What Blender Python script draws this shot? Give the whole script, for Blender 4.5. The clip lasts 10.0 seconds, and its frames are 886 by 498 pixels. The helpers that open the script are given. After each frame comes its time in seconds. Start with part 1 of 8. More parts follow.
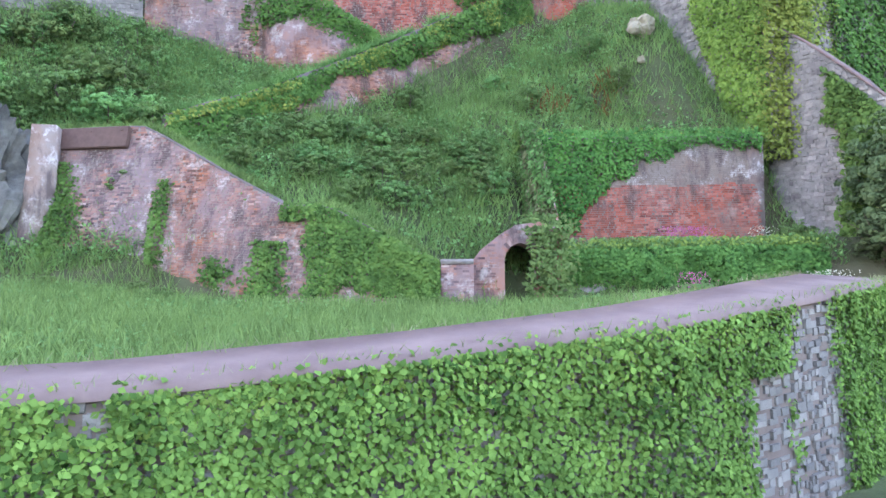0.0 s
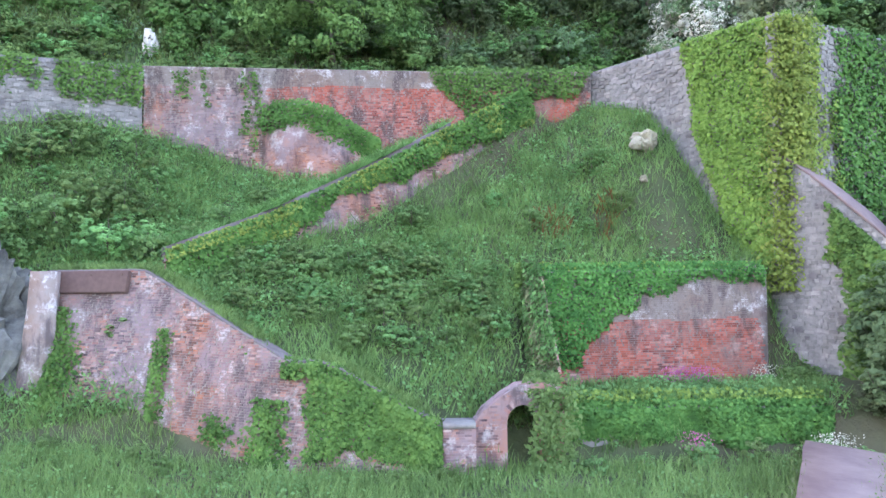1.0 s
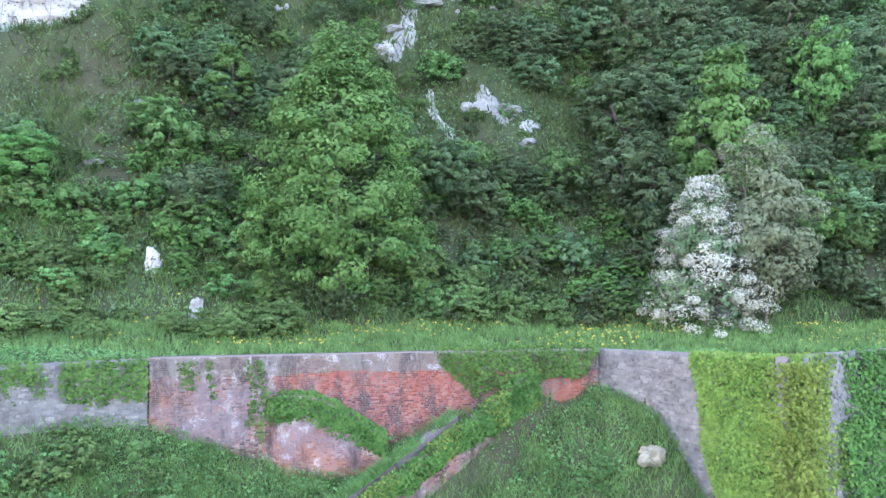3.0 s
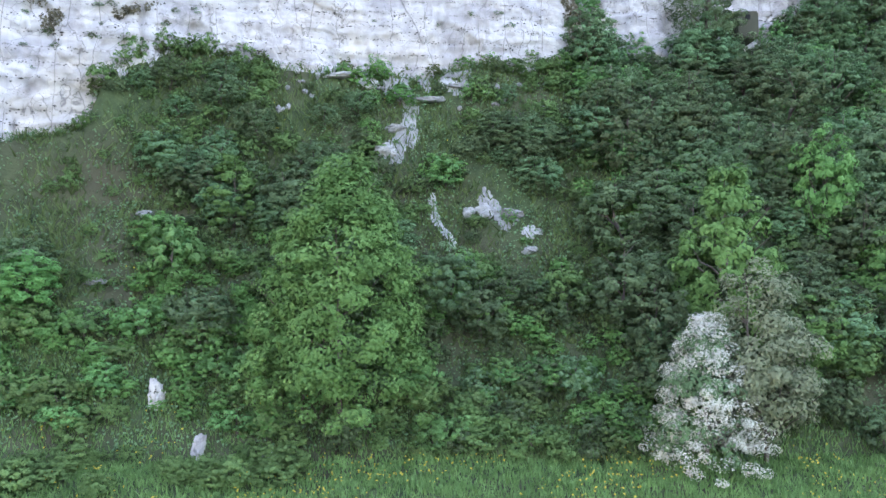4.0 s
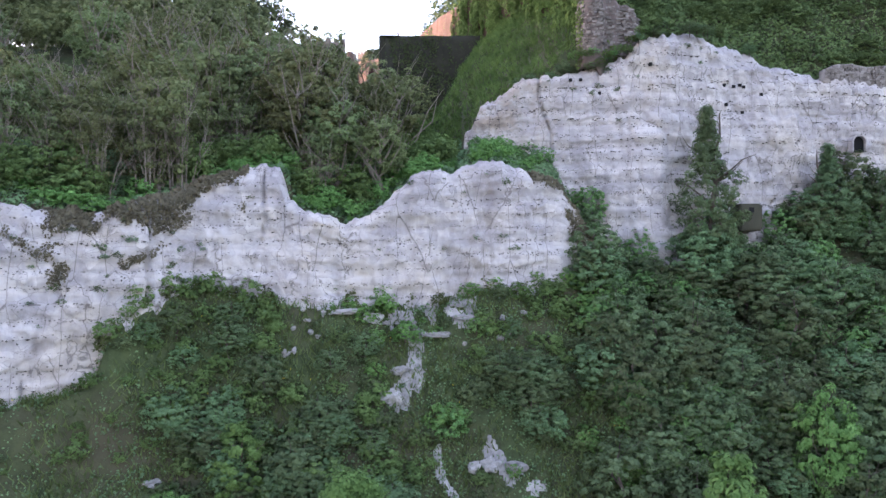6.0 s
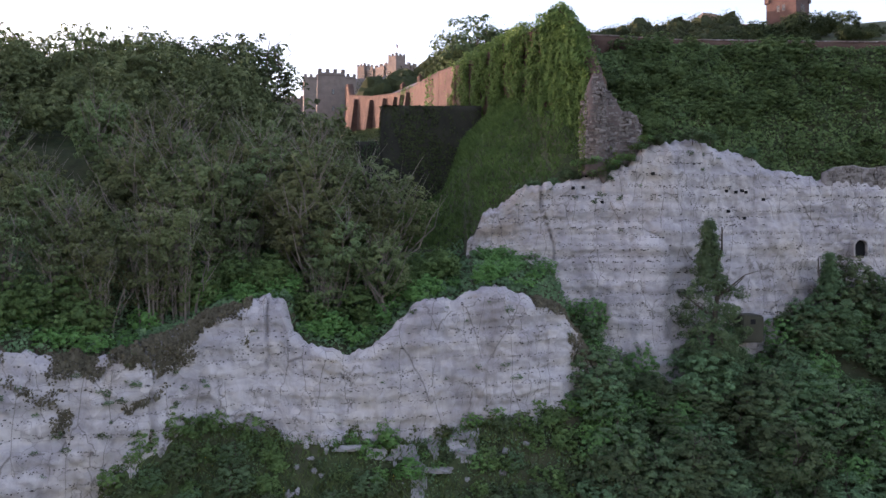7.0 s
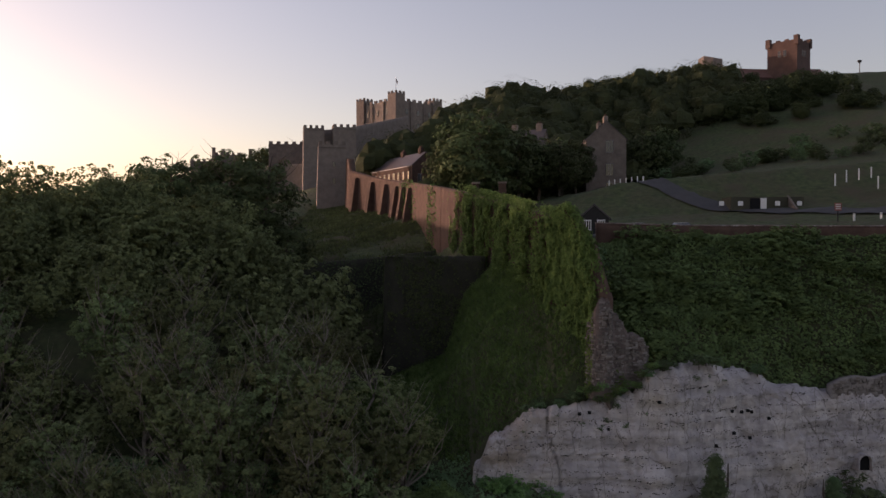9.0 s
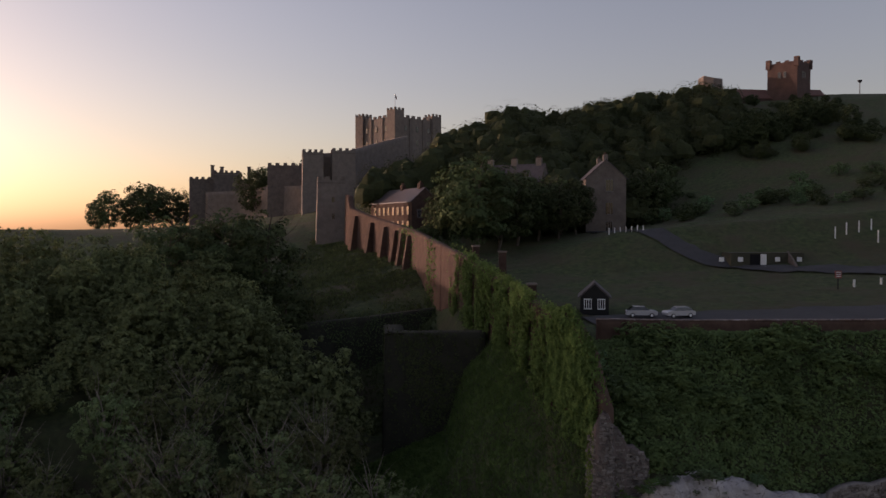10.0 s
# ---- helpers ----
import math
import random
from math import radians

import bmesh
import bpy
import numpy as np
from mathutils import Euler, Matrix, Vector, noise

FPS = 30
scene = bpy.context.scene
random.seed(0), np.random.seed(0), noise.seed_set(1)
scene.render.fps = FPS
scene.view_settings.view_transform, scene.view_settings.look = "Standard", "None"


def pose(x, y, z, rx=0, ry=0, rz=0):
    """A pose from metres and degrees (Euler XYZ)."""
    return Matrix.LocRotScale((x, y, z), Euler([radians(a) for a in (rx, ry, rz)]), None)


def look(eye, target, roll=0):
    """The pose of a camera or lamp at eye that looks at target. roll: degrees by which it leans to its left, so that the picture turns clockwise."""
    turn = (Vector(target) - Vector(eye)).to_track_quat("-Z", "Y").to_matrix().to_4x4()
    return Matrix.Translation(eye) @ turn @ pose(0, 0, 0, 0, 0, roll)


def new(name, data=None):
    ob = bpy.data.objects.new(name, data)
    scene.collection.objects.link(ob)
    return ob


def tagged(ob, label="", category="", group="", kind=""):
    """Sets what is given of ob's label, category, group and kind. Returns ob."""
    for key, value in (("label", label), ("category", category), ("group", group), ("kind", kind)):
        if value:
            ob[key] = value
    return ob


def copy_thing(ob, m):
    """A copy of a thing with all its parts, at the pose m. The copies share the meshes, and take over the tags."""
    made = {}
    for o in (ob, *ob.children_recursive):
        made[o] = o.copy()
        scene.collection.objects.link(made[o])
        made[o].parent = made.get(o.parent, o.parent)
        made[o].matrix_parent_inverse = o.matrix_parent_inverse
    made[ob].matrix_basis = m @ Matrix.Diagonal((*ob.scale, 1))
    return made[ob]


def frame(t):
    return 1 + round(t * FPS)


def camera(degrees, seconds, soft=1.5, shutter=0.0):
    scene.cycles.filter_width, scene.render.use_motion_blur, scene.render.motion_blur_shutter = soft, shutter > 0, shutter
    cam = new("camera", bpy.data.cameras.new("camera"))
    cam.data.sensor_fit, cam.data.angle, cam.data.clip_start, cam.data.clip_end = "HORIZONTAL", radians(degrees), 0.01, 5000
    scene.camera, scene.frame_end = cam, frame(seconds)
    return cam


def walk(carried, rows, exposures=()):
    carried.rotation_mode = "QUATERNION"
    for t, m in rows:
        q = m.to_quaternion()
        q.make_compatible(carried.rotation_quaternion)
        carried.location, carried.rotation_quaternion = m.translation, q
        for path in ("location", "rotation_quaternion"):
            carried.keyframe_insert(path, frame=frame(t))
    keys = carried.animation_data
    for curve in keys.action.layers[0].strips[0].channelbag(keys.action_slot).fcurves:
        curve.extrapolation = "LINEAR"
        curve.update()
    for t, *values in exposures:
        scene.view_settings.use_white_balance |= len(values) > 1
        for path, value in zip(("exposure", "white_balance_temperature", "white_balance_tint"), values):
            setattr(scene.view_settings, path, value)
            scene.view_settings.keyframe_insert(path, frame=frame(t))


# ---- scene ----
import functools

cam = camera(61.5, 10.0)
METRES, EYE, TILT, LEAN, TURN = 100.0, 3.5, 3.5, 0.7, 0.0
ROWS = [
    (0.0, 0.0, 0.0, 0.0, 0.0, -0.0, 0.0),
    (0.5, -0.0003, 0.0002, 0.0266, -0.07, -0.22, -0.02),
    (1.0, -0.0012, 0.0019, 0.0546, -0.11, -0.45, -0.02),
    (1.5, -0.0029, 0.0035, 0.0863, -0.19, -0.7, -0.07),
    (2.0, -0.004, 0.0042, 0.1241, -0.26, -0.98, -0.12),
    (2.5, -0.0053, 0.0051, 0.1619, -0.35, -1.25, -0.13),
    (4.0, -0.0091, 0.0083, 0.2883, -0.46, -2.05, -0.22),
    (4.5, -0.0103, 0.0095, 0.3366, -0.49, -2.33, -0.25),
    (5.0, -0.0122, 0.0111, 0.3861, -0.56, -2.46, -0.26),
    (5.5, -0.0142, 0.013, 0.4374, -0.57, -2.6, -0.3),
    (7.0, -0.0221, 0.0216, 0.6192, -0.79, -3.69, -0.61),
    (7.5, -0.0249, 0.0257, 0.6752, -0.81, -3.72, -0.58),
    (8.0, -0.0282, 0.0306, 0.739, -0.81, -3.9, -0.61),
    (8.5, -0.0324, 0.0344, 0.8035, -0.93, -4.22, -0.69),
    (9.0, -0.034, 0.0398, 0.8676, -0.96, -4.5, -0.69),
    (9.5, -0.0368, 0.0456, 0.9319, -1.06, -4.85, -0.76),
    (10.0, -0.0374, 0.0523, 0.9975, -1.05, -5.13, -0.72),
]
EXPOSURES = [(0.0, 4.68, 6150, 25), (2.5, 4.95, 5950, 26), (4.0, 4.38, 6100, 24), (5.5, 4.06, 6250, 31), (7.0, 2.76, 6350, 34), (7.5, 2.3, 6650, 35), (8.0, 1.92, 6950, 36), (9.0, 1.22, 7150, 36), (10.0, 0.8, 7000, 36)]
walk(cam, [(t, pose(0, 0, EYE, TILT, LEAN, TURN) @ pose(METRES * x, METRES * y, METRES * z, 90 + pitch, roll, yaw)) for t, x, y, z, yaw, pitch, roll in ROWS], EXPOSURES)

# ---- sky and sun ----
SUN_AZ, SUN_EL = -64.0, 4.0
world = bpy.data.worlds.new("evening_sky")
scene.world = world
world.use_nodes = True
wn = world.node_tree.nodes
sky = wn.new("ShaderNodeTexSky")
sky.sky_type, sky.sun_disc = "NISHITA", False
sky.sun_elevation, sky.sun_rotation = radians(SUN_EL), radians(SUN_AZ)
sky.air_density, sky.dust_density, sky.ozone_density = 0.95, 1.7, 1.4
haze = wn.new("ShaderNodeHueSaturation")
haze.inputs["Saturation"].default_value = 0.78
world.node_tree.links.new(sky.outputs[0], haze.inputs["Color"])
world.node_tree.links.new(haze.outputs[0], wn["Background"].inputs[0])
wn["Background"].inputs[1].default_value = 0.15
sun = new("sun", bpy.data.lights.new("sun", "SUN"))
sun.data.energy, sun.data.angle, sun.data.color = 1.2, radians(0.6), (1.0, 0.78, 0.60)
az, el = radians(SUN_AZ), radians(SUN_EL)
sun.matrix_world = look((400 * math.sin(az) * math.cos(el), 400 * math.cos(az) * math.cos(el), 400 * math.sin(el)), (0, 0, 0))

# ---- materials ----


def material(name, rough=0.8):
    m = bpy.data.materials.new(name)
    m.use_nodes = True
    b = m.node_tree.nodes["Principled BSDF"]
    b.inputs["Roughness"].default_value = rough
    b.inputs["Specular IOR Level"].default_value = 0.25
    return m, m.node_tree.nodes, m.node_tree.links, b


def noise_node(n, l, scale, detail=5, vec=None, rough=0.6):
    t = n.new("ShaderNodeTexNoise")
    t.inputs["Scale"].default_value, t.inputs["Detail"].default_value, t.inputs["Roughness"].default_value = scale, detail, rough
    if vec is not None:
        l.new(vec, t.inputs["Vector"])
    return t.outputs["Fac"]


def ramp(n, l, fac, stops):
    r = n.new("ShaderNodeValToRGB")
    els = r.color_ramp.elements
    while len(els) < len(stops):
        els.new(0.5)
    for e, (p, c) in zip(els, stops):
        e.position, e.color = p, (*c, 1) if len(c) == 3 else c
    l.new(fac, r.inputs[0])
    return r.outputs[0]


def mix(n, l, fac, a, b, mode="MIX"):
    m = n.new("ShaderNodeMix")
    m.data_type, m.blend_type = "RGBA", mode
    for v, k in ((fac, 0), (a, 6), (b, 7)):
        if isinstance(v, (int, float)):
            m.inputs[k].default_value = v
        elif isinstance(v, tuple):
            m.inputs[k].default_value = (*v, 1)
        else:
            l.new(v, m.inputs[k])
    return m.outputs[2]


def bump(n, l, b, height, dist, strength=0.6):
    k = n.new("ShaderNodeBump")
    k.inputs["Strength"].default_value, k.inputs["Distance"].default_value = strength, dist
    l.new(height, k.inputs["Height"])
    l.new(k.outputs[0], b.inputs["Normal"])


def world_pos(n):
    return n.new("ShaderNodeNewGeometry").outputs["Position"]


def stretched(n, l, vec, s):
    m = n.new("ShaderNodeMapping")
    m.inputs["Scale"].default_value = s
    l.new(vec, m.inputs["Vector"])
    return m.outputs[0]


def piece_random(n, l):
    """A random number for each object and each island of a joined mesh."""
    a = n.new("ShaderNodeMath")
    a.operation = "ADD"
    l.new(n.new("ShaderNodeObjectInfo").outputs["Random"], a.inputs[0])
    l.new(n.new("ShaderNodeNewGeometry").outputs["Random Per Island"], a.inputs[1])
    f = n.new("ShaderNodeMath")
    f.operation = "FRACT"
    l.new(a.outputs[0], f.inputs[0])
    return f.outputs[0]


def leaf_material(name, dark, light, hue=0.05, tone=0.35, through_light=0.3, patches=0.15, leaf=0.23):
    """Foliage: tone varies leaf by leaf, plant by plant, and in broad patches."""
    m, n, l, b = material(name, 0.75)
    b.inputs["Specular IOR Level"].default_value = 0.1
    dark, light = tuple(0.68 * v for v in dark), tuple(1.04 * v for v in light)
    isl = n.new("ShaderNodeNewGeometry").outputs["Random Per Island"]
    near = lambda f: tuple(a + (d - a) * f for a, d in zip(dark, light))
    c = mix(n, l, isl, near(0.43 - leaf), near(0.43 + leaf))
    pos = world_pos(n)
    # sprays of younger and older leaves about a metre across
    c = mix(n, l, ramp(n, l, noise_node(n, l, 0.75, 3, pos), [(0.42, (0, 0, 0)), (0.62, (0.7, 0.7, 0.7))]), c, near(0.9))
    c = mix(n, l, ramp(n, l, noise_node(n, l, patches, 3, pos), [(0.35, (0, 0, 0)), (0.65, (0.6, 0.6, 0.6))]), c, tuple(0.55 * a + 0.45 * d for a, d in zip(light, dark)))
    c = mix(n, l, ramp(n, l, noise_node(n, l, patches * 3.1, 4, pos), [(0.4, (0, 0, 0)), (0.68, (0.55, 0.55, 0.55))]), c, tuple(0.8 * v for v in dark))
    h = n.new("ShaderNodeHueSaturation")
    rnd = n.new("ShaderNodeObjectInfo").outputs["Random"]
    for key, lo, hi in (("Hue", 0.5 - hue, 0.5 + hue * 0.6), ("Value", 1 - tone, 1 + tone)):
        r = n.new("ShaderNodeMapRange")
        r.inputs["To Min"].default_value, r.inputs["To Max"].default_value = lo, hi
        l.new(rnd, r.inputs["Value"])
        l.new(r.outputs[0], h.inputs[key])
    l.new(c, h.inputs["Color"])
    l.new(h.outputs[0], b.inputs["Base Color"])
    tr = n.new("ShaderNodeBsdfTranslucent")
    l.new(h.outputs[0], tr.inputs["Color"])
    mx = n.new("ShaderNodeMixShader")
    mx.inputs[0].default_value = through_light
    l.new(b.outputs[0], mx.inputs[1])
    l.new(tr.outputs[0], mx.inputs[2])
    l.new(mx.outputs[0], n["Material Output"].inputs["Surface"])
    return m


def make_ground():
    m, n, l, b = material("soil_and_turf", 0.95)
    p = world_pos(n)
    c = ramp(n, l, noise_node(n, l, 0.9, 8, p), [(0.3, (0.03, 0.042, 0.02)), (0.5, (0.056, 0.078, 0.033)), (0.7, (0.085, 0.108, 0.046))])
    c = mix(n, l, ramp(n, l, noise_node(n, l, 0.12, 4, p), [(0.4, (0, 0, 0)), (0.7, (1, 1, 1))]), c, (0.075, 0.066, 0.042))
    l.new(c, b.inputs["Base Color"])
    bump(n, l, b, noise_node(n, l, 4.0, 8, p), 0.25)
    return m


def make_chalk():
    m, n, l, b = material("white_chalk", 0.9)
    p = world_pos(n)
    c = ramp(n, l, noise_node(n, l, 0.22, 10, p, 0.72), [(0.3, (0.23, 0.208, 0.214)), (0.41, (0.38, 0.350, 0.355)), (0.52, (0.53, 0.494, 0.488)), (0.75, (0.63, 0.59, 0.575))])
    # pale and grey beds
    c = mix(n, l, ramp(n, l, noise_node(n, l, 1.0, 6, stretched(n, l, p, (0.07, 0.07, 0.75)), 0.65), [(0.4, (0.6, 0.6, 0.6)), (0.56, (0, 0, 0))]), c, (0.39, 0.368, 0.385))
    # grey rain streaks
    st = ramp(n, l, noise_node(n, l, 1.0, 7, stretched(n, l, p, (0.8, 0.8, 0.06)), 0.7), [(0.52, (0, 0, 0)), (0.68, (0.6, 0.6, 0.6))])
    c = mix(n, l, st, c, (0.33, 0.305, 0.315))
    # buff stain
    bf = ramp(n, l, noise_node(n, l, 0.09, 5, p), [(0.5, (0, 0, 0)), (0.66, (0.4, 0.4, 0.4))])
    c = mix(n, l, bf, c, (0.53, 0.45, 0.35))
    # brown earth stain over the western end of the high face
    ax = n.new("ShaderNodeSeparateXYZ")
    l.new(p, ax.inputs[0])
    fx, fz = n.new("ShaderNodeMapRange"), n.new("ShaderNodeMapRange")
    for q, k, lo, hi in ((fx, "X", 15.0, 5.0), (fz, "Z", 63.5, 67.0)):
        q.inputs["From Min"].default_value, q.inputs["From Max"].default_value = lo, hi
        l.new(ax.outputs[k], q.inputs["Value"])
    both = n.new("ShaderNodeMath")
    both.operation = "MULTIPLY"
    l.new(fx.outputs[0], both.inputs[0])
    l.new(fz.outputs[0], both.inputs[1])
    earth = mix(n, l, 1.0, both.outputs[0], ramp(n, l, noise_node(n, l, 0.5, 8, p, 0.7), [(0.38, (0.0, 0.0, 0.0)), (0.56, (0.75, 0.75, 0.75))]), "MULTIPLY")
    c = mix(n, l, earth, c, (0.30, 0.235, 0.18))
    sx, sz = n.new("ShaderNodeMapRange"), n.new("ShaderNodeMapRange")
    dx = n.new("ShaderNodeMath")
    dx.operation = "ABSOLUTE"
    sub = n.new("ShaderNodeMath")
    sub.operation = "SUBTRACT"
    sub.inputs[1].default_value = 3.3
    l.new(ax.outputs["X"], sub.inputs[0])
    l.new(sub.outputs[0], dx.inputs[0])
    for q, src, lo, hi in ((sx, dx.outputs[0], 2.4, 0.6), (sz, ax.outputs["Z"], 62.0, 60.5)):
        q.inputs["From Min"].default_value, q.inputs["From Max"].default_value = lo, hi
        l.new(src, q.inputs["Value"])
    scar = n.new("ShaderNodeMath")
    scar.operation = "MULTIPLY"
    l.new(sx.outputs[0], scar.inputs[0])
    l.new(sz.outputs[0], scar.inputs[1])
    c = mix(n, l, mix(n, l, 1.0, scar.outputs[0], ramp(n, l, noise_node(n, l, 0.5, 6, stretched(n, l, p, (1, 1, 0.35)), 0.7), [(0.42, (0, 0, 0)), (0.58, (0.65, 0.65, 0.65))]), "MULTIPLY"), c, (0.26, 0.225, 0.205))
    wob = n.new("ShaderNodeTexNoise")
    wob.inputs["Scale"].default_value, wob.inputs["Detail"].default_value = 0.3, 5
    l.new(p, wob.inputs["Vector"])
    bent = mix(n, l, 1.0, p, mix(n, l, 1.0, wob.outputs["Color"], (0.7, 0.7, 0.7), "MULTIPLY"), "ADD")
    # thin dark bedding lines, broken along their length
    w = n.new("ShaderNodeTexWave")
    w.bands_direction, w.inputs["Scale"].default_value, w.inputs["Distortion"].default_value = "Z", 0.255, 0.0
    l.new(bent, w.inputs["Vector"])
    rows = ramp(n, l, w.outputs["Fac"], [(0.95, (0, 0, 0)), (0.995, (0.65, 0.65, 0.65))])
    broken = ramp(n, l, noise_node(n, l, 1.1, 4, stretched(n, l, p, (1, 1, 0.7)), 0.75), [(0.52, (0, 0, 0)), (0.61, (1, 1, 1))])
    c = mix(n, l, mix(n, l, 1.0, rows, broken, "MULTIPLY"), c, (0.16, 0.14, 0.13))
    # scattered dark flints
    vo = n.new("ShaderNodeTexVoronoi")
    vo.inputs["Scale"].default_value = 1.0
    l.new(stretched(n, l, p, (2.3, 2.3, 3.2)), vo.inputs["Vector"])
    dots = ramp(n, l, vo.outputs["Distance"], [(0.14, (1, 1, 1)), (0.26, (0, 0, 0))])
    zone = ramp(n, l, noise_node(n, l, 0.35, 4, stretched(n, l, p, (0.4, 0.4, 2.4))), [(0.56, (0, 0, 0)), (0.64, (1, 1, 1))])
    c = mix(n, l, mix(n, l, 1.0, dots, zone, "MULTIPLY"), c, (0.06, 0.055, 0.05))
    band = ramp(n, l, w.outputs["Fac"], [(0.72, (0, 0, 0)), (0.9, (1, 1, 1))])
    small = n.new("ShaderNodeTexVoronoi")
    small.inputs["Scale"].default_value = 1.0
    l.new(stretched(n, l, p, (3.6, 3.6, 5.0)), small.inputs["Vector"])
    c = mix(n, l, mix(n, l, 1.0, ramp(n, l, small.outputs["Distance"], [(0.2, (1, 1, 1)), (0.32, (0, 0, 0))]), mix(n, l, 1.0, band, ramp(n, l, noise_node(n, l, 0.4, 4, stretched(n, l, p, (0.6, 0.6, 1.2))), [(0.4, (0, 0, 0)), (0.5, (1, 1, 1))]), "MULTIPLY"), "MULTIPLY"), c, (0.08, 0.07, 0.065))
    # upright cracks
    cr = n.new("ShaderNodeTexVoronoi")
    cr.feature, cr.inputs["Scale"].default_value = "DISTANCE_TO_EDGE", 1.0
    l.new(stretched(n, l, bent, (0.5, 0.5, 0.1)), cr.inputs["Vector"])
    ck = ramp(n, l, cr.outputs["Distance"], [(0.0, (0.95, 0.95, 0.95)), (0.02, (0, 0, 0))])
    some = ramp(n, l, noise_node(n, l, 0.3, 3, p), [(0.43, (0, 0, 0)), (0.5, (1, 1, 1))])
    c = mix(n, l, mix(n, l, 1.0, ck, some, "MULTIPLY"), c, (0.2, 0.18, 0.17))
    # broken faces between the joints
    cell = n.new("ShaderNodeTexVoronoi")
    cell.inputs["Scale"].default_value = 1.0
    blocky = stretched(n, l, bent, (0.75, 0.75, 1.25))
    l.new(blocky, cell.inputs["Vector"])
    bw = n.new("ShaderNodeRGBToBW")
    l.new(cell.outputs["Color"], bw.inputs[0])
    c = mix(n, l, 1.0, c, ramp(n, l, bw.outputs[0], [(0.2, (0.84, 0.835, 0.845)), (0.7, (1, 1, 1))]), "MULTIPLY")
    edge = n.new("ShaderNodeTexVoronoi")
    edge.feature, edge.inputs["Scale"].default_value = "DISTANCE_TO_EDGE", 1.0
    l.new(blocky, edge.inputs["Vector"])
    line = ramp(n, l, edge.outputs["Distance"], [(0.0, (0.6, 0.6, 0.6)), (0.035, (0, 0, 0))])
    c = mix(n, l, mix(n, l, 1.0, line, ramp(n, l, noise_node(n, l, 0.6, 3, p), [(0.47, (0, 0, 0)), (0.56, (1, 1, 1))]), "MULTIPLY"), c, (0.2, 0.185, 0.185))
    l.new(c, b.inputs["Base Color"])
    bump(n, l, b, mix(n, l, 0.5, noise_node(n, l, 2.6, 9, p, 0.75), bw.outputs[0]), 0.22, 0.9)
    return m


def make_brick(name, tones, grime, amount, warm, lime=0.85):
    m, n, l, b = material(name, 0.9)
    p = world_pos(n)
    c = ramp(n, l, piece_random(n, l), tones)
    # broad change of hue over the wall, then grey-purple weathering, lime bloom and soot
    c = mix(n, l, ramp(n, l, noise_node(n, l, 0.22, 5, p), [(0.42, (0, 0, 0)), (0.6, (0.55, 0.55, 0.55))]), c, warm)
    g = ramp(n, l, noise_node(n, l, 0.5, 8, p, 0.68), [(0.52 - amount * 0.2, (0, 0, 0)), (0.66 - amount * 0.15, (0.8, 0.8, 0.8))])
    c = mix(n, l, g, c, grime)
    c = mix(n, l, ramp(n, l, noise_node(n, l, 1.3, 9, p, 0.75), [(0.53, (0, 0, 0)), (0.62, (lime, lime, lime))]), c, (0.46, 0.425, 0.44))
    c = mix(n, l, ramp(n, l, noise_node(n, l, 1.1, 8, stretched(n, l, p, (1, 1, 0.35)), 0.7), [(0.38, (0.85, 0.85, 0.85)), (0.5, (0, 0, 0))]), c, (0.07, 0.052, 0.055))
    l.new(c, b.inputs["Base Color"])
    bump(n, l, b, noise_node(n, l, 30.0, 5, p), 0.02)
    return m


def make_stone(name, tones, scale=1.2, size=0.3):
    m, n, l, b = material(name, 0.92)
    p = world_pos(n)
    c = ramp(n, l, piece_random(n, l), tones)
    c = mix(n, l, 0.45, c, ramp(n, l, noise_node(n, l, scale, 9, p, 0.7), [(0.35, tones[0][1]), (0.65, tones[-1][1])]))
    l.new(c, b.inputs["Base Color"])
    bump(n, l, b, noise_node(n, l, 6.0, 9, p, 0.7), size * 0.3)
    return m


def make_plain(name, colour, rough=0.6, metal=0.0, vary=0.15, scale=3.0):
    m, n, l, b = material(name, rough)
    b.inputs["Metallic"].default_value = metal
    c = mix(n, l, noise_node(n, l, scale, 6, world_pos(n)), tuple(v * (1 - vary) for v in colour), tuple(min(1, v * (1 + vary)) for v in colour))
    l.new(c, b.inputs["Base Color"])
    return m


GROUND = make_ground()
CHALK = make_chalk()
RED = make_brick("red_brick", [(0.0, (0.10, 0.035, 0.035)), (0.3, (0.22, 0.06, 0.052)), (0.7, (0.33, 0.105, 0.085)), (1.0, (0.36, 0.17, 0.15))], (0.25, 0.14, 0.125), 0.08, (0.35, 0.085, 0.05), 0.25)
OLD = make_brick("weathered_brick", [(0.0, (0.05, 0.032, 0.036)), (0.3, (0.15, 0.085, 0.085)), (0.7, (0.27, 0.165, 0.16)), (0.9, (0.31, 0.125, 0.085)), (1.0, (0.40, 0.30, 0.29))], (0.21, 0.16, 0.185), 0.4, (0.32, 0.115, 0.05), 0.6)
DARKCOPE = make_stone("weathered_dark_coping", [(0.0, (0.055, 0.045, 0.05)), (0.5, (0.105, 0.085, 0.093)), (1.0, (0.18, 0.148, 0.152))], 2.0, 0.15)
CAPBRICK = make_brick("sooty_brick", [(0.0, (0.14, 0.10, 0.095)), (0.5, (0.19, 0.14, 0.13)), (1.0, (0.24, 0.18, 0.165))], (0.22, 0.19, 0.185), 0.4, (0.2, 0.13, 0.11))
MORTAR = make_stone("old_mortar", [(0.0, (0.12, 0.09, 0.085)), (0.5, (0.17, 0.135, 0.13)), (1.0, (0.23, 0.19, 0.18))], 1.5, 0.1)
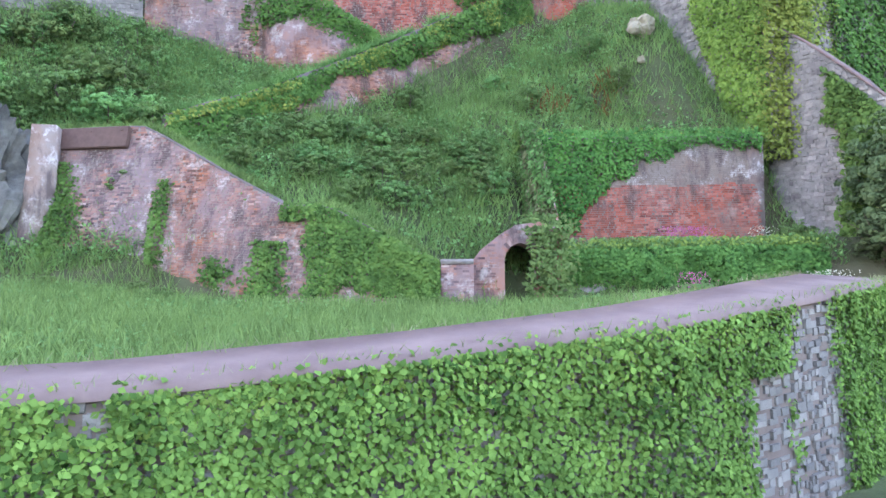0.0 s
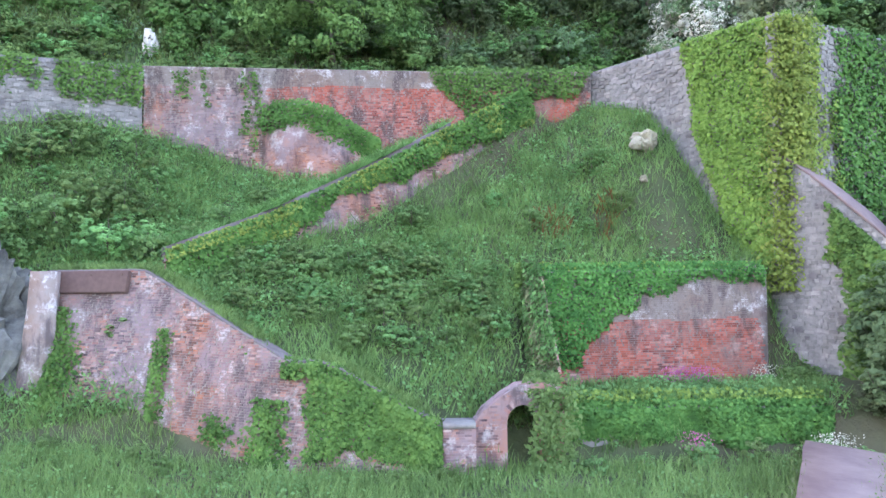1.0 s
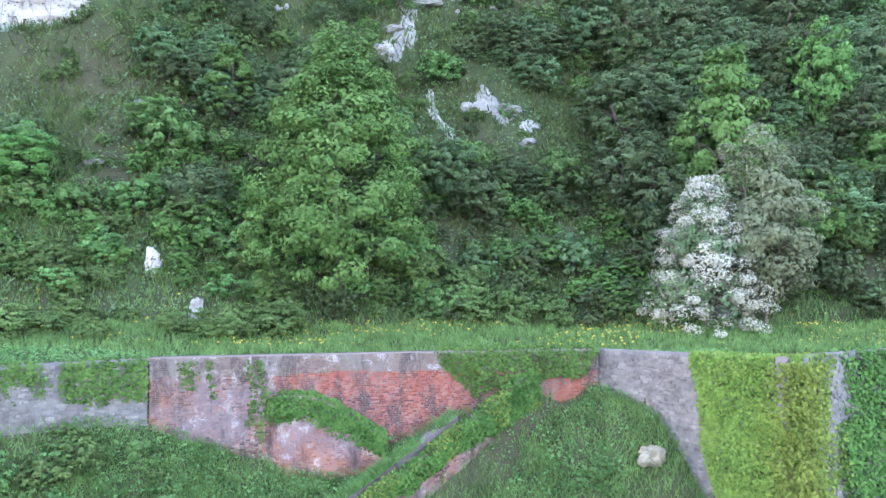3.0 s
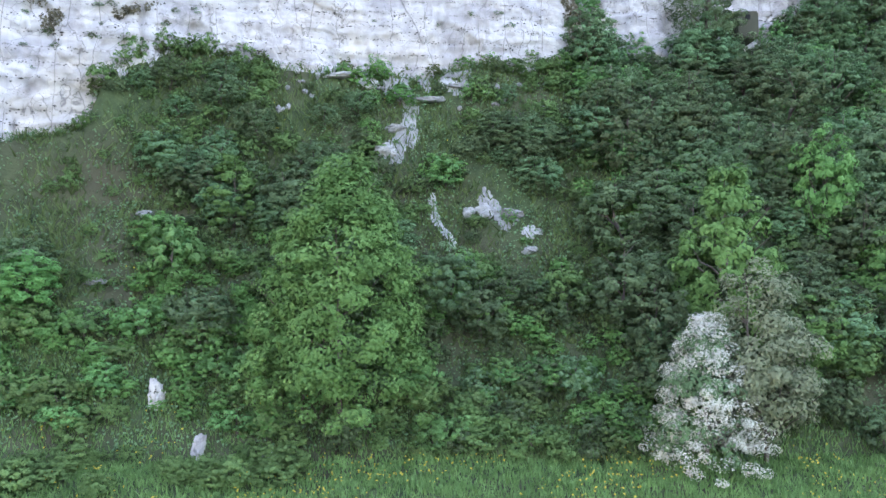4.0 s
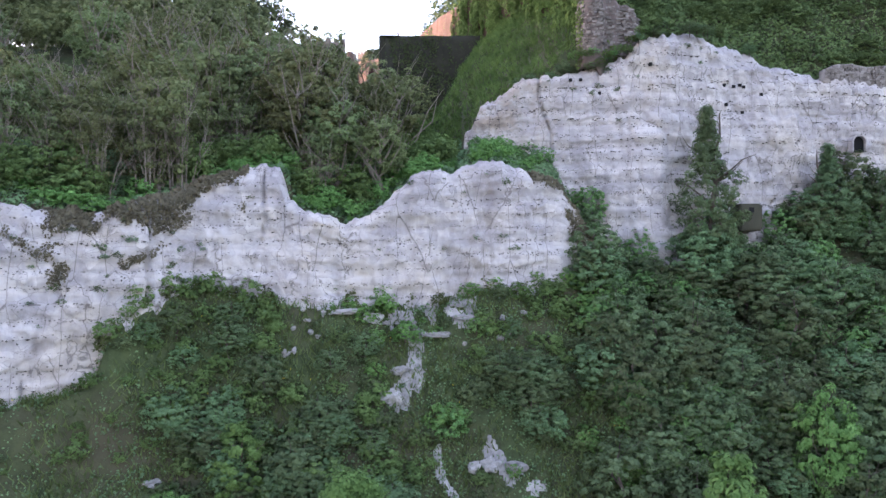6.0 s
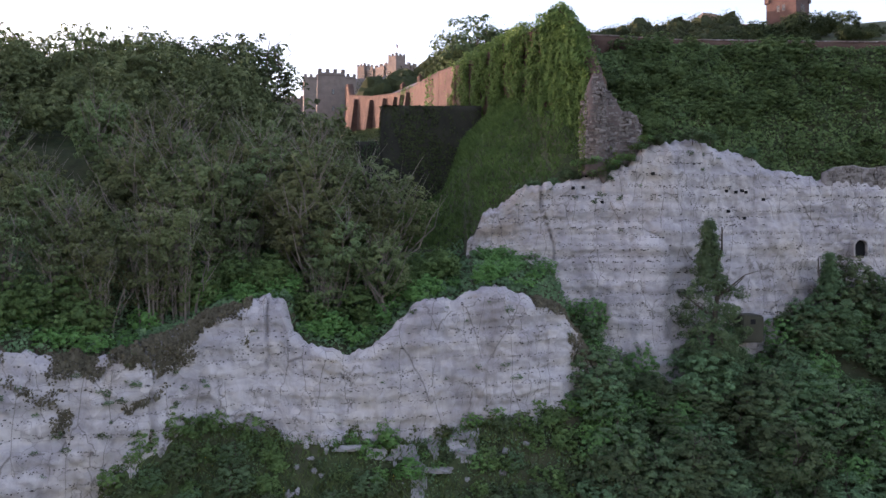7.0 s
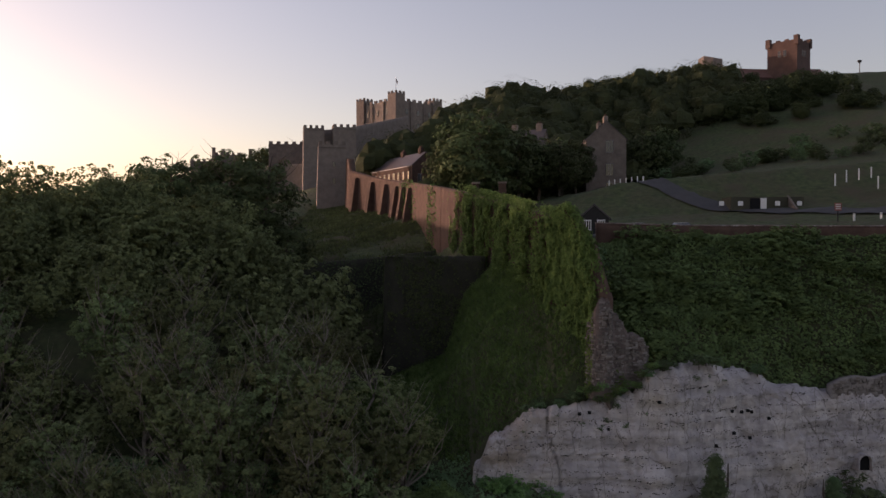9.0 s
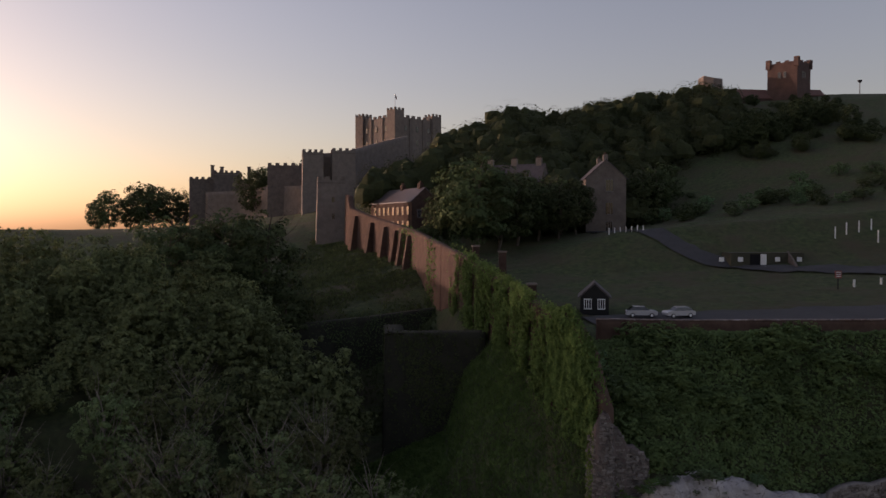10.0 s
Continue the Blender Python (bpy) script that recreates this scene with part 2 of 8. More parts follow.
FLINT = make_stone("flint_and_lime", [(0.0, (0.085, 0.077, 0.08)), (0.35, (0.145, 0.132, 0.137)), (0.75, (0.215, 0.197, 0.199)), (1.0, (0.31, 0.285, 0.28))])
GREYSTONE = make_stone("grey_block_stone", [(0.0, (0.11, 0.105, 0.11)), (0.5, (0.2, 0.19, 0.195)), (1.0, (0.30, 0.28, 0.27))])
COPING = make_stone("worn_cement_coping", [(0.0, (0.12, 0.082, 0.088)), (0.5, (0.18, 0.128, 0.132)), (1.0, (0.26, 0.195, 0.19))], 0.8, 0.05)
RAG = make_stone("castle_ragstone", [(0.0, (0.11, 0.09, 0.082)), (0.5, (0.19, 0.155, 0.135)), (1.0, (0.28, 0.23, 0.20))], 0.5, 0.3)
# stone coloured very dark for the moat's shade; bunker and lookout share it
SHADESTONE = make_stone("wet_mossy_stone", [(0.0, (0.03, 0.03, 0.024)), (0.5, (0.05, 0.05, 0.038)), (1.0, (0.08, 0.078, 0.055))], 0.4, 0.2)
CASTLEBRICK = make_stone("castle_red_stone", [(0.0, (0.035, 0.02, 0.016)), (0.5, (0.08, 0.045, 0.034)), (1.0, (0.135, 0.085, 0.066))], 0.5, 0.2)
CHURCHSTONE = make_stone("church_flint_and_tile", [(0.0, (0.07, 0.045, 0.042)), (0.5, (0.11, 0.068, 0.06)), (1.0, (0.16, 0.105, 0.09))], 0.3, 0.2)
SLATE = make_plain("slate_roof", (0.10, 0.085, 0.09), 0.5, 0, 0.3, 1.0)
TILE = make_plain("clay_tile_roof", (0.17, 0.09, 0.075), 0.7, 0, 0.3, 1.0)
# near-black colour that stands in for the shade inside openings
HOLLOWSHADE = make_plain("dark_hollow", (0.012, 0.012, 0.014), 0.9)
ASPHALT = make_plain("asphalt", (0.065, 0.065, 0.068), 0.85, 0, 0.25, 0.8)
WHITE = make_plain("white_paint", (0.75, 0.75, 0.75), 0.5)
BLACKPAINT = make_plain("black_paint", (0.02, 0.02, 0.022), 0.4)
RUBBER = make_plain("rubber", (0.02, 0.02, 0.02), 0.8)
RUST = make_plain("rusted_iron_plate", (0.10, 0.06, 0.055), 0.8, 0, 0.4, 5.0)
BARK = make_stone("bark", [(0.0, (0.06, 0.05, 0.04)), (0.5, (0.11, 0.09, 0.075)), (1.0, (0.17, 0.14, 0.12))], 2.0, 0.05)
PALEBARK = make_stone("pale_dry_bark", [(0.0, (0.14, 0.12, 0.10)), (0.5, (0.22, 0.19, 0.16)), (1.0, (0.30, 0.265, 0.225))], 2.0, 0.05)
GLASS, gn, gl, gb = material("window_glass", 0.05)
gb.inputs["Base Color"].default_value = (0.02, 0.022, 0.026, 1)
gb.inputs["Specular IOR Level"].default_value = 0.8
GRASS = leaf_material("grass_blades", (0.10, 0.20, 0.065), (0.24, 0.39, 0.135), 0.02, 0.1, 0.3, 0.35, 0.42)
BANKGRASS = leaf_material("bank_grass_blades", (0.07, 0.13, 0.04), (0.17, 0.255, 0.08), 0.02, 0.1, 0.3, 0.12)
DULLGRASS = leaf_material("dull_moat_grass", (0.07, 0.09, 0.04), (0.15, 0.175, 0.075), 0.02, 0.1, 0.25, 0.1)
WEED = leaf_material("weed_leaves", (0.09, 0.19, 0.065), (0.235, 0.39, 0.145), 0.03, 0.2, 0.4, 0.4, 0.35)
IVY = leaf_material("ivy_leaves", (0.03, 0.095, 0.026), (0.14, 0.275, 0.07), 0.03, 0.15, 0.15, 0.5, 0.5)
FRONTIVY = leaf_material("broad_ivy_leaves", (0.05, 0.13, 0.03), (0.21, 0.36, 0.085), 0.03, 0.15, 0.2, 0.6, 0.52)
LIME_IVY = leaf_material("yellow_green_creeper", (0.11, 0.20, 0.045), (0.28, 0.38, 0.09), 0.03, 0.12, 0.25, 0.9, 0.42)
TREE = leaf_material("tree_leaves", (0.07, 0.125, 0.065), (0.20, 0.30, 0.145), 0.04, 0.35, 0.28, 0.12)
MIDGREEN = leaf_material("bramble_leaves", (0.085, 0.17, 0.065), (0.22, 0.38, 0.13), 0.035, 0.3, 0.28, 0.15)
SPRING = leaf_material("fresh_green_leaves", (0.095, 0.225, 0.06), (0.22, 0.40, 0.13), 0.02, 0.2, 0.3, 0.2)
OLIVE = leaf_material("olive_scrub_leaves", (0.08, 0.12, 0.045), (0.175, 0.23, 0.09), 0.03, 0.25, 0.28, 0.2)
HANGIVY = leaf_material("hanging_ivy_leaves", (0.075, 0.13, 0.035), (0.22, 0.31, 0.095), 0.02, 0.1, 0.2, 0.25)
WOODLEAF = leaf_material("dusky_wood_leaves", (0.085, 0.12, 0.058), (0.255, 0.315, 0.14), 0.045, 0.3, 0.3, 0.06)
BANKLEAF = leaf_material("bank_scrub_leaves", (0.07, 0.12, 0.05), (0.19, 0.27, 0.105), 0.03, 0.25, 0.2, 0.1)
FARLEAF = leaf_material("far_wood_leaves", (0.05, 0.075, 0.036), (0.105, 0.14, 0.062), 0.03, 0.3, 0.2, 0.05)
DRYTWIG = leaf_material("greyish_willow_leaves", (0.18, 0.21, 0.12), (0.31, 0.35, 0.22), 0.02, 0.1, 0.3, 0.5)
BLOSSOM = leaf_material("white_blossom", (0.62, 0.60, 0.50), (0.68, 0.66, 0.57), 0.01, 0.05, 0.2, 0.5)
PINK = leaf_material("pink_flowers", (0.35, 0.08, 0.22), (0.55, 0.16, 0.36), 0.01, 0.1, 0.2, 0.5)
YELLOWFL = leaf_material("yellow_flowers", (0.5, 0.40, 0.04), (0.7, 0.6, 0.1), 0.01, 0.1, 0.2, 0.5)
BROWN = leaf_material("withered_brown_leaves", (0.12, 0.06, 0.025), (0.24, 0.12, 0.05), 0.01, 0.1, 0.2, 0.5)
HEATH = leaf_material("brown_heath", (0.10, 0.085, 0.06), (0.20, 0.175, 0.125), 0.02, 0.1, 0.2, 0.4)
DRYGRASS = leaf_material("dry_trailing_stems", (0.15, 0.18, 0.09), (0.32, 0.35, 0.21), 0.01, 0.1, 0.2, 0.6)

# ---- mesh helpers ----
RNG = np.random.default_rng(7)


def link(name, mesh, mat, parent=None, label=""):
    ob = new(name, mesh)
    if mat is not None and not mesh.materials:
        mesh.materials.append(mat)
    if parent is not None:
        ob.parent = parent
    if label:
        ob["label"] = label
    return ob


def mesh_from(name, verts, faces, smooth=False):
    me = bpy.data.meshes.new(name)
    me.from_pydata([tuple(map(float, v)) for v in verts], [], faces)
    if smooth:
        me.polygons.foreach_set("use_smooth", [True] * len(me.polygons))
    me.update()
    return me


def quads(name, V, soft=None, n=4):
    """A mesh of separate faces; V holds n rows for each. soft: the way each one turns to the light, within its spray."""
    V = np.ascontiguousarray(V, dtype=np.float32)
    k = len(V) // n
    me = bpy.data.meshes.new(name)
    me.vertices.add(n * k)
    me.vertices.foreach_set("co", V.ravel())
    me.loops.add(n * k)
    me.loops.foreach_set("vertex_index", np.arange(n * k, dtype=np.int32))
    me.polygons.add(k)
    me.polygons.foreach_set("loop_start", np.arange(0, n * k, n, dtype=np.int32))
    me.update(calc_edges=True)
    if soft is not None:
        a = me.attributes.new("custom_normal", "FLOAT_VECTOR", "POINT")
        a.data.foreach_set("vector", np.repeat(np.asarray(soft, dtype=np.float32), n, 0).ravel())
        me.update()
    return me


def grid_mesh(name, P, smooth=True):
    """A sheet from an array of places, rows by columns by three."""
    r, c, _ = P.shape
    i = np.arange(r * c).reshape(r, c)
    F = np.stack([i[:-1, :-1], i[:-1, 1:], i[1:, 1:], i[1:, :-1]], -1).reshape(-1, 4)
    me = bpy.data.meshes.new(name)
    me.vertices.add(r * c)
    me.vertices.foreach_set("co", np.ascontiguousarray(P, dtype=np.float32).ravel())
    me.loops.add(F.size)
    me.loops.foreach_set("vertex_index", F.astype(np.int32).ravel())
    me.polygons.add(len(F))
    me.polygons.foreach_set("loop_start", np.arange(0, F.size, 4, dtype=np.int32))
    if smooth:
        me.polygons.foreach_set("use_smooth", np.ones(len(F), dtype=bool))
    me.update(calc_edges=True)
    return me


def unit(v):
    return v / np.maximum(np.linalg.norm(v, axis=-1, keepdims=True), 1e-9)


def leaf_quads(P, N, size, rng, slim=0.7):
    """Pointed leaves at places P, facing N."""
    k = len(P)
    N = unit(N)
    u = unit(np.cross(N, rng.normal(size=(k, 3))))
    v = np.cross(N, u)
    s = np.broadcast_to(np.asarray(size, dtype=float).reshape(-1, 1), (k, 1)) * rng.uniform(0.6, 1.3, (k, 1))
    bend = N * s * 0.12
    V = np.empty((k, 4, 3))
    V[:, 0] = P - u * s * 0.5
    V[:, 1] = P - v * s * 0.5 * slim + bend
    V[:, 2] = P + u * s * 0.5
    V[:, 3] = P + v * s * 0.5 * slim + bend
    return V.reshape(-1, 3)


def blade_quads(P, height, width, rng, lean=0.35):
    """Grass blades standing on places P."""
    k = len(P)
    a = rng.uniform(0, 2 * np.pi, k)
    side = np.stack([np.cos(a), np.sin(a), np.zeros(k)], -1)
    h = np.broadcast_to(np.asarray(height, dtype=float).reshape(-1, 1), (k, 1)) * rng.uniform(0.5, 1.25, (k, 1))
    up = np.concatenate([rng.normal(0, lean, (k, 2)), np.ones((k, 1))], 1) * h
    w = width * rng.uniform(0.6, 1.4, (k, 1))
    V = np.empty((k, 4, 3))
    V[:, 0] = P - side * w
    V[:, 1] = P + side * w
    V[:, 2] = P + up + side * w * 0.25
    V[:, 3] = P + up - side * w * 0.25
    return V.reshape(-1, 3)


@functools.lru_cache(maxsize=None)
def fbm_waves(octaves, seed):
    r = np.random.default_rng(seed + 11)
    return [(tuple(unit(r.normal(size=3))), r.uniform(0, 6.28)) for _ in range(3 * octaves)]


def fbm(x, y, z=0.0, octaves=4, seed=0):
    """Smooth noise of about -1 to 1 from sums of turned sines, for arrays."""
    out, amp, f = 0.0, 1.0, 1.0
    for i, (d, ph) in enumerate(fbm_waves(octaves, seed)):
        out = out + amp * np.sin(f * (x * d[0] + y * d[1] + z * d[2]) * 1.7 + ph + 1.3 * np.sin(f * (x * d[1] - y * d[2] + z * d[0]) + ph * 2))
        if i % 3 == 2:
            amp, f = amp * 0.5, f * 2.03
    return out / 4.0


def tube(path, radii, sides=7):
    """A bent, tapered limb as vertices and faces."""
    V, F = [], []
    for i, (p, r) in enumerate(zip(path, radii)):
        d = Vector(path[min(i + 1, len(path) - 1)]) - Vector(path[max(i - 1, 0)])
        q = d.to_track_quat("Z", "Y")
        for k in range(sides):
            a = 2 * math.pi * k / sides
            V.append(tuple(Vector(p) + q @ Vector((r * math.cos(a), r * math.sin(a), 0))))
    for i in range(len(path) - 1):
        for k in range(sides):
            F.append((i * sides + k, i * sides + (k + 1) % sides, (i + 1) * sides + (k + 1) % sides, (i + 1) * sides + k))
    return V, F


def add_to(V, F, v, f):
    o = len(V)
    V += v
    F += [tuple(i + o for i in q) for q in f]


def box_data(x0, y0, z0, x1, y1, z1):
    v = [(x, y, z) for z in (z0, z1) for x, y in ((x0, y0), (x1, y0), (x1, y1), (x0, y1))]
    return v, [(3, 2, 1, 0), (4, 5, 6, 7), (0, 1, 5, 4), (1, 2, 6, 5), (2, 3, 7, 6), (3, 0, 4, 7)]


def box_mesh(name, x0, y0, z0, x1, y1, z1, bevel=0.0):
    me = mesh_from(name, *box_data(x0, y0, z0, x1, y1, z1))
    if bevel:
        bm = bmesh.new()
        bm.from_mesh(me)
        bmesh.ops.bevel(bm, geom=bm.edges[:], offset=bevel, segments=2, affect="EDGES")
        bm.to_mesh(me)
        bm.free()
    return me


def empty(name, m=None):
    ob = new(name)
    if m is not None:
        ob.matrix_world = m
    return ob


# ---- the lie of the land ----
def front_line(x):
    return np.interp(x, [-40, -10, -3.6, -0.3, 3, 5.2, 7, 9.8, 12, 13.5, 17, 40], [2, 5.6, 7.6, 8.8, 10.2, 11.7, 13.2, 16.5, 20, 22.6, 23.2, 23.2])


def front_top(x):
    return np.interp(x, [-10, -3.6, -0.3, 3, 7, 12], [2.4, 2.5, 2.72, 3.0, 3.4, 3.7])


def upper_line(x):
    return np.interp(x, [-40, -17.3, -14, 0.4, 7.5, 10], [26.0, 33.6, 35.0, 36.5, 36.8, 37])


def low_cliff(x):
    return np.interp(x, [-90, -60, -40, -32, -25.8, -21.3, -10.8, 0, 6, 10, 14, 18, 22], [36, 46, 52, 55.4, 58, 61.8, 62.3, 64.3, 65.3, 66.5, 69.5, 72.5, 74.0])


def low_cliff_top(x):
    t = np.interp(x, [-90, -34, -28, -22, -20, -14.4, -13.6, -12.0, -8.6, -7, -4.6, -2.4, 3, 5.6, 9, 11, 12.4, 14, 18], [57, 57.5, 56.6, 58.8, 60.2, 61.2, 58.4, 57.6, 56.0, 56.6, 58.5, 60.4, 61.4, 61.6, 60.8, 59.6, 56.5, 53.5, 52])
    return t + 0.4 * fbm(x * 1.3, 0 * x, 3.0, 5) + 0.45 * np.round(2.2 * fbm(x * 0.7, 0 * x, 4.0, 3)) / 2.2


def low_cliff_foot(x):
    return np.interp(x, [-90, -33, -27.5, -26, -23.6, -21, -17, -10.6, -1, 3, 6.7, 9.7, 13.4, 18], [38, 42, 43.5, 48, 50, 51, 49.7, 49, 48.7, 50, 49.6, 50.4, 52, 53])


def high_cliff(x):
    return np.interp(x, [-2, 3, 11, 18, 22, 27, 36, 48, 80, 140], [80, 77, 76.6, 75.7, 75.2, 76.2, 79, 81.5, 90, 100])


def high_cliff_top(x):
    t = np.interp(x, [-2, 2.8, 3.7, 8.5, 12.6, 16, 18.9, 21.8, 26.8, 33, 36.6, 45, 60, 100], [65, 66.3, 68.6, 71.8, 72.7, 73.0, 74.1, 76.3, 77.4, 75.6, 74.0, 73.2, 72.5, 71])
    return t + 0.45 * fbm(x * 1.5, 0 * x, 8.0, 5) + 0.5 * np.round(2.2 * fbm(x * 0.8, 0 * x, 9.0, 3)) / 2.2


def high_cliff_foot(x):
    return np.interp(x, [-2, 2.8, 10.2, 12, 16, 19, 21.2, 31, 34.4, 38, 45, 60, 100], [64.5, 65.2, 64.2, 62.5, 61.5, 60.4, 57.5, 55.6, 57, 60, 62, 61, 58])


def ip(xs, ys):
    return lambda x: np.interp(x, xs, ys)


NO_LOW = lambda x: np.clip((x - 12) / 5, 0, 1)
LAND = [
    (lambda x: 0 * x - 4500, lambda x: 0 * x),
    (lambda x: front_line(x) + 0.5, lambda x: 0 * x + np.clip((x - 14) * 0.3, 0, 4)),
    (lambda x: front_line(x) + 0.95, lambda x: front_top(x) - 0.45 + np.clip((x - 14) * 0.1, 0, 3)),
    (ip([-30, -14, 0, 3, 5, 12, 16, 30], [26, 25.2, 23.7, 24.6, 25.4, 25.0, 25.0, 26]), ip([-30, -14, -5, 0, 12, 16, 30], [5.5, 3.8, 3.0, 2.9, 3.1, 4.5, 7])),
    (ip([-30, -16, -14, -11, -5.5, -3.5, 0, 2, 3.3, 4, 12, 16, 30], [28, 29.0, 28.6, 27.9, 25.6, 25.5, 25.1, 26.4, 26.6, 26.2, 26.0, 26.6, 27.5]), ip([-30, -14, -11, -5.5, -3.5, 0, 2, 3.3, 4, 12, 16, 30], [9.5, 9.3, 9.2, 6.0, 5.9, 4.2, 5.3, 5.5, 4.9, 4.9, 5.4, 8])),
    (ip([-30, -14, -11, -5.5, 0, 2, 3.2, 3.7, 12.6, 14, 30], [29, 29.4, 29.0, 27.0, 26.8, 27.4, 29.0, 29.1, 29.2, 28.6, 29.5]), ip([-30, -14, -11, -5.5, 0, 2, 3.0, 3.7, 12.6, 16, 30], [10.2, 9.9, 9.9, 7.4, 6.1, 7.0, 8.8, 5.05, 5.1, 6, 9])),
    (ip([-30, -14, -5.5, 0, 3, 12.6, 14, 30], [30, 30.2, 28.6, 28.6, 29.6, 29.8, 29.2, 30]), ip([-30, -14, -5.5, 0, 3, 12.8, 13.6, 16, 30], [10.9, 10.6, 9.0, 8.3, 9.5, 9.6, 6.2, 6.5, 9])),
    (lambda x: upper_line(x) + 0.25, ip([-40, -17, -14.2, -10.4, -8, -3.7, 0, 4, 7.5, 12, 14, 30], [17, 17.2, 16.8, 15.4, 14.8, 15.3, 16.6, 18.1, 18.4, 15, 10, 12])),
    (lambda x: upper_line(x) + 0.9, lambda x: 0 * x + 19.35),
    (ip([-40, -18, 0, 30, 60], [42, 44.0, 46.0, 46.0, 44]), ip([-40, -18, 0, 60], [21.5, 21.0, 20.2, 20.5])),
    (ip([-40, -18, 2, 30, 60], [45.5, 48.0, 51.0, 50.5, 50]), ip([-40, -18, 2, 30, 60], [26.5, 27.0, 25.6, 26, 27])),
    (ip([-60, -40, -20, 5, 30, 60], [46, 50, 55.5, 57.3, 59, 60]), ip([-60, -40, -20, 5, 30, 60], [33, 35, 38, 36.3, 37, 37])),
    (lambda x: low_cliff(x) - 1.5 - 2 * NO_LOW(x), lambda x: low_cliff_foot(x) - 0.5 - 4 * NO_LOW(x)),
    (lambda x: low_cliff(x) + 0.8 - 2 * NO_LOW(x), lambda x: low_cliff_foot(x) + 0.3 - 4 * NO_LOW(x)),
    (lambda x: low_cliff(x) + 2.6, lambda x: np.where(x < 12, low_cliff_top(x) - 0.4, low_cliff_foot(x) + 0.5)),
    (lambda x: high_cliff(x) + 1.2, lambda x: np.where(x < 2.5, 64.0 + 0.04 * np.abs(x), high_cliff_foot(x))),
    (lambda x: high_cliff(x) + 3.2, lambda x: np.where(x < 2.5, 65.2, high_cliff_top(x) - 0.4 + 3.6 * np.exp(-((x - 15) / 4) ** 2))),
    (ip([-120, -60, -35, -12, 2, 7, 15, 20, 30, 50, 120], [93, 93, 93, 93, 93, 92, 90, 90, 90, 91.5, 91.5]), ip([-120, -60, -40, -28, -12, 0, 5, 11.2, 13.4, 17.8, 22, 30, 50, 120], [80, 79, 76, 71, 66, 72, 79.6, 83.0, 87.2, 88.0, 89.0, 89.8, 89.8, 89.8])),
    (ip([-120, 120], [95.5, 95.5]), ip([-120, -60, -40, -28, -12, 0, 5, 10.2, 12.4, 20, 120], [81, 80, 77, 72, 66, 72, 80.6, 84.0, 89.4, 90, 90])),
    (ip([-120, 120], [113, 113]), ip([-120, -60, -45, -37, -27, -12, 0, 3, 6.6, 8.8, 20, 60, 120], [85.5, 85.5, 87.5, 87, 75, 67, 72, 81.5, 85.0, 89.8, 90.2, 91.5, 93])),
    (ip([-120, 120], [139, 139]), ip([-120, -60, -36, -31, -9, -2, 0.2, 2.8, 20, 60, 120], [94, 91.5, 85.5, 70, 68, 80, 86.5, 91, 92.5, 93.5, 95.5])),
    (ip([-120, 120], [150, 150]), ip([-120, -60, -36, -12, -2, 2, 20, 60, 90, 120], [96, 92.5, 86, 86, 87.5, 93, 93.5, 95.3, 98, 100])),
    (ip([-120, 120], [166, 166]), ip([-120, -60, -36, -12, 0, 20, 40, 60, 100, 130], [98, 94.5, 88, 91, 95, 96, 102, 104, 107, 109])),
    (ip([-120, 120], [215, 215]), ip([-120, -60, -34, -24, -12, 20, 50, 90, 140], [103, 99, 97, 98.5, 101, 101.5, 102, 113, 126])),
    (ip([-300, 300], [300, 300]), ip([-300, -150, -100, -55, -30, 20, 60, 120, 180, 300], [98, 101, 104, 108, 116, 137, 143, 150, 157, 160])),
    (ip([-300, 300], [345, 345]), ip([-300, -150, -100, -60, -30, 20, 60, 120, 180, 300], [99, 102, 105, 111, 124, 143, 149, 161, 165.5, 166])),
    (ip([-300, 300], [470, 470]), ip([-300, -150, -100, -40, 20, 60, 120, 300], [97, 100, 104, 132, 140, 148, 157, 158])),
    (lambda x: 0 * x + 900, lambda x: 0 * x + 92),
    (lambda x: 0 * x + 4500, lambda x: 0 * x + 93),
]
WALL_A, WALL_B, WALL_C = (7.3, 36.9), (14.0, 29.3), (26.0, 35.6)     # the bastion's shoulder, point and far shoulder
DIAG_A, DIAG_B = (-10.6, 28.4), (4.6, 36.7)


def side_of(x, y, a, b):
    d = np.hypot(b[0] - a[0], b[1] - a[1])
    return ((b[0] - a[0]) * (y - a[1]) - (b[1] - a[1]) * (x - a[0])) / d


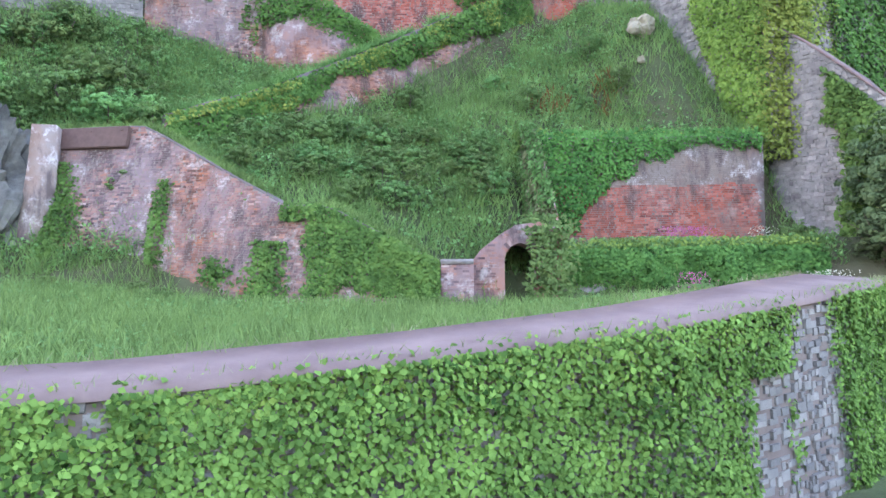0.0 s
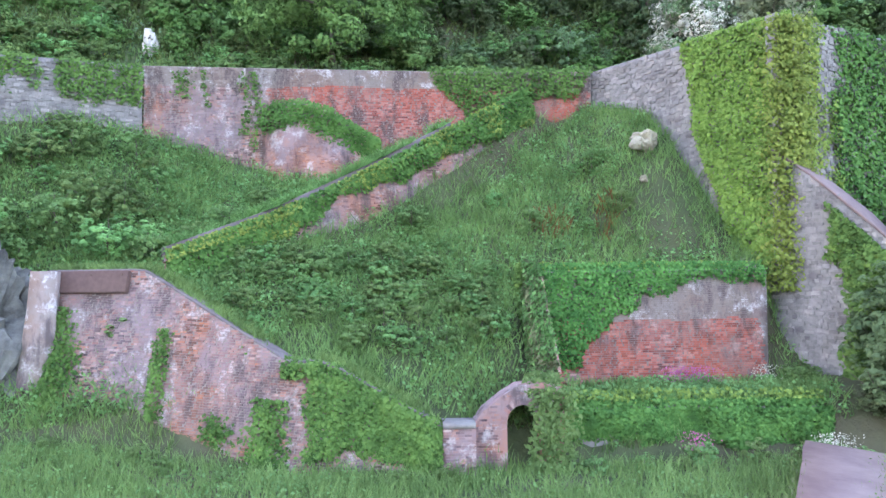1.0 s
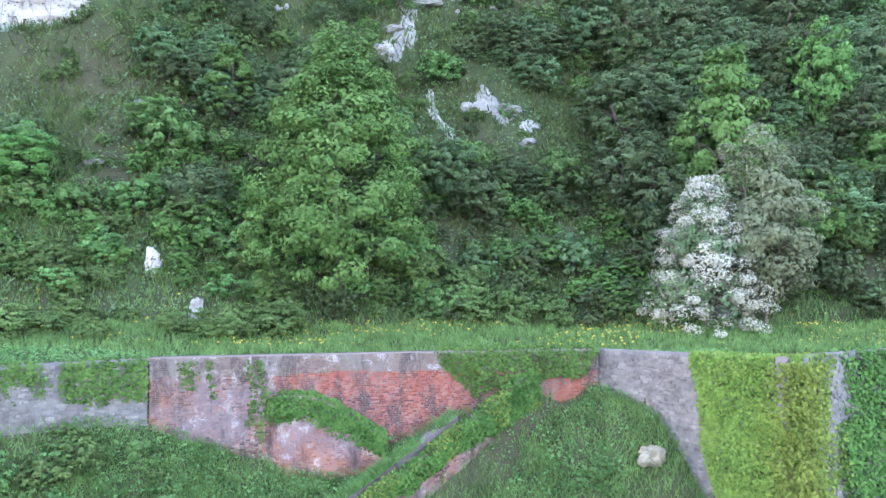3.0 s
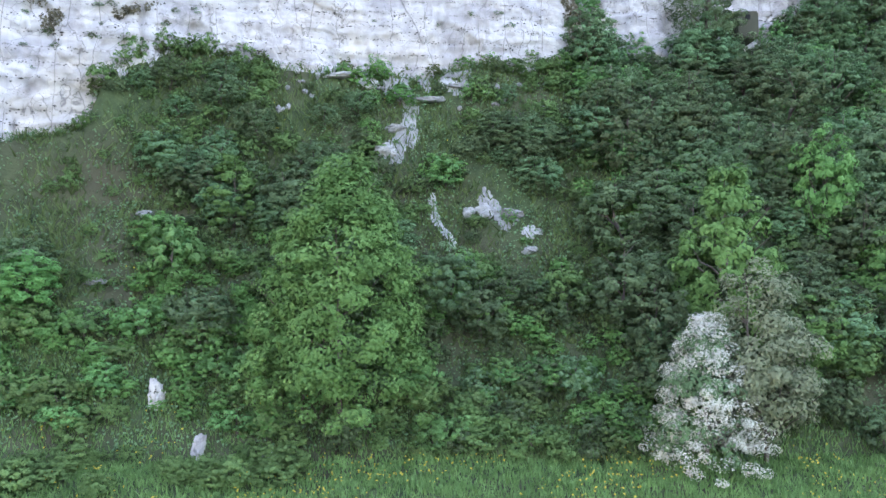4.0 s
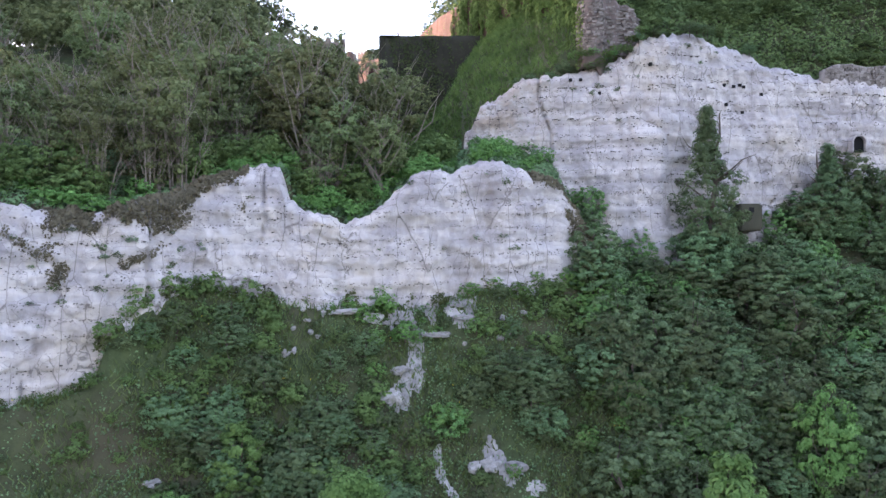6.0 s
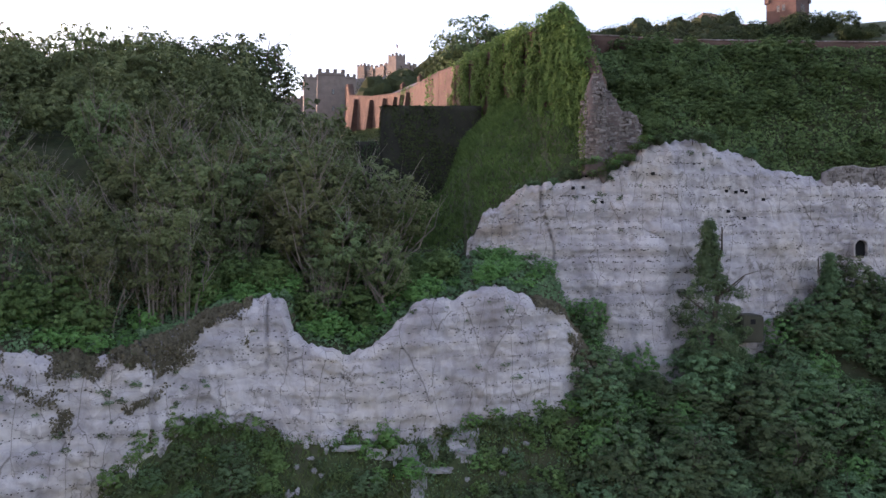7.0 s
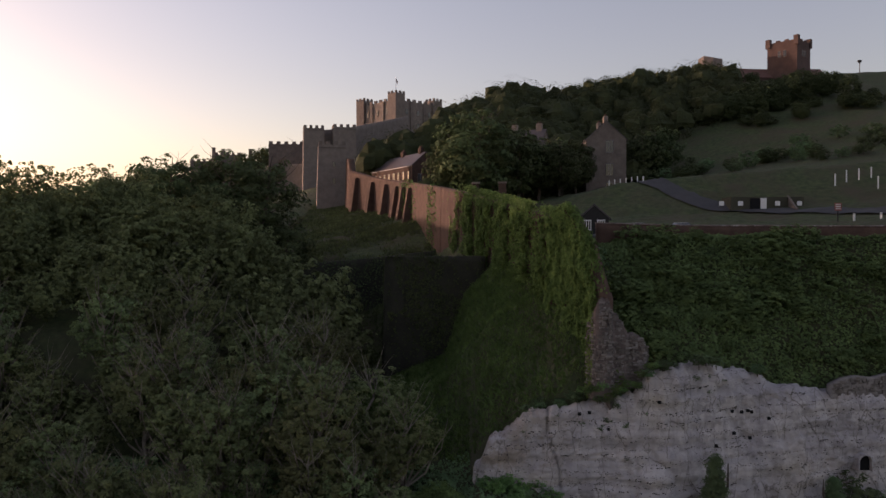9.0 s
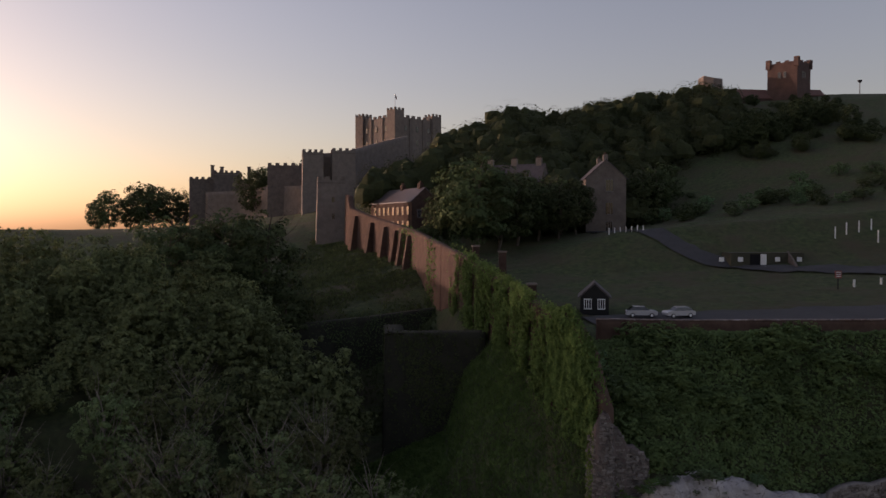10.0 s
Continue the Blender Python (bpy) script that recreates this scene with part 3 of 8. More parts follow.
def land(x, y):
    """The height of the ground."""
    x, y = np.asarray(x, dtype=float), np.asarray(y, dtype=float)
    ys, zs = [], []
    for fy, fz in LAND:
        v = fy(x)
        ys.append(v if not ys else np.maximum(v, ys[-1] + 0.05))
        zs.append(fz(x))
    z = np.where(y <= ys[0], zs[0], zs[-1])
    for k in range(len(ys) - 1):
        f = np.clip((y - ys[k]) / (ys[k + 1] - ys[k]), 0, 1)
        z = np.where((y > ys[k]) & (y <= ys[k + 1]), zs[k] + (zs[k + 1] - zs[k]) * f, z)
    # hollow below the slanting wall
    d = side_of(x, y, DIAG_A, DIAG_B)
    z = z - np.where((d < 0) & (y > 28.5) & (y < 37), 1.9 * np.clip((x + 6) / 6, 0, 1) * (1 - np.exp(np.minimum(d, 0) / 0.5)) * np.exp(np.minimum(d, 0) / 2.5), 0)
    # earth banked against the foot of the bastion
    d = -side_of(x, y, WALL_A, WALL_B)
    f = ((x - WALL_A[0]) * (WALL_B[0] - WALL_A[0]) + (y - WALL_A[1]) * (WALL_B[1] - WALL_A[1])) / ((WALL_B[0] - WALL_A[0]) ** 2 + (WALL_B[1] - WALL_A[1]) ** 2)
    bank = np.interp(f, [-0.1, 0.03, 0.36, 0.48, 0.6, 0.68, 0.82, 0.95], [17.6, 17.8, 16.7, 15.2, 13.3, 11.8, 10.0, 6.5]) - 0.62 * np.maximum(d, 0) - 0.15 * np.maximum(d, 0) ** 2
    z = np.where((d > -0.6) & (d < 7.5) & (f > -0.1) & (f < 0.95) & (y > 29.3), np.maximum(z, bank), z)
    # the filled bastion
    inside = np.minimum(side_of(x, y, WALL_A, WALL_B) - 0.75, side_of(x, y, WALL_B, WALL_C) - 0.75)
    z = np.where((inside > 0) & (y < 40) & (x > 6), np.maximum(z, 19.35), z)
    out = np.clip((y - 300) / 300, 0, 1) + np.clip((-y - 5) / 30, 0, 1) + np.clip((y - 5) / 5, 0, 1) * np.clip((22 - y) / 4, 0, 1)
    rough = np.where(y < 40, 0.10, 0.35) * (1 - np.clip(out, 0, 0.95))
    return z + rough * fbm(x * 0.8, y * 0.8, 0.0, 4, 3)


def graded(core0, core1, step, far):
    c = list(np.arange(core0, core1 + step / 2, step))
    lo, hi, s = core0, core1, step
    left, right = [], []
    while hi < far:
        s *= 1.18
        hi, lo = hi + s, lo - s
        left.append(lo)
        right.append(hi)
    return np.array(left[::-1] + c + right)


gx = graded(-46, 60, 0.6, 4400)
gy = np.concatenate([[-4400, -2000, -800, -300, -120, -50, -20, -8], np.arange(0, 22, 1.0), np.arange(22, 40, 0.3), np.arange(40, 100, 0.6), np.arange(100, 170, 1.2), np.arange(170, 480, 4.0), [500, 540, 600, 700, 850, 1100, 1500, 2200, 3200, 4400]])
X, Y = np.meshgrid(gx, gy)
tagged(link("ground", grid_mesh("ground", np.stack([X, Y, land(X, Y)], -1)), GROUND), "grassy chalk hillside rising in steps from low ground", "ground", kind="structure")


# ---- walls ----
class Wall:
    """A standing wall along a line of (x, y, foot, top); its face looks to the right of the way along the line, and leans back."""

    def __init__(self, name, line, thick, mat, lean=0.0, label="", rough=0.05, step=0.35, cap=None, category="wall"):
        self.line = np.array(line, dtype=float)
        seg = np.hypot(*np.diff(self.line[:, :2], axis=0).T)
        self.s = np.concatenate([[0], np.cumsum(seg)])
        self.length, self.thick, self.lean = self.s[-1], thick, lean
        n = max(2, int(self.length / step) + 1)
        u = np.linspace(0, self.length, n)
        rows = max(3, int((self.line[:, 3] - self.line[:, 2]).max() / step) + 1)
        f = np.linspace(0, 1, rows)
        U, Fr = np.meshgrid(u, f)
        P = self.at(U, Fr)
        N = self.normal(U)
        P = P + N * (rough * fbm(U * 1.7, Fr * 6, 2.0, 4, 5))[..., None]
        top = P[-1]
        back = top - N[-1] * thick
        foot = back.copy()
        foot[:, 2] = P[0][:, 2]
        S = np.concatenate([P, back[None], foot[None], P[:1]], 0)
        me = grid_mesh(name, S, False)
        bm = bmesh.new()
        bm.from_mesh(me)
        bmesh.ops.remove_doubles(bm, verts=bm.verts, dist=0.001)
        bmesh.ops.holes_fill(bm, edges=[e for e in bm.edges if e.is_boundary], sides=0)
        bmesh.ops.recalc_face_normals(bm, faces=bm.faces)
        bm.to_mesh(me)
        bm.free()
        self.ob = tagged(link(name, me, mat), label, category, kind="structure")
        if cap:
            self.cap(*cap)

    def at(self, u, f):
        g = [np.interp(u, self.s, self.line[:, k]) for k in range(4)]
        h = (g[3] - g[2]) * f
        p = np.stack([g[0], g[1], g[2] + h], -1)
        return p - self.normal(u) * (h * self.lean)[..., None]

    def normal(self, u):
        i = np.clip(np.searchsorted(self.s, u, side="right") - 1, 0, len(self.s) - 2)
        d = self.line[i + 1, :2] - self.line[i, :2]
        d = unit(d)
        return np.stack([d[..., 1], -d[..., 0], np.zeros_like(d[..., 0])], -1)

    def height(self, u):
        return np.interp(u, self.s, self.line[:, 3] - self.line[:, 2])

    def cap(self, mat, h, out, name="coping", u0=0.0, u1=None):
        u1 = self.length if u1 is None else u1
        u = np.linspace(u0, u1, max(3, int((u1 - u0) / 0.4)))
        t = self.at(u, 1.0 + 0 * u)
        N = self.normal(u)
        wob = 0.04 * fbm(u * 2, u * 0, 1.0, 3, 9)[:, None]
        a, b = t + N * (out + wob), t - N * (self.thick + out)
        up = np.array([0, 0, h])
        ring = [a + [0, 0, -0.02], a + up * 0.8, a + up - N * 0.06, b + up + N * 0.06, b + up * 0.8, b + [0, 0, -0.02], a + [0, 0, -0.02]]
        me = grid_mesh(name, np.stack(ring, 0), False)
        bm = bmesh.new()
        bm.from_mesh(me)
        bmesh.ops.remove_doubles(bm, verts=bm.verts, dist=0.001)
        bmesh.ops.holes_fill(bm, edges=[e for e in bm.edges if e.is_boundary], sides=0)
        bmesh.ops.recalc_face_normals(bm, faces=bm.faces)
        bm.to_mesh(me)
        bm.free()
        return link(name, me, mat, self.ob)


class Face(Wall):
    """The plain front of something that stands already, to be faced with pieces."""

    def __init__(self, ob, line):
        self.line = np.array(line, dtype=float)
        self.s = np.concatenate([[0], np.cumsum(np.hypot(*np.diff(self.line[:, :2], axis=0).T))])
        self.length, self.thick, self.lean, self.ob = self.s[-1], 0.5, 0.0, ob


def wall_pieces(wall, name, mat, length, course, proud, keep, near, jitter=0.12, joint=0.012, limit=300):
    """Bricks or stones on a wall's face: those near a place on it are parts of their own, the others are joined."""
    rng = np.random.default_rng(len(name) + int(wall.length * 10))
    spots = []
    top = float(wall.height(wall.s).max())
    for r in range(int(top / course)):
        v = (r + 0.5) * course
        u = rng.uniform(0, length)
        while u < wall.length - length * 0.5:
            w = length * rng.uniform(1 - jitter * 2, 1 + jitter * 2) * (0.52 if (r % 2 and rng.random() < 0.4) else 1)
            h = float(wall.height(u))
            if v < h - course * 0.3 and keep(u, v, h):
                spots.append((u, v + (rng.uniform(-0.35, 0.35) * course if jitter > 0.2 else 0.0), w, h))
            u += w
    spots.sort(key=lambda s: (s[0] - near[0]) ** 2 + (s[1] - near[1]) ** 2)
    V, F = [], []
    shared = []
    for i in range(5):
        a, b, d = 0.5, 0.5, 1.0
        e = lambda: rng.uniform(-jitter, jitter) * 0.5
        front = [(-a * 0.94 + e() * 0.4, -d, -b * 0.9 + e()), (a * 0.94 + e() * 0.4, -d, -b * 0.9 + e()), (a * 0.94 + e() * 0.4, -d, b * 0.9 + e()), (-a * 0.94 + e() * 0.4, -d, b * 0.9 + e())]
        rear = [(-a, 0.6, -b), (a, 0.6, -b), (a, 0.6, b), (-a, 0.6, b)]
        faces = [(0, 1, 2, 3), (1, 0, 4, 5), (2, 1, 5, 6), (3, 2, 6, 7), (0, 3, 7, 4)]
        shared.append((np.array(front + rear), faces))
    meshes = []
    for v, f in shared:
        me = mesh_from(name, v, f)
        me.materials.append(mat)
        meshes.append(me)
    for i, (u, v, w, h) in enumerate(spots):
        p = wall.at(np.array(u), np.array(v / h))
        N = wall.normal(np.array(u))
        t = np.array([-N[1], N[0], 0.0])
        up = unit(np.array([0, 0, 1.0]) - N * wall.lean)
        out = unit(np.cross(t, up)) * -1
        if np.dot(out, N) < 0:
            out = -out
        size = (w - joint, proud * rng.uniform(0.4, 1.3), (course - joint) * (rng.uniform(0.55, 1.2) if jitter > 0.2 else 1.0))
        R = np.stack([t * size[0], -out * size[1], up * size[2]], 1)
        k = rng.integers(5)
        if i < limit:
            ob = new(name, meshes[k])
            ob.parent = wall.ob
            M = Matrix.Identity(4)
            for a in range(3):
                for c in range(3):
                    M[a][c] = R[a, c]
                M[a][3] = p[a]
            ob.matrix_basis = M
        else:
            add_to(V, F, [tuple(q) for q in shared[k][0] @ R.T + p], shared[k][1])
    if V:
        tagged(link(name + "work", mesh_from(name + "work", V, F), mat, wall.ob), kind="stuff")


def ivy_on(wall, name, mat, count, size, keep, label, rng, out=0.18, category="ivy", overhang=0.12, hang=False, slim=0.7):
    """Leaves over part of a wall's face; keep tells how thick they grow at (u, v, height)."""
    u = rng.uniform(0, wall.length, count)
    h = wall.height(u)
    v = rng.uniform(0, 1, count) * (h + overhang)
    d = keep(u, v, h)
    ok = rng.random(count) < d
    u, v, h, d = u[ok], v[ok], h[ok], d[ok]
    N = wall.normal(u)
    lump = 0.5 + 0.5 * fbm(u * 1.4, v * 1.4, 4.0, 3, 21)
    P = wall.at(u, v / h) + N * (0.03 + out * np.clip(d, 0, 1) * np.clip(lump, 0.1, 1.4) * rng.uniform(0.3, 1.1, len(u)))[:, None]
    over = v > h
    P[over] -= N[over] * rng.uniform(0, wall.thick, over.sum())[:, None]
    Nn = N * 0.9 + rng.normal(0, 0.42, (len(u), 3)) + np.array([0, 0, 0.35])
    if hang:
        V = leaf_quads(P, Nn, size, rng, 0.35)
    else:
        V = leaf_quads(P, Nn, size, rng, slim)
    return tagged(link(name, quads(name, V), mat), label, category, kind="stuff")


def smooth_step(x, a, b):
    t = np.clip((x - a) / (b - a), 0, 1)
    return t * t * (3 - 2 * t)


rng = np.random.default_rng(3)

# the long ivied retaining wall in front
fx = np.array([-11, -8, -5.5, -3.6, -1.8, -0.3, 1.4, 3, 4.2, 5.2, 6.1, 7, 8.4, 9.8, 11, 12, 13, 13.6])
fline = [(x, front_line(x), -0.2, front_top(x)) for x in fx]
front_wall = Wall("wall_front", fline, 1.3, MORTAR, 0.04, "curved stone retaining wall thick with ivy", 0.02)
u = np.linspace(0, front_wall.length, 60)
t = front_wall.at(u, 1 + 0 * u)
N = front_wall.normal(u)
N = unit(np.stack([np.convolve(np.pad(N[:, k], 4, "edge"), np.ones(9) / 9, "valid") for k in range(3)], -1))
wide = np.interp(u, [0, front_wall.length * 0.45, front_wall.length], [1.0, 1.15, 2.3])[:, None]
ring = [t + N * 0.1 + [0, 0, -0.05], t + N * 0.1 + [0, 0, 0.08], t - N * wide + [0, 0, 0.28], t - N * wide + [0, 0, -0.4], t + N * 0.1 + [0, 0, -0.05]]
link("coping", grid_mesh("coping", np.stack(ring, 0), False), COPING, front_wall.ob, "broad sloping cement coping")


def front_bare(u, v):
    """How bare of ivy the front wall is."""
    x = np.interp(u, front_wall.s, front_wall.line[:, 0])
    a = np.exp(-((x - 6.3) / 0.75) ** 2) + np.exp(-((x - 5.0) / 0.5) ** 2) * (v < 2.4) + 0.8 * np.exp(-((x + 3.6) / 0.25) ** 2) * (v > 2.3)
    return np.clip(a + 0.25 * fbm(u * 1.3, v * 1.0, 0.0, 3, 31) - 0.1, 0, 1)


ivy_on(front_wall, "ivy_cover", FRONTIVY, 60000, 0.105, lambda u, v, h: np.clip(1 - 1.5 * front_bare(u, v), 0, 1), "dense green ivy hanging over the stone retaining wall", rng, 0.4)
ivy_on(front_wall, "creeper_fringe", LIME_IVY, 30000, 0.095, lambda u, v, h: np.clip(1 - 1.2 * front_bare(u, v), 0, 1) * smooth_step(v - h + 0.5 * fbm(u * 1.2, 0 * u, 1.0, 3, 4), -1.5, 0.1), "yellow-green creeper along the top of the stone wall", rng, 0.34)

# the tall brick wing wall with its sloping top
left_line = [(-15.2, 26.0, 3.4, 9.75), (-14.3, 25.7, 3.4, 9.75), (-11.2, 25.25, 3.1, 9.75), (-10.4, 25.1, 3.1, 9.35), (-5.4, 24.15, 2.7, 6.5), (-4.4, 24.0, 2.6, 6.55), (-3.6, 23.95, 2.6, 6.35), (-0.1, 23.8, 2.5, 4.45)]
left_wall = Wall("wall_left", left_line, 0.9, MORTAR, 0.25, "tall weathered brick wing wall with a sloping top", 0.008, cap=(DARKCOPE, 0.07, 0.0))
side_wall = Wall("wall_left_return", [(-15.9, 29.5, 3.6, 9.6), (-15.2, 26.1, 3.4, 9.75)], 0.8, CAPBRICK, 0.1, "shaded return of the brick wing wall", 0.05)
# pier beside the doorway
pier = Wall("wall_pier", [(-0.05, 23.95, 2.5, 4.5), (1.0, 24.0, 2.5, 4.5)], 1.0, OLD, 0.02, "squat brick pier with a flat stone cap", 0.03, cap=(FLINT, 0.14, 0.08))

# right brick wall on its ledge
right_wall = Wall("wall_right", [(3.2, 28.7, 4.7, 9.6), (8, 28.75, 4.7, 9.62), (12.55, 28.85, 4.7, 9.6)], 0.9, MORTAR, 0.05, "red brick revetment with ivy hanging from its top", 0.006)
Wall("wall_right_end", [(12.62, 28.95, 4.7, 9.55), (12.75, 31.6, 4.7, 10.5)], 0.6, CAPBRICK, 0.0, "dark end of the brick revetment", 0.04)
low_wall = Wall("wall_low", [(3.9, 25.55, 2.6, 4.75), (8, 25.6, 2.6, 4.8), (12.4, 25.2, 2.7, 4.8), (13.2, 25.6, 2.8, 4.8)], 0.8, FLINT, 0.08, "low pale rendered wall half hidden by hedge-like ivy", 0.08)

# upper wall
ux = [-40, -28, -20, -17.3, -14.2]
upper_left = Wall("wall_upper_flint", [(x, upper_line(x), 15.5, 19.75) for x in ux], 0.8, FLINT, 0.03, "long flint wall draped with ivy along its top", 0.01)
upper_wall = Wall("wall_upper_brick", [(x, upper_line(x) - 0.02, 13.8, 19.8) for x in (-14.15, -10, -5, 0.4, 4, 7.6)], 0.8, MORTAR, 0.02, "long red brick wall with a sooty upper band", 0.006)
# slanting wall with its gutter
dd = np.linspace(0, 1, 9)
diag_top = np.interp(dd, [0, 0.25, 0.55, 0.8, 1], [10.3, 12.0, 14.6, 17.0, 18.9])
diag_line = [(DIAG_A[0] + f * (DIAG_B[0] - DIAG_A[0]), DIAG_A[1] + f * (DIAG_B[1] - DIAG_A[1]), float(z) - 3.6 - 0.4 * f, float(z)) for f, z in zip(dd, diag_top)]
diag_wall = Wall("wall_slanting", diag_line, 0.55, OLD, 0.03, "brick wall climbing the slope under a mantle of ivy", 0.01)
# small ivied spur wall against the brick wall
dn = diag_wall.normal(diag_wall.s)
gutter = Wall("wall_slanting_gutter", [(a - n_[0] * 0.62, b - n_[1] * 0.62, z0, z1 + 0.42) for (a, b, z0, z1), n_ in list(zip(diag_wall.line, dn))[:7]], 0.7, DARKCOPE, 0.0, "worn purplish coping strip along the slanting wall", 0.26)
spur = Wall("wall_spur", [(-8.7, 35.5, 13.8, 17.8), (-7.9, 35.1, 13.8, 17.9), (-6.6, 34.85, 13.8, 17.9), (-5.2, 34.8, 14.0, 17.4), (-2.9, 35.2, 14.5, 15.9)], 0.7, OLD, 0.05, "short sloping spur wall with ivy on top", 0.08)

# bastion of flint
bastion_left = Wall("wall_bastion_left", [(*WALL_A, 9.5, 19.8), (9.5, 34.4, 8.5, 19.9), (12, 31.5, 6.0, 20.0), (*WALL_B, 4.5, 20.1)], 0.5, FLINT, 0.035, "high flint bastion wall", 0.01)
bastion_right = Wall("wall_bastion_right", [(*WALL_B, 4.5, 20.1), (19, 32.0, 5.0, 20.1), (*WALL_C, 5.0, 20.1), (46, 42.5, 8, 20.1)], 0.5, FLINT, 0.035, "flint bastion wall with creeper", 0.01)
rake = Wall("wall_raking_buttress", [(13.3, 29.75, 4.0, 14.4), (14.3, 28.65, 4.0, 13.2), (15.6, 27.2, 4.0, 11.3), (17.4, 25.4, 3.5, 8.6)], 1.5, FLINT, 0.02, "raking flint buttress with a broad sloping top", 0.01, cap=(COPING, 0.12, 0.04))


# ---- chalk cliffs ----
CLIFFS = {}


def cliff(name, line, foot, top, x0, x1, label, seed, lean=0.12, step=0.21, bulge=None):
    xs = np.linspace(x0, x1, int((x1 - x0) / step))
    ys = line(xs)
    d = unit(np.stack([np.gradient(xs), np.gradient(ys)], -1))
    d = unit(np.stack([np.convolve(np.pad(d[:, k], 6, "edge"), np.ones(13) / 13, "valid") for k in range(2)], -1))
    N = np.stack([d[:, 1], -d[:, 0]], -1)
    zf, zt = foot(xs) - 9.0, top(xs)
    rows = int((zt - zf).max() / step)
    f = np.linspace(0, 1, rows)[:, None]
    z = zf + (zt - zf) * f
    arc = np.concatenate([[0], np.cumsum(np.hypot(np.diff(xs), np.diff(ys)))])
    A = np.broadcast_to(arc, z.shape)
    # bedding ledges, upright joints, lumps
    bed = 0.16 * fbm(A * 0.05, z * 1.1, 0.0, 4, seed + 6) + 0.05 * np.tanh(4 * np.sin(z * 3.1 + 2 * fbm(A * 0.2, z * 0.1, 1, 3, seed)))
    joint = fbm(A * 0.55, z * 0.07, 3.0, 4, seed + 1)
    crack = -0.8 * np.exp(-((np.abs(np.sin(A * 0.37 + 0.75 * fbm(A * 0.1, z * 0.16, 2.0, 4, seed + 2)))) / 0.028) ** 2) * (0.4 + 0.6 * (fbm(A * 0.3, z * 0.05, 7, 2, seed) > 0))
    lump = 0.35 * fbm(A * 0.9, z * 0.9, 5.0, 4, seed + 3)
    plates = 0.9 * np.round(2.2 * fbm(A * 0.22, z * 0.16, 9.0, 3, seed + 8)) / 2.2
    chips = 0.22 * np.round(2.0 * fbm(A * 0.9, z * 1.1, 4.0, 3, seed + 9)) / 2.0
    nicks = 0.16 * np.round(1.6 * fbm(A * 2.3, z * 2.0, 6.0, 3, seed + 12)) / 1.6
    block = 0.55 * np.round(3.0 * fbm(A * 0.34, z * 0.045, 11.0, 3, seed + 14)) / 3.0
    west = smooth_step(-xs, 20.0, 27.0) * 0.55 * np.round(2.5 * fbm(A * 0.5, z * 0.12, 13.0, 4, seed + 15)) / 2.5
    off = 1.15 * bed + 0.25 * joint + 0.9 * crack + 0.25 * lump + 0.5 * plates + 0.6 * block + west + 0.7 * chips + 0.9 * nicks - lean * (z - zf - 6.0) + 1.2
    if bulge:
        off = off + bulge[2] * np.clip(1 - ((xs - bulge[0]) / bulge[1]) ** 2 - np.clip((z - bulge[3]) / 1.6, 0, 9) ** 2, 0, 1) ** 0.5
    rim = np.clip((f - 0.94) / 0.06, 0, 1)
    off = off - rim ** 2 * 0.9
    P = np.stack([xs + N[:, 0] * off, ys + N[:, 1] * off, z], -1)
    CLIFFS[name] = P, N, zf, zt
    back = P[-1].copy()
    back[:, :2] -= N * 2.2
    back[:, 2] -= 0.5
    back2 = back.copy()
    back2[:, :2] -= N * 1.0
    back2[:, 2] -= 6
    P = np.concatenate([P, back[None], back2[None]], 0)
    return tagged(link(name, grid_mesh(name, P, False), CHALK), label, "cliff", kind="structure")


cliff("cliff_low", low_cliff, low_cliff_foot, low_cliff_top, -80, 15.5, "low white chalk cliff streaked grey with dark flints", 40, 0.10)
cliff("cliff_high", high_cliff, high_cliff_foot, high_cliff_top, 2.4, 110, "high white chalk cliff with flint bands and holes", 50, 0.10, bulge=(21.0, 1.9, 0.9, 65.0))


def flint_bands(name, parent_name, z0, gap, label, seed, count):
    """Nodules of black flint standing out of the chalk along its beds."""
    P, N, zf, zt = CLIFFS[parent_name]
    g = np.random.default_rng(seed)
    j = g.integers(0, P.shape[1], count)
    bed = g.integers(0, 22, count)
    x = P[0, j, 0]
    z = z0 + bed * gap + 0.35 * fbm(x * 0.06, 0 * x, bed * 3.0, 2, seed) + g.normal(0, 0.05, count)
    loose = g.random(count) < 0.08
    z = np.where(loose, g.uniform(zf[j], zt[j]), z)
    f = (z - zf[j]) / (zt[j] - zf[j])
    some = fbm(x * 0.35, 0 * x, bed * 5.0, 3, seed + 1) + g.uniform(-0.15, 0.15, count) > np.where(bed % 3 == 1, -0.25, 0.2)
    k = (f > 0.02) & (f < 0.97) & (some | loose)
    j, f = j[k], f[k]
    C = P[np.round(f * (P.shape[0] - 1)).astype(int), j]
    m = len(C)
    w, h = g.uniform(0.06, 0.22, m), g.uniform(0.04, 0.1, m)
    D = np.stack([-N[j, 1], N[j, 0], 0 * f], -1)
    O = np.stack([N[j, 0], N[j, 1], 0 * f], -1)
    up = np.array([0, 0, 1.0])
    V = np.stack([C + D * w[:, None], C + up * h[:, None], C - D * w[:, None], C - up * h[:, None], C + O * 0.12], 1).reshape(-1, 3)
    F = [(5 * i + a, 5 * i + b, 5 * i + 4) for i in range(m) for a, b in ((1, 0), (2, 1), (3, 2), (0, 3))]
    tagged(link(name, mesh_from(name, V, F), FLINTBLACK), label, "flint", kind="stuff")


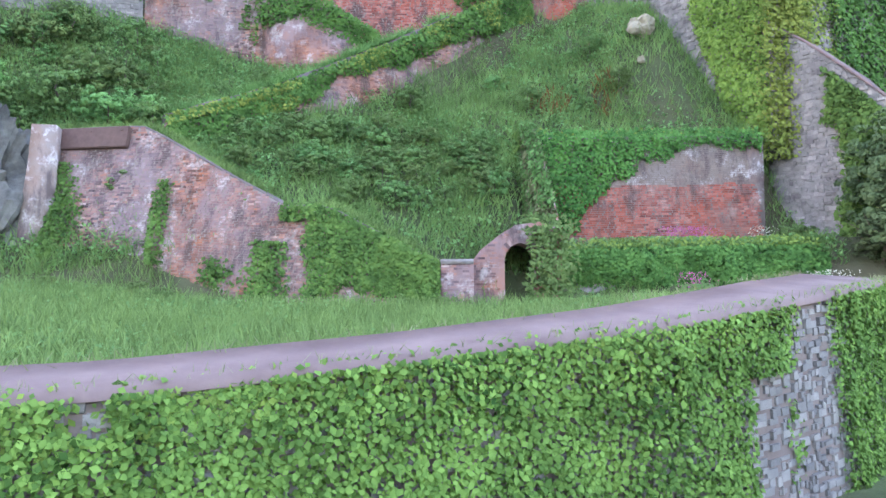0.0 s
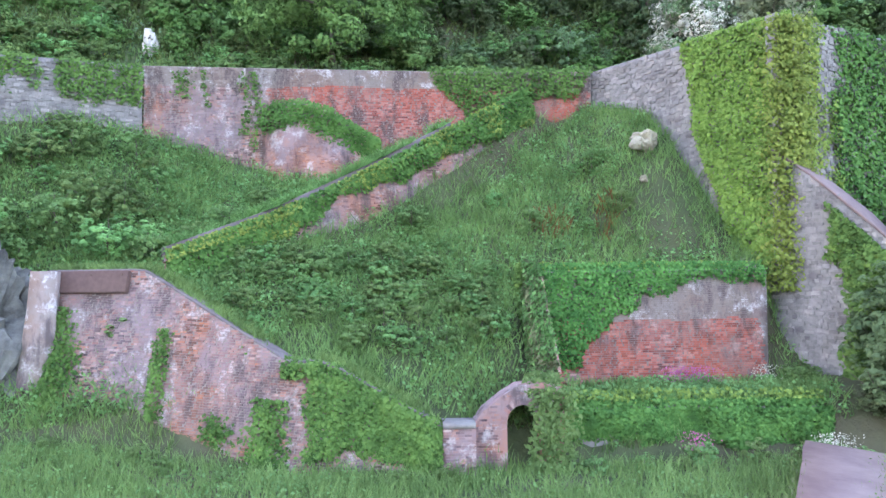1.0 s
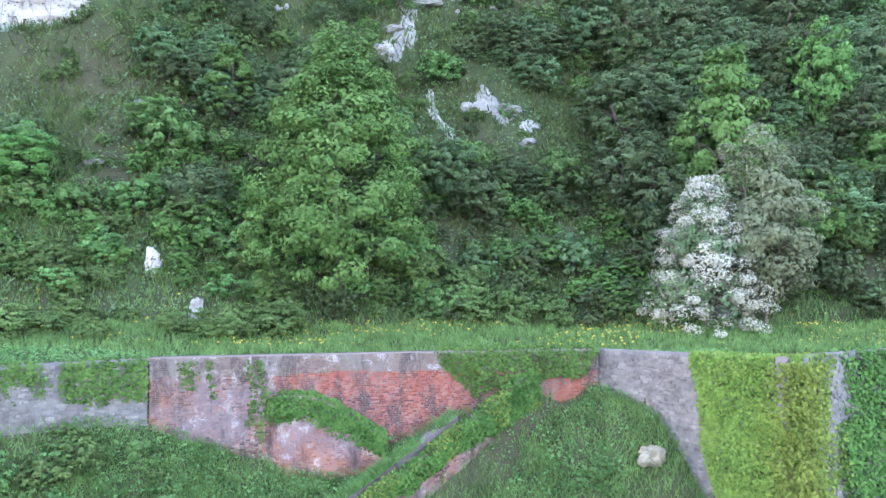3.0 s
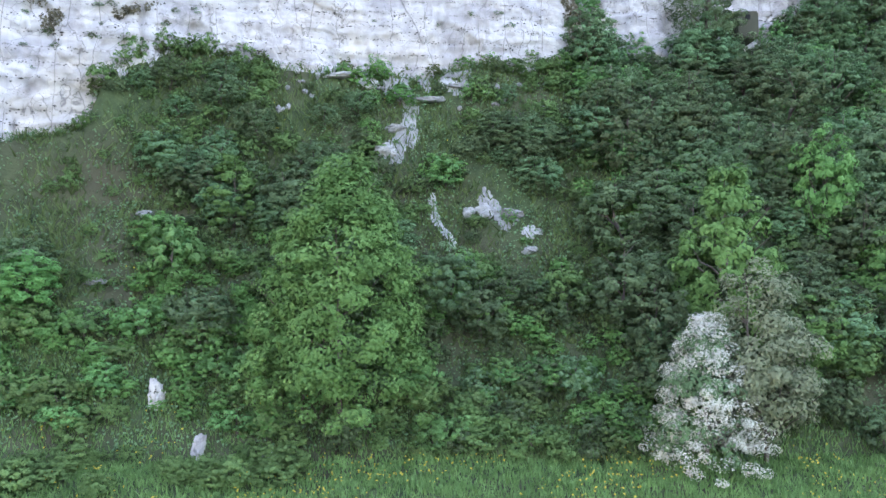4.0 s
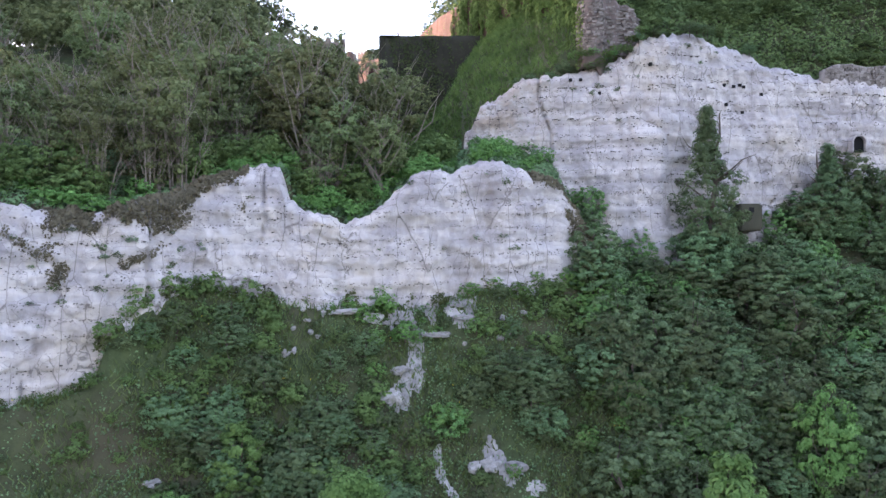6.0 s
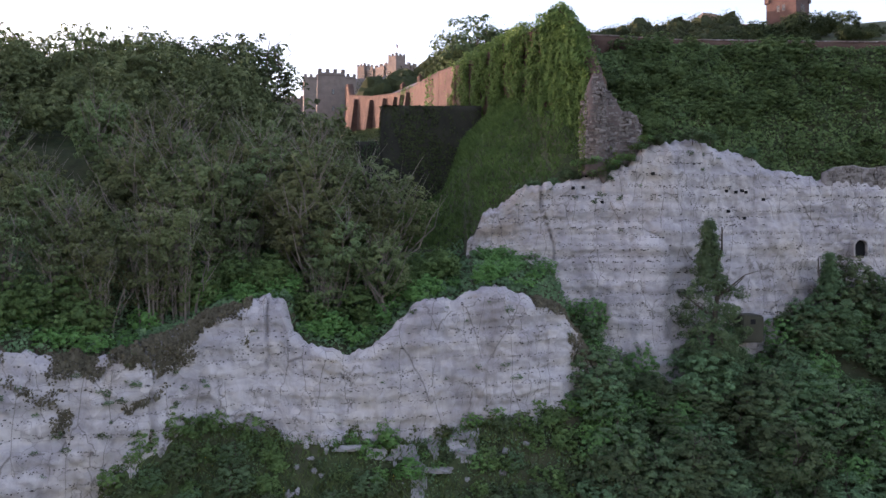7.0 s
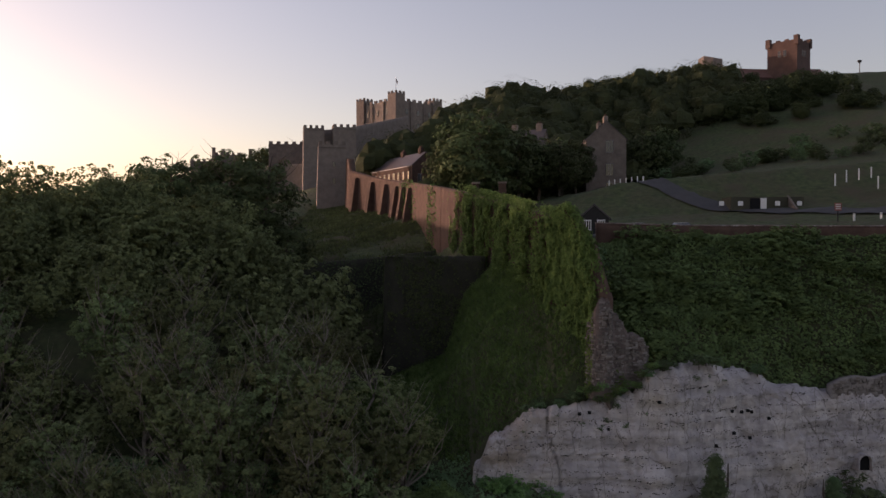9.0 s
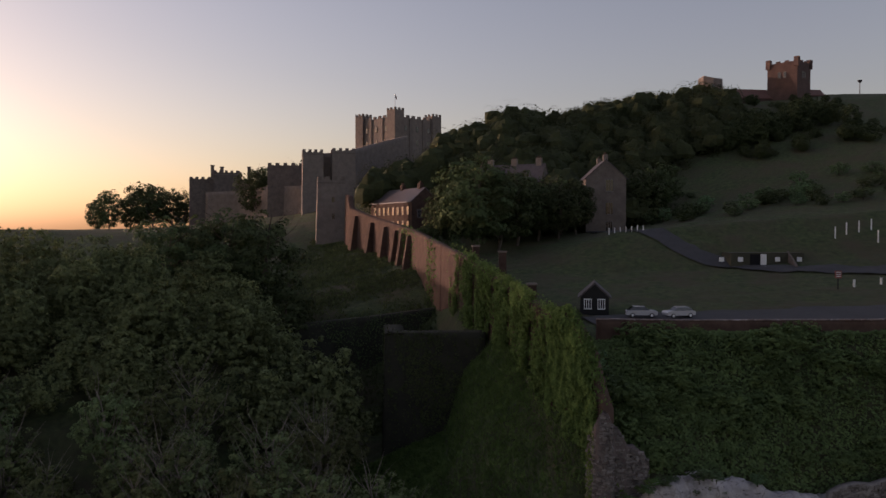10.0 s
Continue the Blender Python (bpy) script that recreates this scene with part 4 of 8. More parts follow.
FLINTBLACK = make_stone("black_flint", [(0.0, (0.03, 0.028, 0.028)), (0.5, (0.06, 0.055, 0.052)), (1.0, (0.12, 0.10, 0.09))], 3.0, 0.05)
flint_bands("flint_nodules", "cliff_low", 42.0, 1.22, "black flints in rows across the low chalk cliff", 71, 1900)
flint_bands("flint_nodules", "cliff_high", 56.0, 1.14, "black flints in rows across the high chalk cliff", 72, 5600)
# block set slightly proud of the chalk, its near-black painting a hole's shade
HOLE = box_mesh("hole", -0.17, -0.2, -0.16, 0.17, 0.3, 0.16, 0.02)
for x, z in ((13.4, 71.6), (14.6, 71.7), (14.9, 74.0), (13.6, 73.6), (30.2, 71.35), (31.5, 71.3), (32.0, 71.3), (32.5, 71.3), (28.1, 68.0), (30.2, 69.2), (32.4, 68.4), (34.6, 70.5), (16.4, 70.0), (21.5, 73.0)):
    P, N, zf, zt = CLIFFS["cliff_high"]
    q = P[np.unravel_index(np.argmin((P[..., 0] - x) ** 2 + (P[..., 2] - z) ** 2), P.shape[:2])]
    ob = link("hole", HOLE, HOLLOWSHADE)
    ob.location = tuple(q + np.array([0, 0.02, 0]))
    tagged(ob, "small square hole in the chalk face, its shade a near-black block", "hole", "holes in the chalk")


# ---- doorway ----
def door_housing():
    """Brick front with a round-headed opening cut through it."""
    x0, x1, zb, zt, y0, y1 = 0.95, 3.9, 2.5, 5.7, 24.35, 25.6
    cx, half, spring = 2.55, 0.52, 4.55
    arch = [(cx - half, zb)] + [(cx - half * math.cos(a), spring + half * math.sin(a) * 1.15) for a in np.linspace(0, math.pi, 13)] + [(cx + half, zb)]
    outer = [(x0, zb), (x0, 4.55), (1.25, 4.95), (1.9, 5.45), (2.4, 5.75), (3.2, 5.85), (x1, 5.6), (x1, zb)]
    bm = bmesh.new()
    loop = [bm.verts.new((x, y0, z)) for x, z in outer + arch[::-1]]
    f = bm.faces.new(loop)
    ext = bmesh.ops.extrude_face_region(bm, geom=[f])
    bmesh.ops.translate(bm, verts=[v for v in ext["geom"] if isinstance(v, bmesh.types.BMVert)], vec=(0, y1 - y0, 0))
    bmesh.ops.recalc_face_normals(bm, faces=bm.faces)
    me = bpy.data.meshes.new("wall_doorway")
    bm.to_mesh(me)
    bm.free()
    ob = tagged(link("wall_doorway", me, OLD), "weathered brick front with a dark arched doorway", "wall", kind="structure")
    # ring of bricks on edge round the arch
    for a in np.linspace(0.05, math.pi - 0.05, 17):
        vs, fs = box_data(-0.05, -0.03, 0.0, 0.05, 0.12, 0.22)
        b = link("brick", mesh_from("brick", vs, fs), OLD, ob)
        b.matrix_basis = Matrix.Translation((cx - half * math.cos(a), y0, spring + half * math.sin(a) * 1.15)) @ Matrix.Rotation(a - math.pi / 2, 4, "Y")
    # passage behind the opening, coloured near-black to stand for its shade
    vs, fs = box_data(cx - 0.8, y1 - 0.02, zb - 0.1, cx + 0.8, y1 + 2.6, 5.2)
    link("passage", mesh_from("passage", vs, [q for i, q in enumerate(fs) if i != 2]), HOLLOWSHADE, ob, "passage box painted near-black for its shade")
    vs, fs = box_data(1.5, 23.3, 2.62, 3.2, 24.36, 2.86)
    link("doorstep", mesh_from("doorstep", vs, fs), FLINT, ob)
    return ob


door_ob = door_housing()
wing = Wall("wall_wing", [(3.25, 28.9, 5.0, 9.6), (3.35, 27.2, 4.5, 7.9), (3.45, 25.6, 4.0, 5.9)], 0.6, OLD, 0.0, "stepped brick wing wall buried in trailing stems", 0.06)
plate = empty("iron_plate", Matrix.Translation((-12.75, 26.95, 9.35)))
tagged(plate, "rusted iron plate set along the wall top", "metal plate")
o = link("plate", box_mesh("plate", -1.45, -0.12, -0.42, 1.45, 0.12, 0.40, 0.03), RUST, plate)
o.rotation_euler = (radians(-14), 0, radians(-8))
for bx in (-1.2, 0.0, 1.2):
    bolt = link("bolt", box_mesh("bolt", bx - 0.04, -0.16, 0.2, bx + 0.04, -0.1, 0.28, 0.01), RUST, plate)
    bolt.rotation_euler = o.rotation_euler


# ---- brick and stone facing ----
def patch_noise(u, v, seed):
    return float(fbm(np.array(u * 0.8), np.array(v * 0.8), 0.0, 3, seed))


wall_pieces(left_wall, "brick", OLD, 0.235, 0.085, 0.02, lambda u, v, h: v > 0.15, (6.0, 4.0))
wall_pieces(right_wall, "brick", RED, 0.235, 0.085, 0.02, lambda u, v, h: v < 2.9 + 0.25 * patch_noise(u, v, 2), (5.5, 1.6))
wall_pieces(right_wall, "worn_brick", CAPBRICK, 0.235, 0.085, 0.018, lambda u, v, h: v >= 2.9 + 0.25 * patch_noise(u, v, 2), (6.5, 3.8), limit=200)
wall_pieces(upper_wall, "brick", RED, 0.24, 0.088, 0.02, lambda u, v, h: v < 5.1 + 0.15 * patch_noise(u, v, 4) and v > 0.6 and u > 5.2 + 2.2 * patch_noise(u * 0.4, v * 0.5, 6), (10.5, 4.2))
wall_pieces(upper_wall, "weathered_brick", OLD, 0.24, 0.088, 0.02, lambda u, v, h: v < 5.1 + 0.15 * patch_noise(u, v, 4) and v > 0.6 and u <= 5.2 + 2.2 * patch_noise(u * 0.4, v * 0.5, 6), (3.0, 4.2), limit=150)
wall_pieces(upper_left, "flint", FLINT, 0.26, 0.19, 0.035, lambda u, v, h: v > 0.8, (upper_left.length - 2.0, 3.0), 0.4, 0.03, limit=150)
wall_pieces(upper_wall, "sooty_brick", CAPBRICK, 0.24, 0.088, 0.03, lambda u, v, h: v >= 5.1 + 0.15 * patch_noise(u, v, 4), (9.0, 5.6), limit=200)
door_face = Face(door_ob, [(0.95, 24.35, 2.5, 5.9), (3.9, 24.35, 2.5, 5.9)])


def on_door_front(u, v, h):
    x, z = 0.95 + u, 2.5 + v
    if z > np.interp(x, [0.95, 1.25, 1.9, 2.4, 3.2, 3.9], [4.5, 4.85, 5.35, 5.65, 5.75, 5.5]):
        return False
    inside = abs(x + 0.1 - 2.55) < 0.66 and (z < 4.55 or math.hypot(x + 0.1 - 2.55, (z - 4.55) / 1.15) < 0.78)
    return not inside


wall_pieces(door_face, "brick", OLD, 0.235, 0.085, 0.02, on_door_front, (1.0, 1.5))
wall_pieces(pier, "brick", OLD, 0.235, 0.085, 0.02, lambda u, v, h: True, (0.5, 1.0))
wall_pieces(spur, "brick", OLD, 0.24, 0.088, 0.02, lambda u, v, h: True, (2.0, 2.0), limit=150)
wall_pieces(front_wall, "stone", GREYSTONE, 0.24, 0.17, 0.05, lambda u, v, h: True, (19.0, 1.2), 0.3, 0.03)
wall_pieces(bastion_left, "flint", FLINT, 0.25, 0.19, 0.038, lambda u, v, h: v > 1.0, (9.5, 7.0), 0.4, 0.03)
wall_pieces(rake, "flint", FLINT, 0.25, 0.19, 0.038, lambda u, v, h: True, (2.5, 6.0), 0.4, 0.03)
wall_pieces(bastion_right, "flint", FLINT, 0.28, 0.2, 0.038, lambda u, v, h: v > 4 and u < 5.5, (1.5, 11.0), 0.4, 0.03, limit=150)
wall_pieces(diag_wall, "brick", OLD, 0.24, 0.088, 0.02, lambda u, v, h: u < 17, (6.5, 2.6))


# ---- plants ----
PROFILES = {
    "cone": ([-1, -0.6, 0.1, 0.6, 1], [0.95, 1.0, 0.9, 0.6, 0.2]),
    "spire": ([-1, -0.3, 0.08, 0.28, 0.5, 1], [0.85, 1.0, 0.9, 0.4, 0.26, 0.06]),
    "haw": ([-1, -0.7, -0.2, 0.4, 0.8, 1], [0.95, 1.0, 0.85, 0.55, 0.35, 0.15]),
}


def crown_leaves(rng, centre, rad, clumps, per, size, shape="round", inner=0.35, clump=1.0):
    """Leaves gathered in flattened sprays that fill an uneven crown, and how each turns to the light."""
    P, N, S = [], [], []
    d = unit(rng.normal(size=(clumps, 3)))
    r = rng.uniform(inner, 1.0, clumps) ** 0.6
    C = d * r[:, None]
    if shape in PROFILES:
        C[:, 2] = rng.uniform(-1, 1, clumps)
        w = np.interp(C[:, 2], *PROFILES[shape])
        a = rng.uniform(0, 6.28, clumps)
        C[:, :2] = np.stack([np.cos(a), np.sin(a)], -1) * (w * rng.uniform(0.25, 1, clumps) ** 0.5)[:, None]
    out = unit(C * np.array([1, 1, 0.7]))
    C = C * rad * rng.uniform(0.85, 1.12, (clumps, 1)) + centre
    for c, o in zip(C, out):
        cr = 0.30 * clump * np.mean(rad) * rng.uniform(0.6, 1.25)
        q = unit(rng.normal(size=(per, 3)) + 0.45 * o + np.array([0, 0, 0.25]))
        rr = rng.uniform(0.45, 1.0, (per, 1)) ** 0.5
        P.append(c + q * rr * cr * np.array([1, 1, 0.6]))
        N.append(q + 0.4 * o + np.array([0, 0, 0.5]) + rng.normal(0, 0.25, (per, 3)))
        S.append(unit(q * 0.85 + o * 0.5 + np.array([0, 0, 0.3]) + rng.normal(0, 0.28, (per, 3))))
    L = leaf_quads(np.concatenate(P), np.concatenate(N), size * 1.2, rng, 0.9).reshape(-1, 4, 3)[:, :3]
    return L.reshape(-1, 3), np.concatenate(S)


def trunk_data(rng, height, girth, spread, limbs, first=0.25, steep=1.0):
    V, F = [], []
    path = [(0, 0, -0.6)]
    dx, dy = rng.normal(0, 0.05, 2)
    for k in range(1, 8):
        f = k / 7
        path.append((dx * height * f + rng.normal(0, 0.02) * height, dy * height * f + rng.normal(0, 0.02) * height, height * f * 0.92))
    add_to(V, F, *tube(path, [girth * (1.25 - 1.1 * i / 7) for i in range(8)], 8))
    LV, LF = [], []
    for _ in range(limbs):
        i = rng.integers(max(1, int(first * 7)), 7)
        p = np.array(path[i])
        a = rng.uniform(0, 6.28)
        L = spread * rng.uniform(0.55, 1.0) * (1.15 - 0.5 * i / 7)
        q = [tuple(p)]
        for k in (0.35, 0.7, 1.0):
            q.append(tuple(p + np.array([math.cos(a) * L * k, math.sin(a) * L * k, steep * L * (0.55 * k + 0.25 * k * k)]) + rng.normal(0, 0.05, 3) * L))
        g = girth * (1.1 - 0.9 * i / 7) * 0.55
        add_to(LV, LF, *tube(q, [g, g * 0.7, g * 0.45, g * 0.15], 5))
    return (V, F), (LV, LF)


def tree_template(seed, height, width, clumps, per, size, mat, shape="round", base=0.25, bark=BARK, limbs=12, sparse=None, steep=1.0, clump=1.0, large=False):
    rng = np.random.default_rng(seed)
    top = empty("tree")
    stem, boughs = trunk_data(rng, height, height * (0.012 if large else 0.022), width * 0.5, limbs, base, steep)
    if not large:
        add_to(*stem, *boughs)
    link("trunk", mesh_from("trunk", *stem, True), bark, top)
    if large:
        tagged(link("limbs", mesh_from("limbs", *boughs, True), bark, top), kind="stuff")
    cz = height * (base + 1) / 2
    rad = np.array([width / 2, width / 2, height * (1 - base) / 2])
    L, S = crown_leaves(rng, np.array([0, 0, cz]), rad * 0.86, clumps, per, size, shape, clump=clump)
    link("crown", quads("crown", L, S, 3), mat, top)
    if sparse:
        m2, c2, p2, s2 = sparse
        link("blossom", quads("blossom", *crown_leaves(rng, np.array([0, 0, cz]), rad * 0.95, c2, p2, s2, shape, 0.5, 0.55), n=3), m2, top, "masses of white flowers")
    return top


def place(x, y, scale=(1, 1, 1), turn=0.0, sink=0.15, z=None):
    return Matrix.LocRotScale((x, y, (float(land(x, y)) if z is None else z) - sink), Euler((0, 0, turn)), Vector(scale))


KINDS = {}
used = set()


def plant(kind, name, label, category, group, x, y, scale=1.0, tall=1.0, z=None, sink=0.15):
    """One more plant of a kind; the first use takes the template itself."""
    r = random.Random(int(x * 131 + y * 717))
    m = place(x, y, (scale, scale, scale * tall), r.uniform(0, 6.28), sink, z)
    if kind not in used:
        used.add(kind)
        ob = KINDS[kind]
        ob.name = name
        ob.matrix_basis = m
    else:
        src = KINDS[kind]
        keep, src.scale = src.scale.copy(), (1, 1, 1)
        ob = copy_thing(src, m)
        src.scale = keep
        ob.name = name
    for c in ob.children:
        c.name = c.name.split(".")[0]
    return tagged(ob, label, category, group)


MASSES = {}


def mass(key, kind, x, y, scale=1.0, tall=1.0, sink=0.15, part_of=1.0):
    """Adds a plant's leaves to one joined mass that nobody could count."""
    src = [c for c in KINDS[kind].children if c.name.startswith("crown")][0].data
    V = np.empty(len(src.vertices) * 3, dtype=np.float32)
    src.vertices.foreach_get("co", V)
    V = V.reshape(-1, 3, 3)
    S = np.empty(len(V) * 9, dtype=np.float32)
    src.attributes["custom_normal"].data.foreach_get("vector", S)
    S = S.reshape(-1, 3, 3)[:, 0]
    r = np.random.default_rng(int(abs(x * 131 + y * 717)))
    if part_of < 1:
        some = r.random(len(V)) < part_of
        V, S = V[some], S[some]
        mid = V.mean(1, keepdims=True)
        V = mid + (V - mid) * part_of ** -0.5
    a = r.uniform(0, 6.28)
    R = np.array([[math.cos(a), -math.sin(a), 0], [math.sin(a), math.cos(a), 0], [0, 0, 1]])
    V = (V.reshape(-1, 3) * np.array([scale, scale, scale * tall])) @ R.T + np.array([x, y, float(land(x, y)) - sink])
    MASSES.setdefault(key, []).append((V, S @ R.T))


def grow(key, mat, label, category):
    tagged(link(key, quads(key, *(np.concatenate(a) for a in zip(*MASSES[key])), n=3), mat), label, category, kind="stuff")


for i in range(3):
    KINDS["wood", i] = tree_template(100 + i, 13, 9.0 + i, 200, 28, 0.33, WOODLEAF, base=0.22, limbs=26, bark=PALEBARK, steep=1.7, clump=0.46)
    KINDS["dark", i] = tree_template(110 + i, 8, 7.0, 200, 32, 0.25, TREE, base=0.02, limbs=8, clump=0.46)
    KINDS["round", i] = tree_template(160 + i, 13, 10.5 + i, 150, 40, 0.46, FARLEAF, base=0.06, limbs=8, clump=0.8)
    KINDS["bush", i] = tree_template(120 + i, 3.0, 3.6, 90, 24, 0.185, TREE, base=0.0, limbs=3, clump=0.56)
    KINDS["mid", i] = tree_template(150 + i, 3.0, 3.8, 90, 24, 0.185, MIDGREEN, base=0.0, limbs=3, clump=0.56)
    KINDS["fresh", i] = tree_template(130 + i, 7, 5.4, 140, 70, 0.19, SPRING, base=0.05, shape="round" if i else "cone", clump=0.62)
KINDS["main"] = tree_template(146, 17.0, 12.4, 500, 105, 0.235, SPRING, "cone", 0.0, clump=0.56, large=True)
KINDS["haw"] = tree_template(141, 9.2, 7.4, 90, 60, 0.24, TREE, "haw", 0.0, sparse=(BLOSSOM, 290, 100, 0.125), large=True)
KINDS["willow"] = tree_template(142, 10.0, 6.0, 90, 130, 0.19, DRYTWIG, "round", 0.0, limbs=24, large=True)
rng = np.random.default_rng(147)
V, F = [], []
for k in range(15):
    a, r, hh = rng.uniform(0, 6.28), rng.uniform(0.1, 1.0), rng.uniform(4.5, 9.0)
    b0 = np.array([math.cos(a), math.sin(a), 0]) * r
    q = [b0 + np.array([math.cos(a), math.sin(a), 0]) * r * 1.6 * f * f + np.array([0, 0, hh * f - 0.6]) + rng.normal(0, 0.12, 3) * f for f in (0, 0.35, 0.7, 1.0)]
    add_to(V, F, *tube([tuple(c) for c in q], [0.06, 0.045, 0.03, 0.01], 5))
    for _ in range(4):
        f = rng.uniform(0.35, 0.95)
        c = q[0] + (q[3] - q[0]) * f
        d = np.append(unit(rng.normal(size=2)), 1.4) * rng.uniform(0.5, 1.3)
        add_to(V, F, *tube([tuple(c), tuple(c + d * 0.6), tuple(c + d)], [0.03, 0.02, 0.008], 4))
KINDS["sapling"] = empty("tree")
link("trunk", mesh_from("trunk", V, F, True), PALEBARK, KINDS["sapling"])
link("crown", quads("crown", *crown_leaves(rng, np.array([0, 0, 5.2]), np.array([2.4, 2.4, 4.4]), 90, 34, 0.22, inner=0.2, clump=0.7), n=3), WOODLEAF, KINDS["sapling"])
KINDS["spire"] = tree_template(145, 17.5, 8.6, 280, 80, 0.23, TREE, "spire", 0.0, clump=0.5)
KINDS["weed"] = tree_template(144, 1.3, 1.6, 40, 34, 0.095, WEED, base=0.0, limbs=5, clump=0.7)

SCRUB = "scrub on the chalk slope"
plant("main", "tree", "tall cone-shaped tree in fresh green leaf", "tree", "", -6.6, 46.8)
plant("haw", "hawthorn", "hawthorn covered in white blossom on the grass terrace", "tree", "", 15.6, 44.2)
plant("willow", "willow", "greyish-green willow bush beside the blossoming hawthorn", "tree", "", 19.6, 45.0, 1.2, 1.1)
for i, (x, y, sc, tl) in enumerate([(19.6, 50.6, 1.6, 1.25), (29.0, 55.6, 1.0, 1.55), (-20.5, 52.0, 0.8, 0.7), (-15.6, 54.0, 0.95, 0.9), (24.5, 49.0, 0.95, 1.1), (-27.5, 48.3, 1.0, 0.8), (-3.5, 61.0, 0.55, 0.5), (31.5, 52.0, 0.9, 1.2)]):
    plant(("fresh", i % 3), "tree", "light green young tree on the scrubby slope", "tree", SCRUB, x, y, sc, tl)
rr = random.Random(5)


def open_ground(x, y, z):
    """Bare chalky or grassy places on the slope."""
    spots = ((5.2, 56.8, 2.6), (7.0, 55.8, 1.6), (-0.2, 56.0, 1.5), (-3.2, 59.4, 2.2), (-10.5, 61.4, 2.0), (0.0, 62.6, 2.4), (-24.5, 52.0, 3.6), (-31, 53, 3.5), (-1, 61.5, 3.2), (-12, 60.5, 2.2), (-19.2, 47.8, 1.0), (-18.3, 45.6, 1.7), (-15.2, 44.2, 1.5), (-10.8, 44.4, 1.2))
    return any((x - a) ** 2 + (y - b) ** 2 < r * r for a, b, r in spots)


made = 0
while made < 130:
    x, y = rr.uniform(-36, 46), rr.uniform(47.6, 63.5)
    top = float(low_cliff(np.array(x)))
    if y > top - 2.4 and x < 14 or open_ground(x, y, 0):
        continue
    low = y > top - 6 and x < 13
    big = (0.42 if low else 0.7) * rr.uniform(0.75, 1.3) * (1.25 if x > 12 else 1.0)
    if x < 12 and made % 3:
        plant(("mid" if made % 3 == 1 else "bush", made // 3 % 3), "bush", "dense dark green bush on the chalk slope", "bush", SCRUB, x, y, big * 1.7, rr.uniform(0.8, 1.1), sink=0.3)
    else:
        plant(("dark", made % 3), "tree", "dark green thicket tree on the chalk slope", "tree", SCRUB, x, y, big, rr.uniform(0.7, 1.05), sink=0.4)
    made += 1
for k in range(84):
    x = -38 + k * 1.0 + rr.uniform(-1, 1)
    y = 46.4 + rr.uniform(-0.3, 3.6) - (1.6 if x < -12 else 0)
    if 13 < x < 22 or open_ground(x, y, 0):
        continue
    plant(("mid" if x < 6 else "bush", k % 3), "bush", "leafy bramble bush along the foot of the slope", "bush", "brambles at the slope foot", x, y, rr.uniform(0.6, 1.2), rr.uniform(0.7, 1.1), sink=0.3)
for k in range(46):
    x, y = (rr.uniform(-22, -6), rr.uniform(53.5, 60.0)) if k % 3 else (rr.uniform(4, 9.5), rr.uniform(57.5, 62.0))
    if open_ground(x, y, 0) or y > float(low_cliff(np.array(x))) - 2.2:
        continue
    plant(("dark", k % 3), "tree", "dense dark thicket tree below the low cliff", "tree", SCRUB, x, y, rr.uniform(0.4, 0.66), rr.uniform(0.7, 1.0), sink=0.4)
COVER = (("scrub_bushes", MIDGREEN, "small mixed bushes over the chalk slope"), ("bramble_bushes", TREE, "dark low brambles over the chalk slope"), ("olive_bushes", OLIVE, "olive-green bushes over the chalk slope"), ("fresh_bushes", SPRING, "light green bushes over the chalk slope"))
for k in range(900):
    x = rr.uniform(-38, 16)
    y = rr.uniform(45.5, float(low_cliff(np.array(x))) - 0.4)
    bare = open_ground(x, y, 0)
    if bare and rr.random() < 0.7:
        continue
    pick = int((fbm(np.array(x * 0.22), np.array(y * 0.3), 0.0, 2, 31) * 1.6 + 0.5 + rr.uniform(-0.3, 0.3)) * 4)
    mass(COVER[min(max(pick, 0), 3)][0], ("bush", k % 3), x, y, rr.uniform(0.3, 0.85) * (0.6 if bare else 1.0), rr.uniform(0.6, 1.1), 0.1, 0.4)
for k in range(150):
    x = rr.uniform(14, 46)
    y = rr.uniform(46.5, 62)
    mass(COVER[(0, 1, 3, 0, 1)[k % 5]][0], ("dark", k % 3), x, y, rr.uniform(0.3, 0.62), rr.uniform(0.8, 1.2), 0.2, 0.35)
for key, mt, lab in COVER:
    grow(key, mt, lab, "scrub")
# bushes where the two cliffs meet
for k in range(34):
    x = rr.uniform(3, 24)
    y = float(high_cliff(np.array(x))) - rr.uniform(0.6, 3.4)
    mass("gully_bushes", ("mid", k % 3), x, y, rr.uniform(0.45, 0.85), rr.uniform(0.7, 1.0), 0.2, 0.7)
for k in range(170):
    x = rr.uniform(13, 60)
    y = rr.uniform(58, float(high_cliff(np.array(x))) - 1.5)
    mass("gully_bushes" if k % 3 else "gully_brambles", ("dark", k % 3), x, y, rr.uniform(0.35, 0.7), rr.uniform(0.7, 1.1), 0.3, 0.35)
grow("gully_bushes", MIDGREEN, "tangled bushes in the gully between the cliffs", "scrub")
grow("gully_brambles", TREE, "dark brambles in the gully between the cliffs", "scrub")
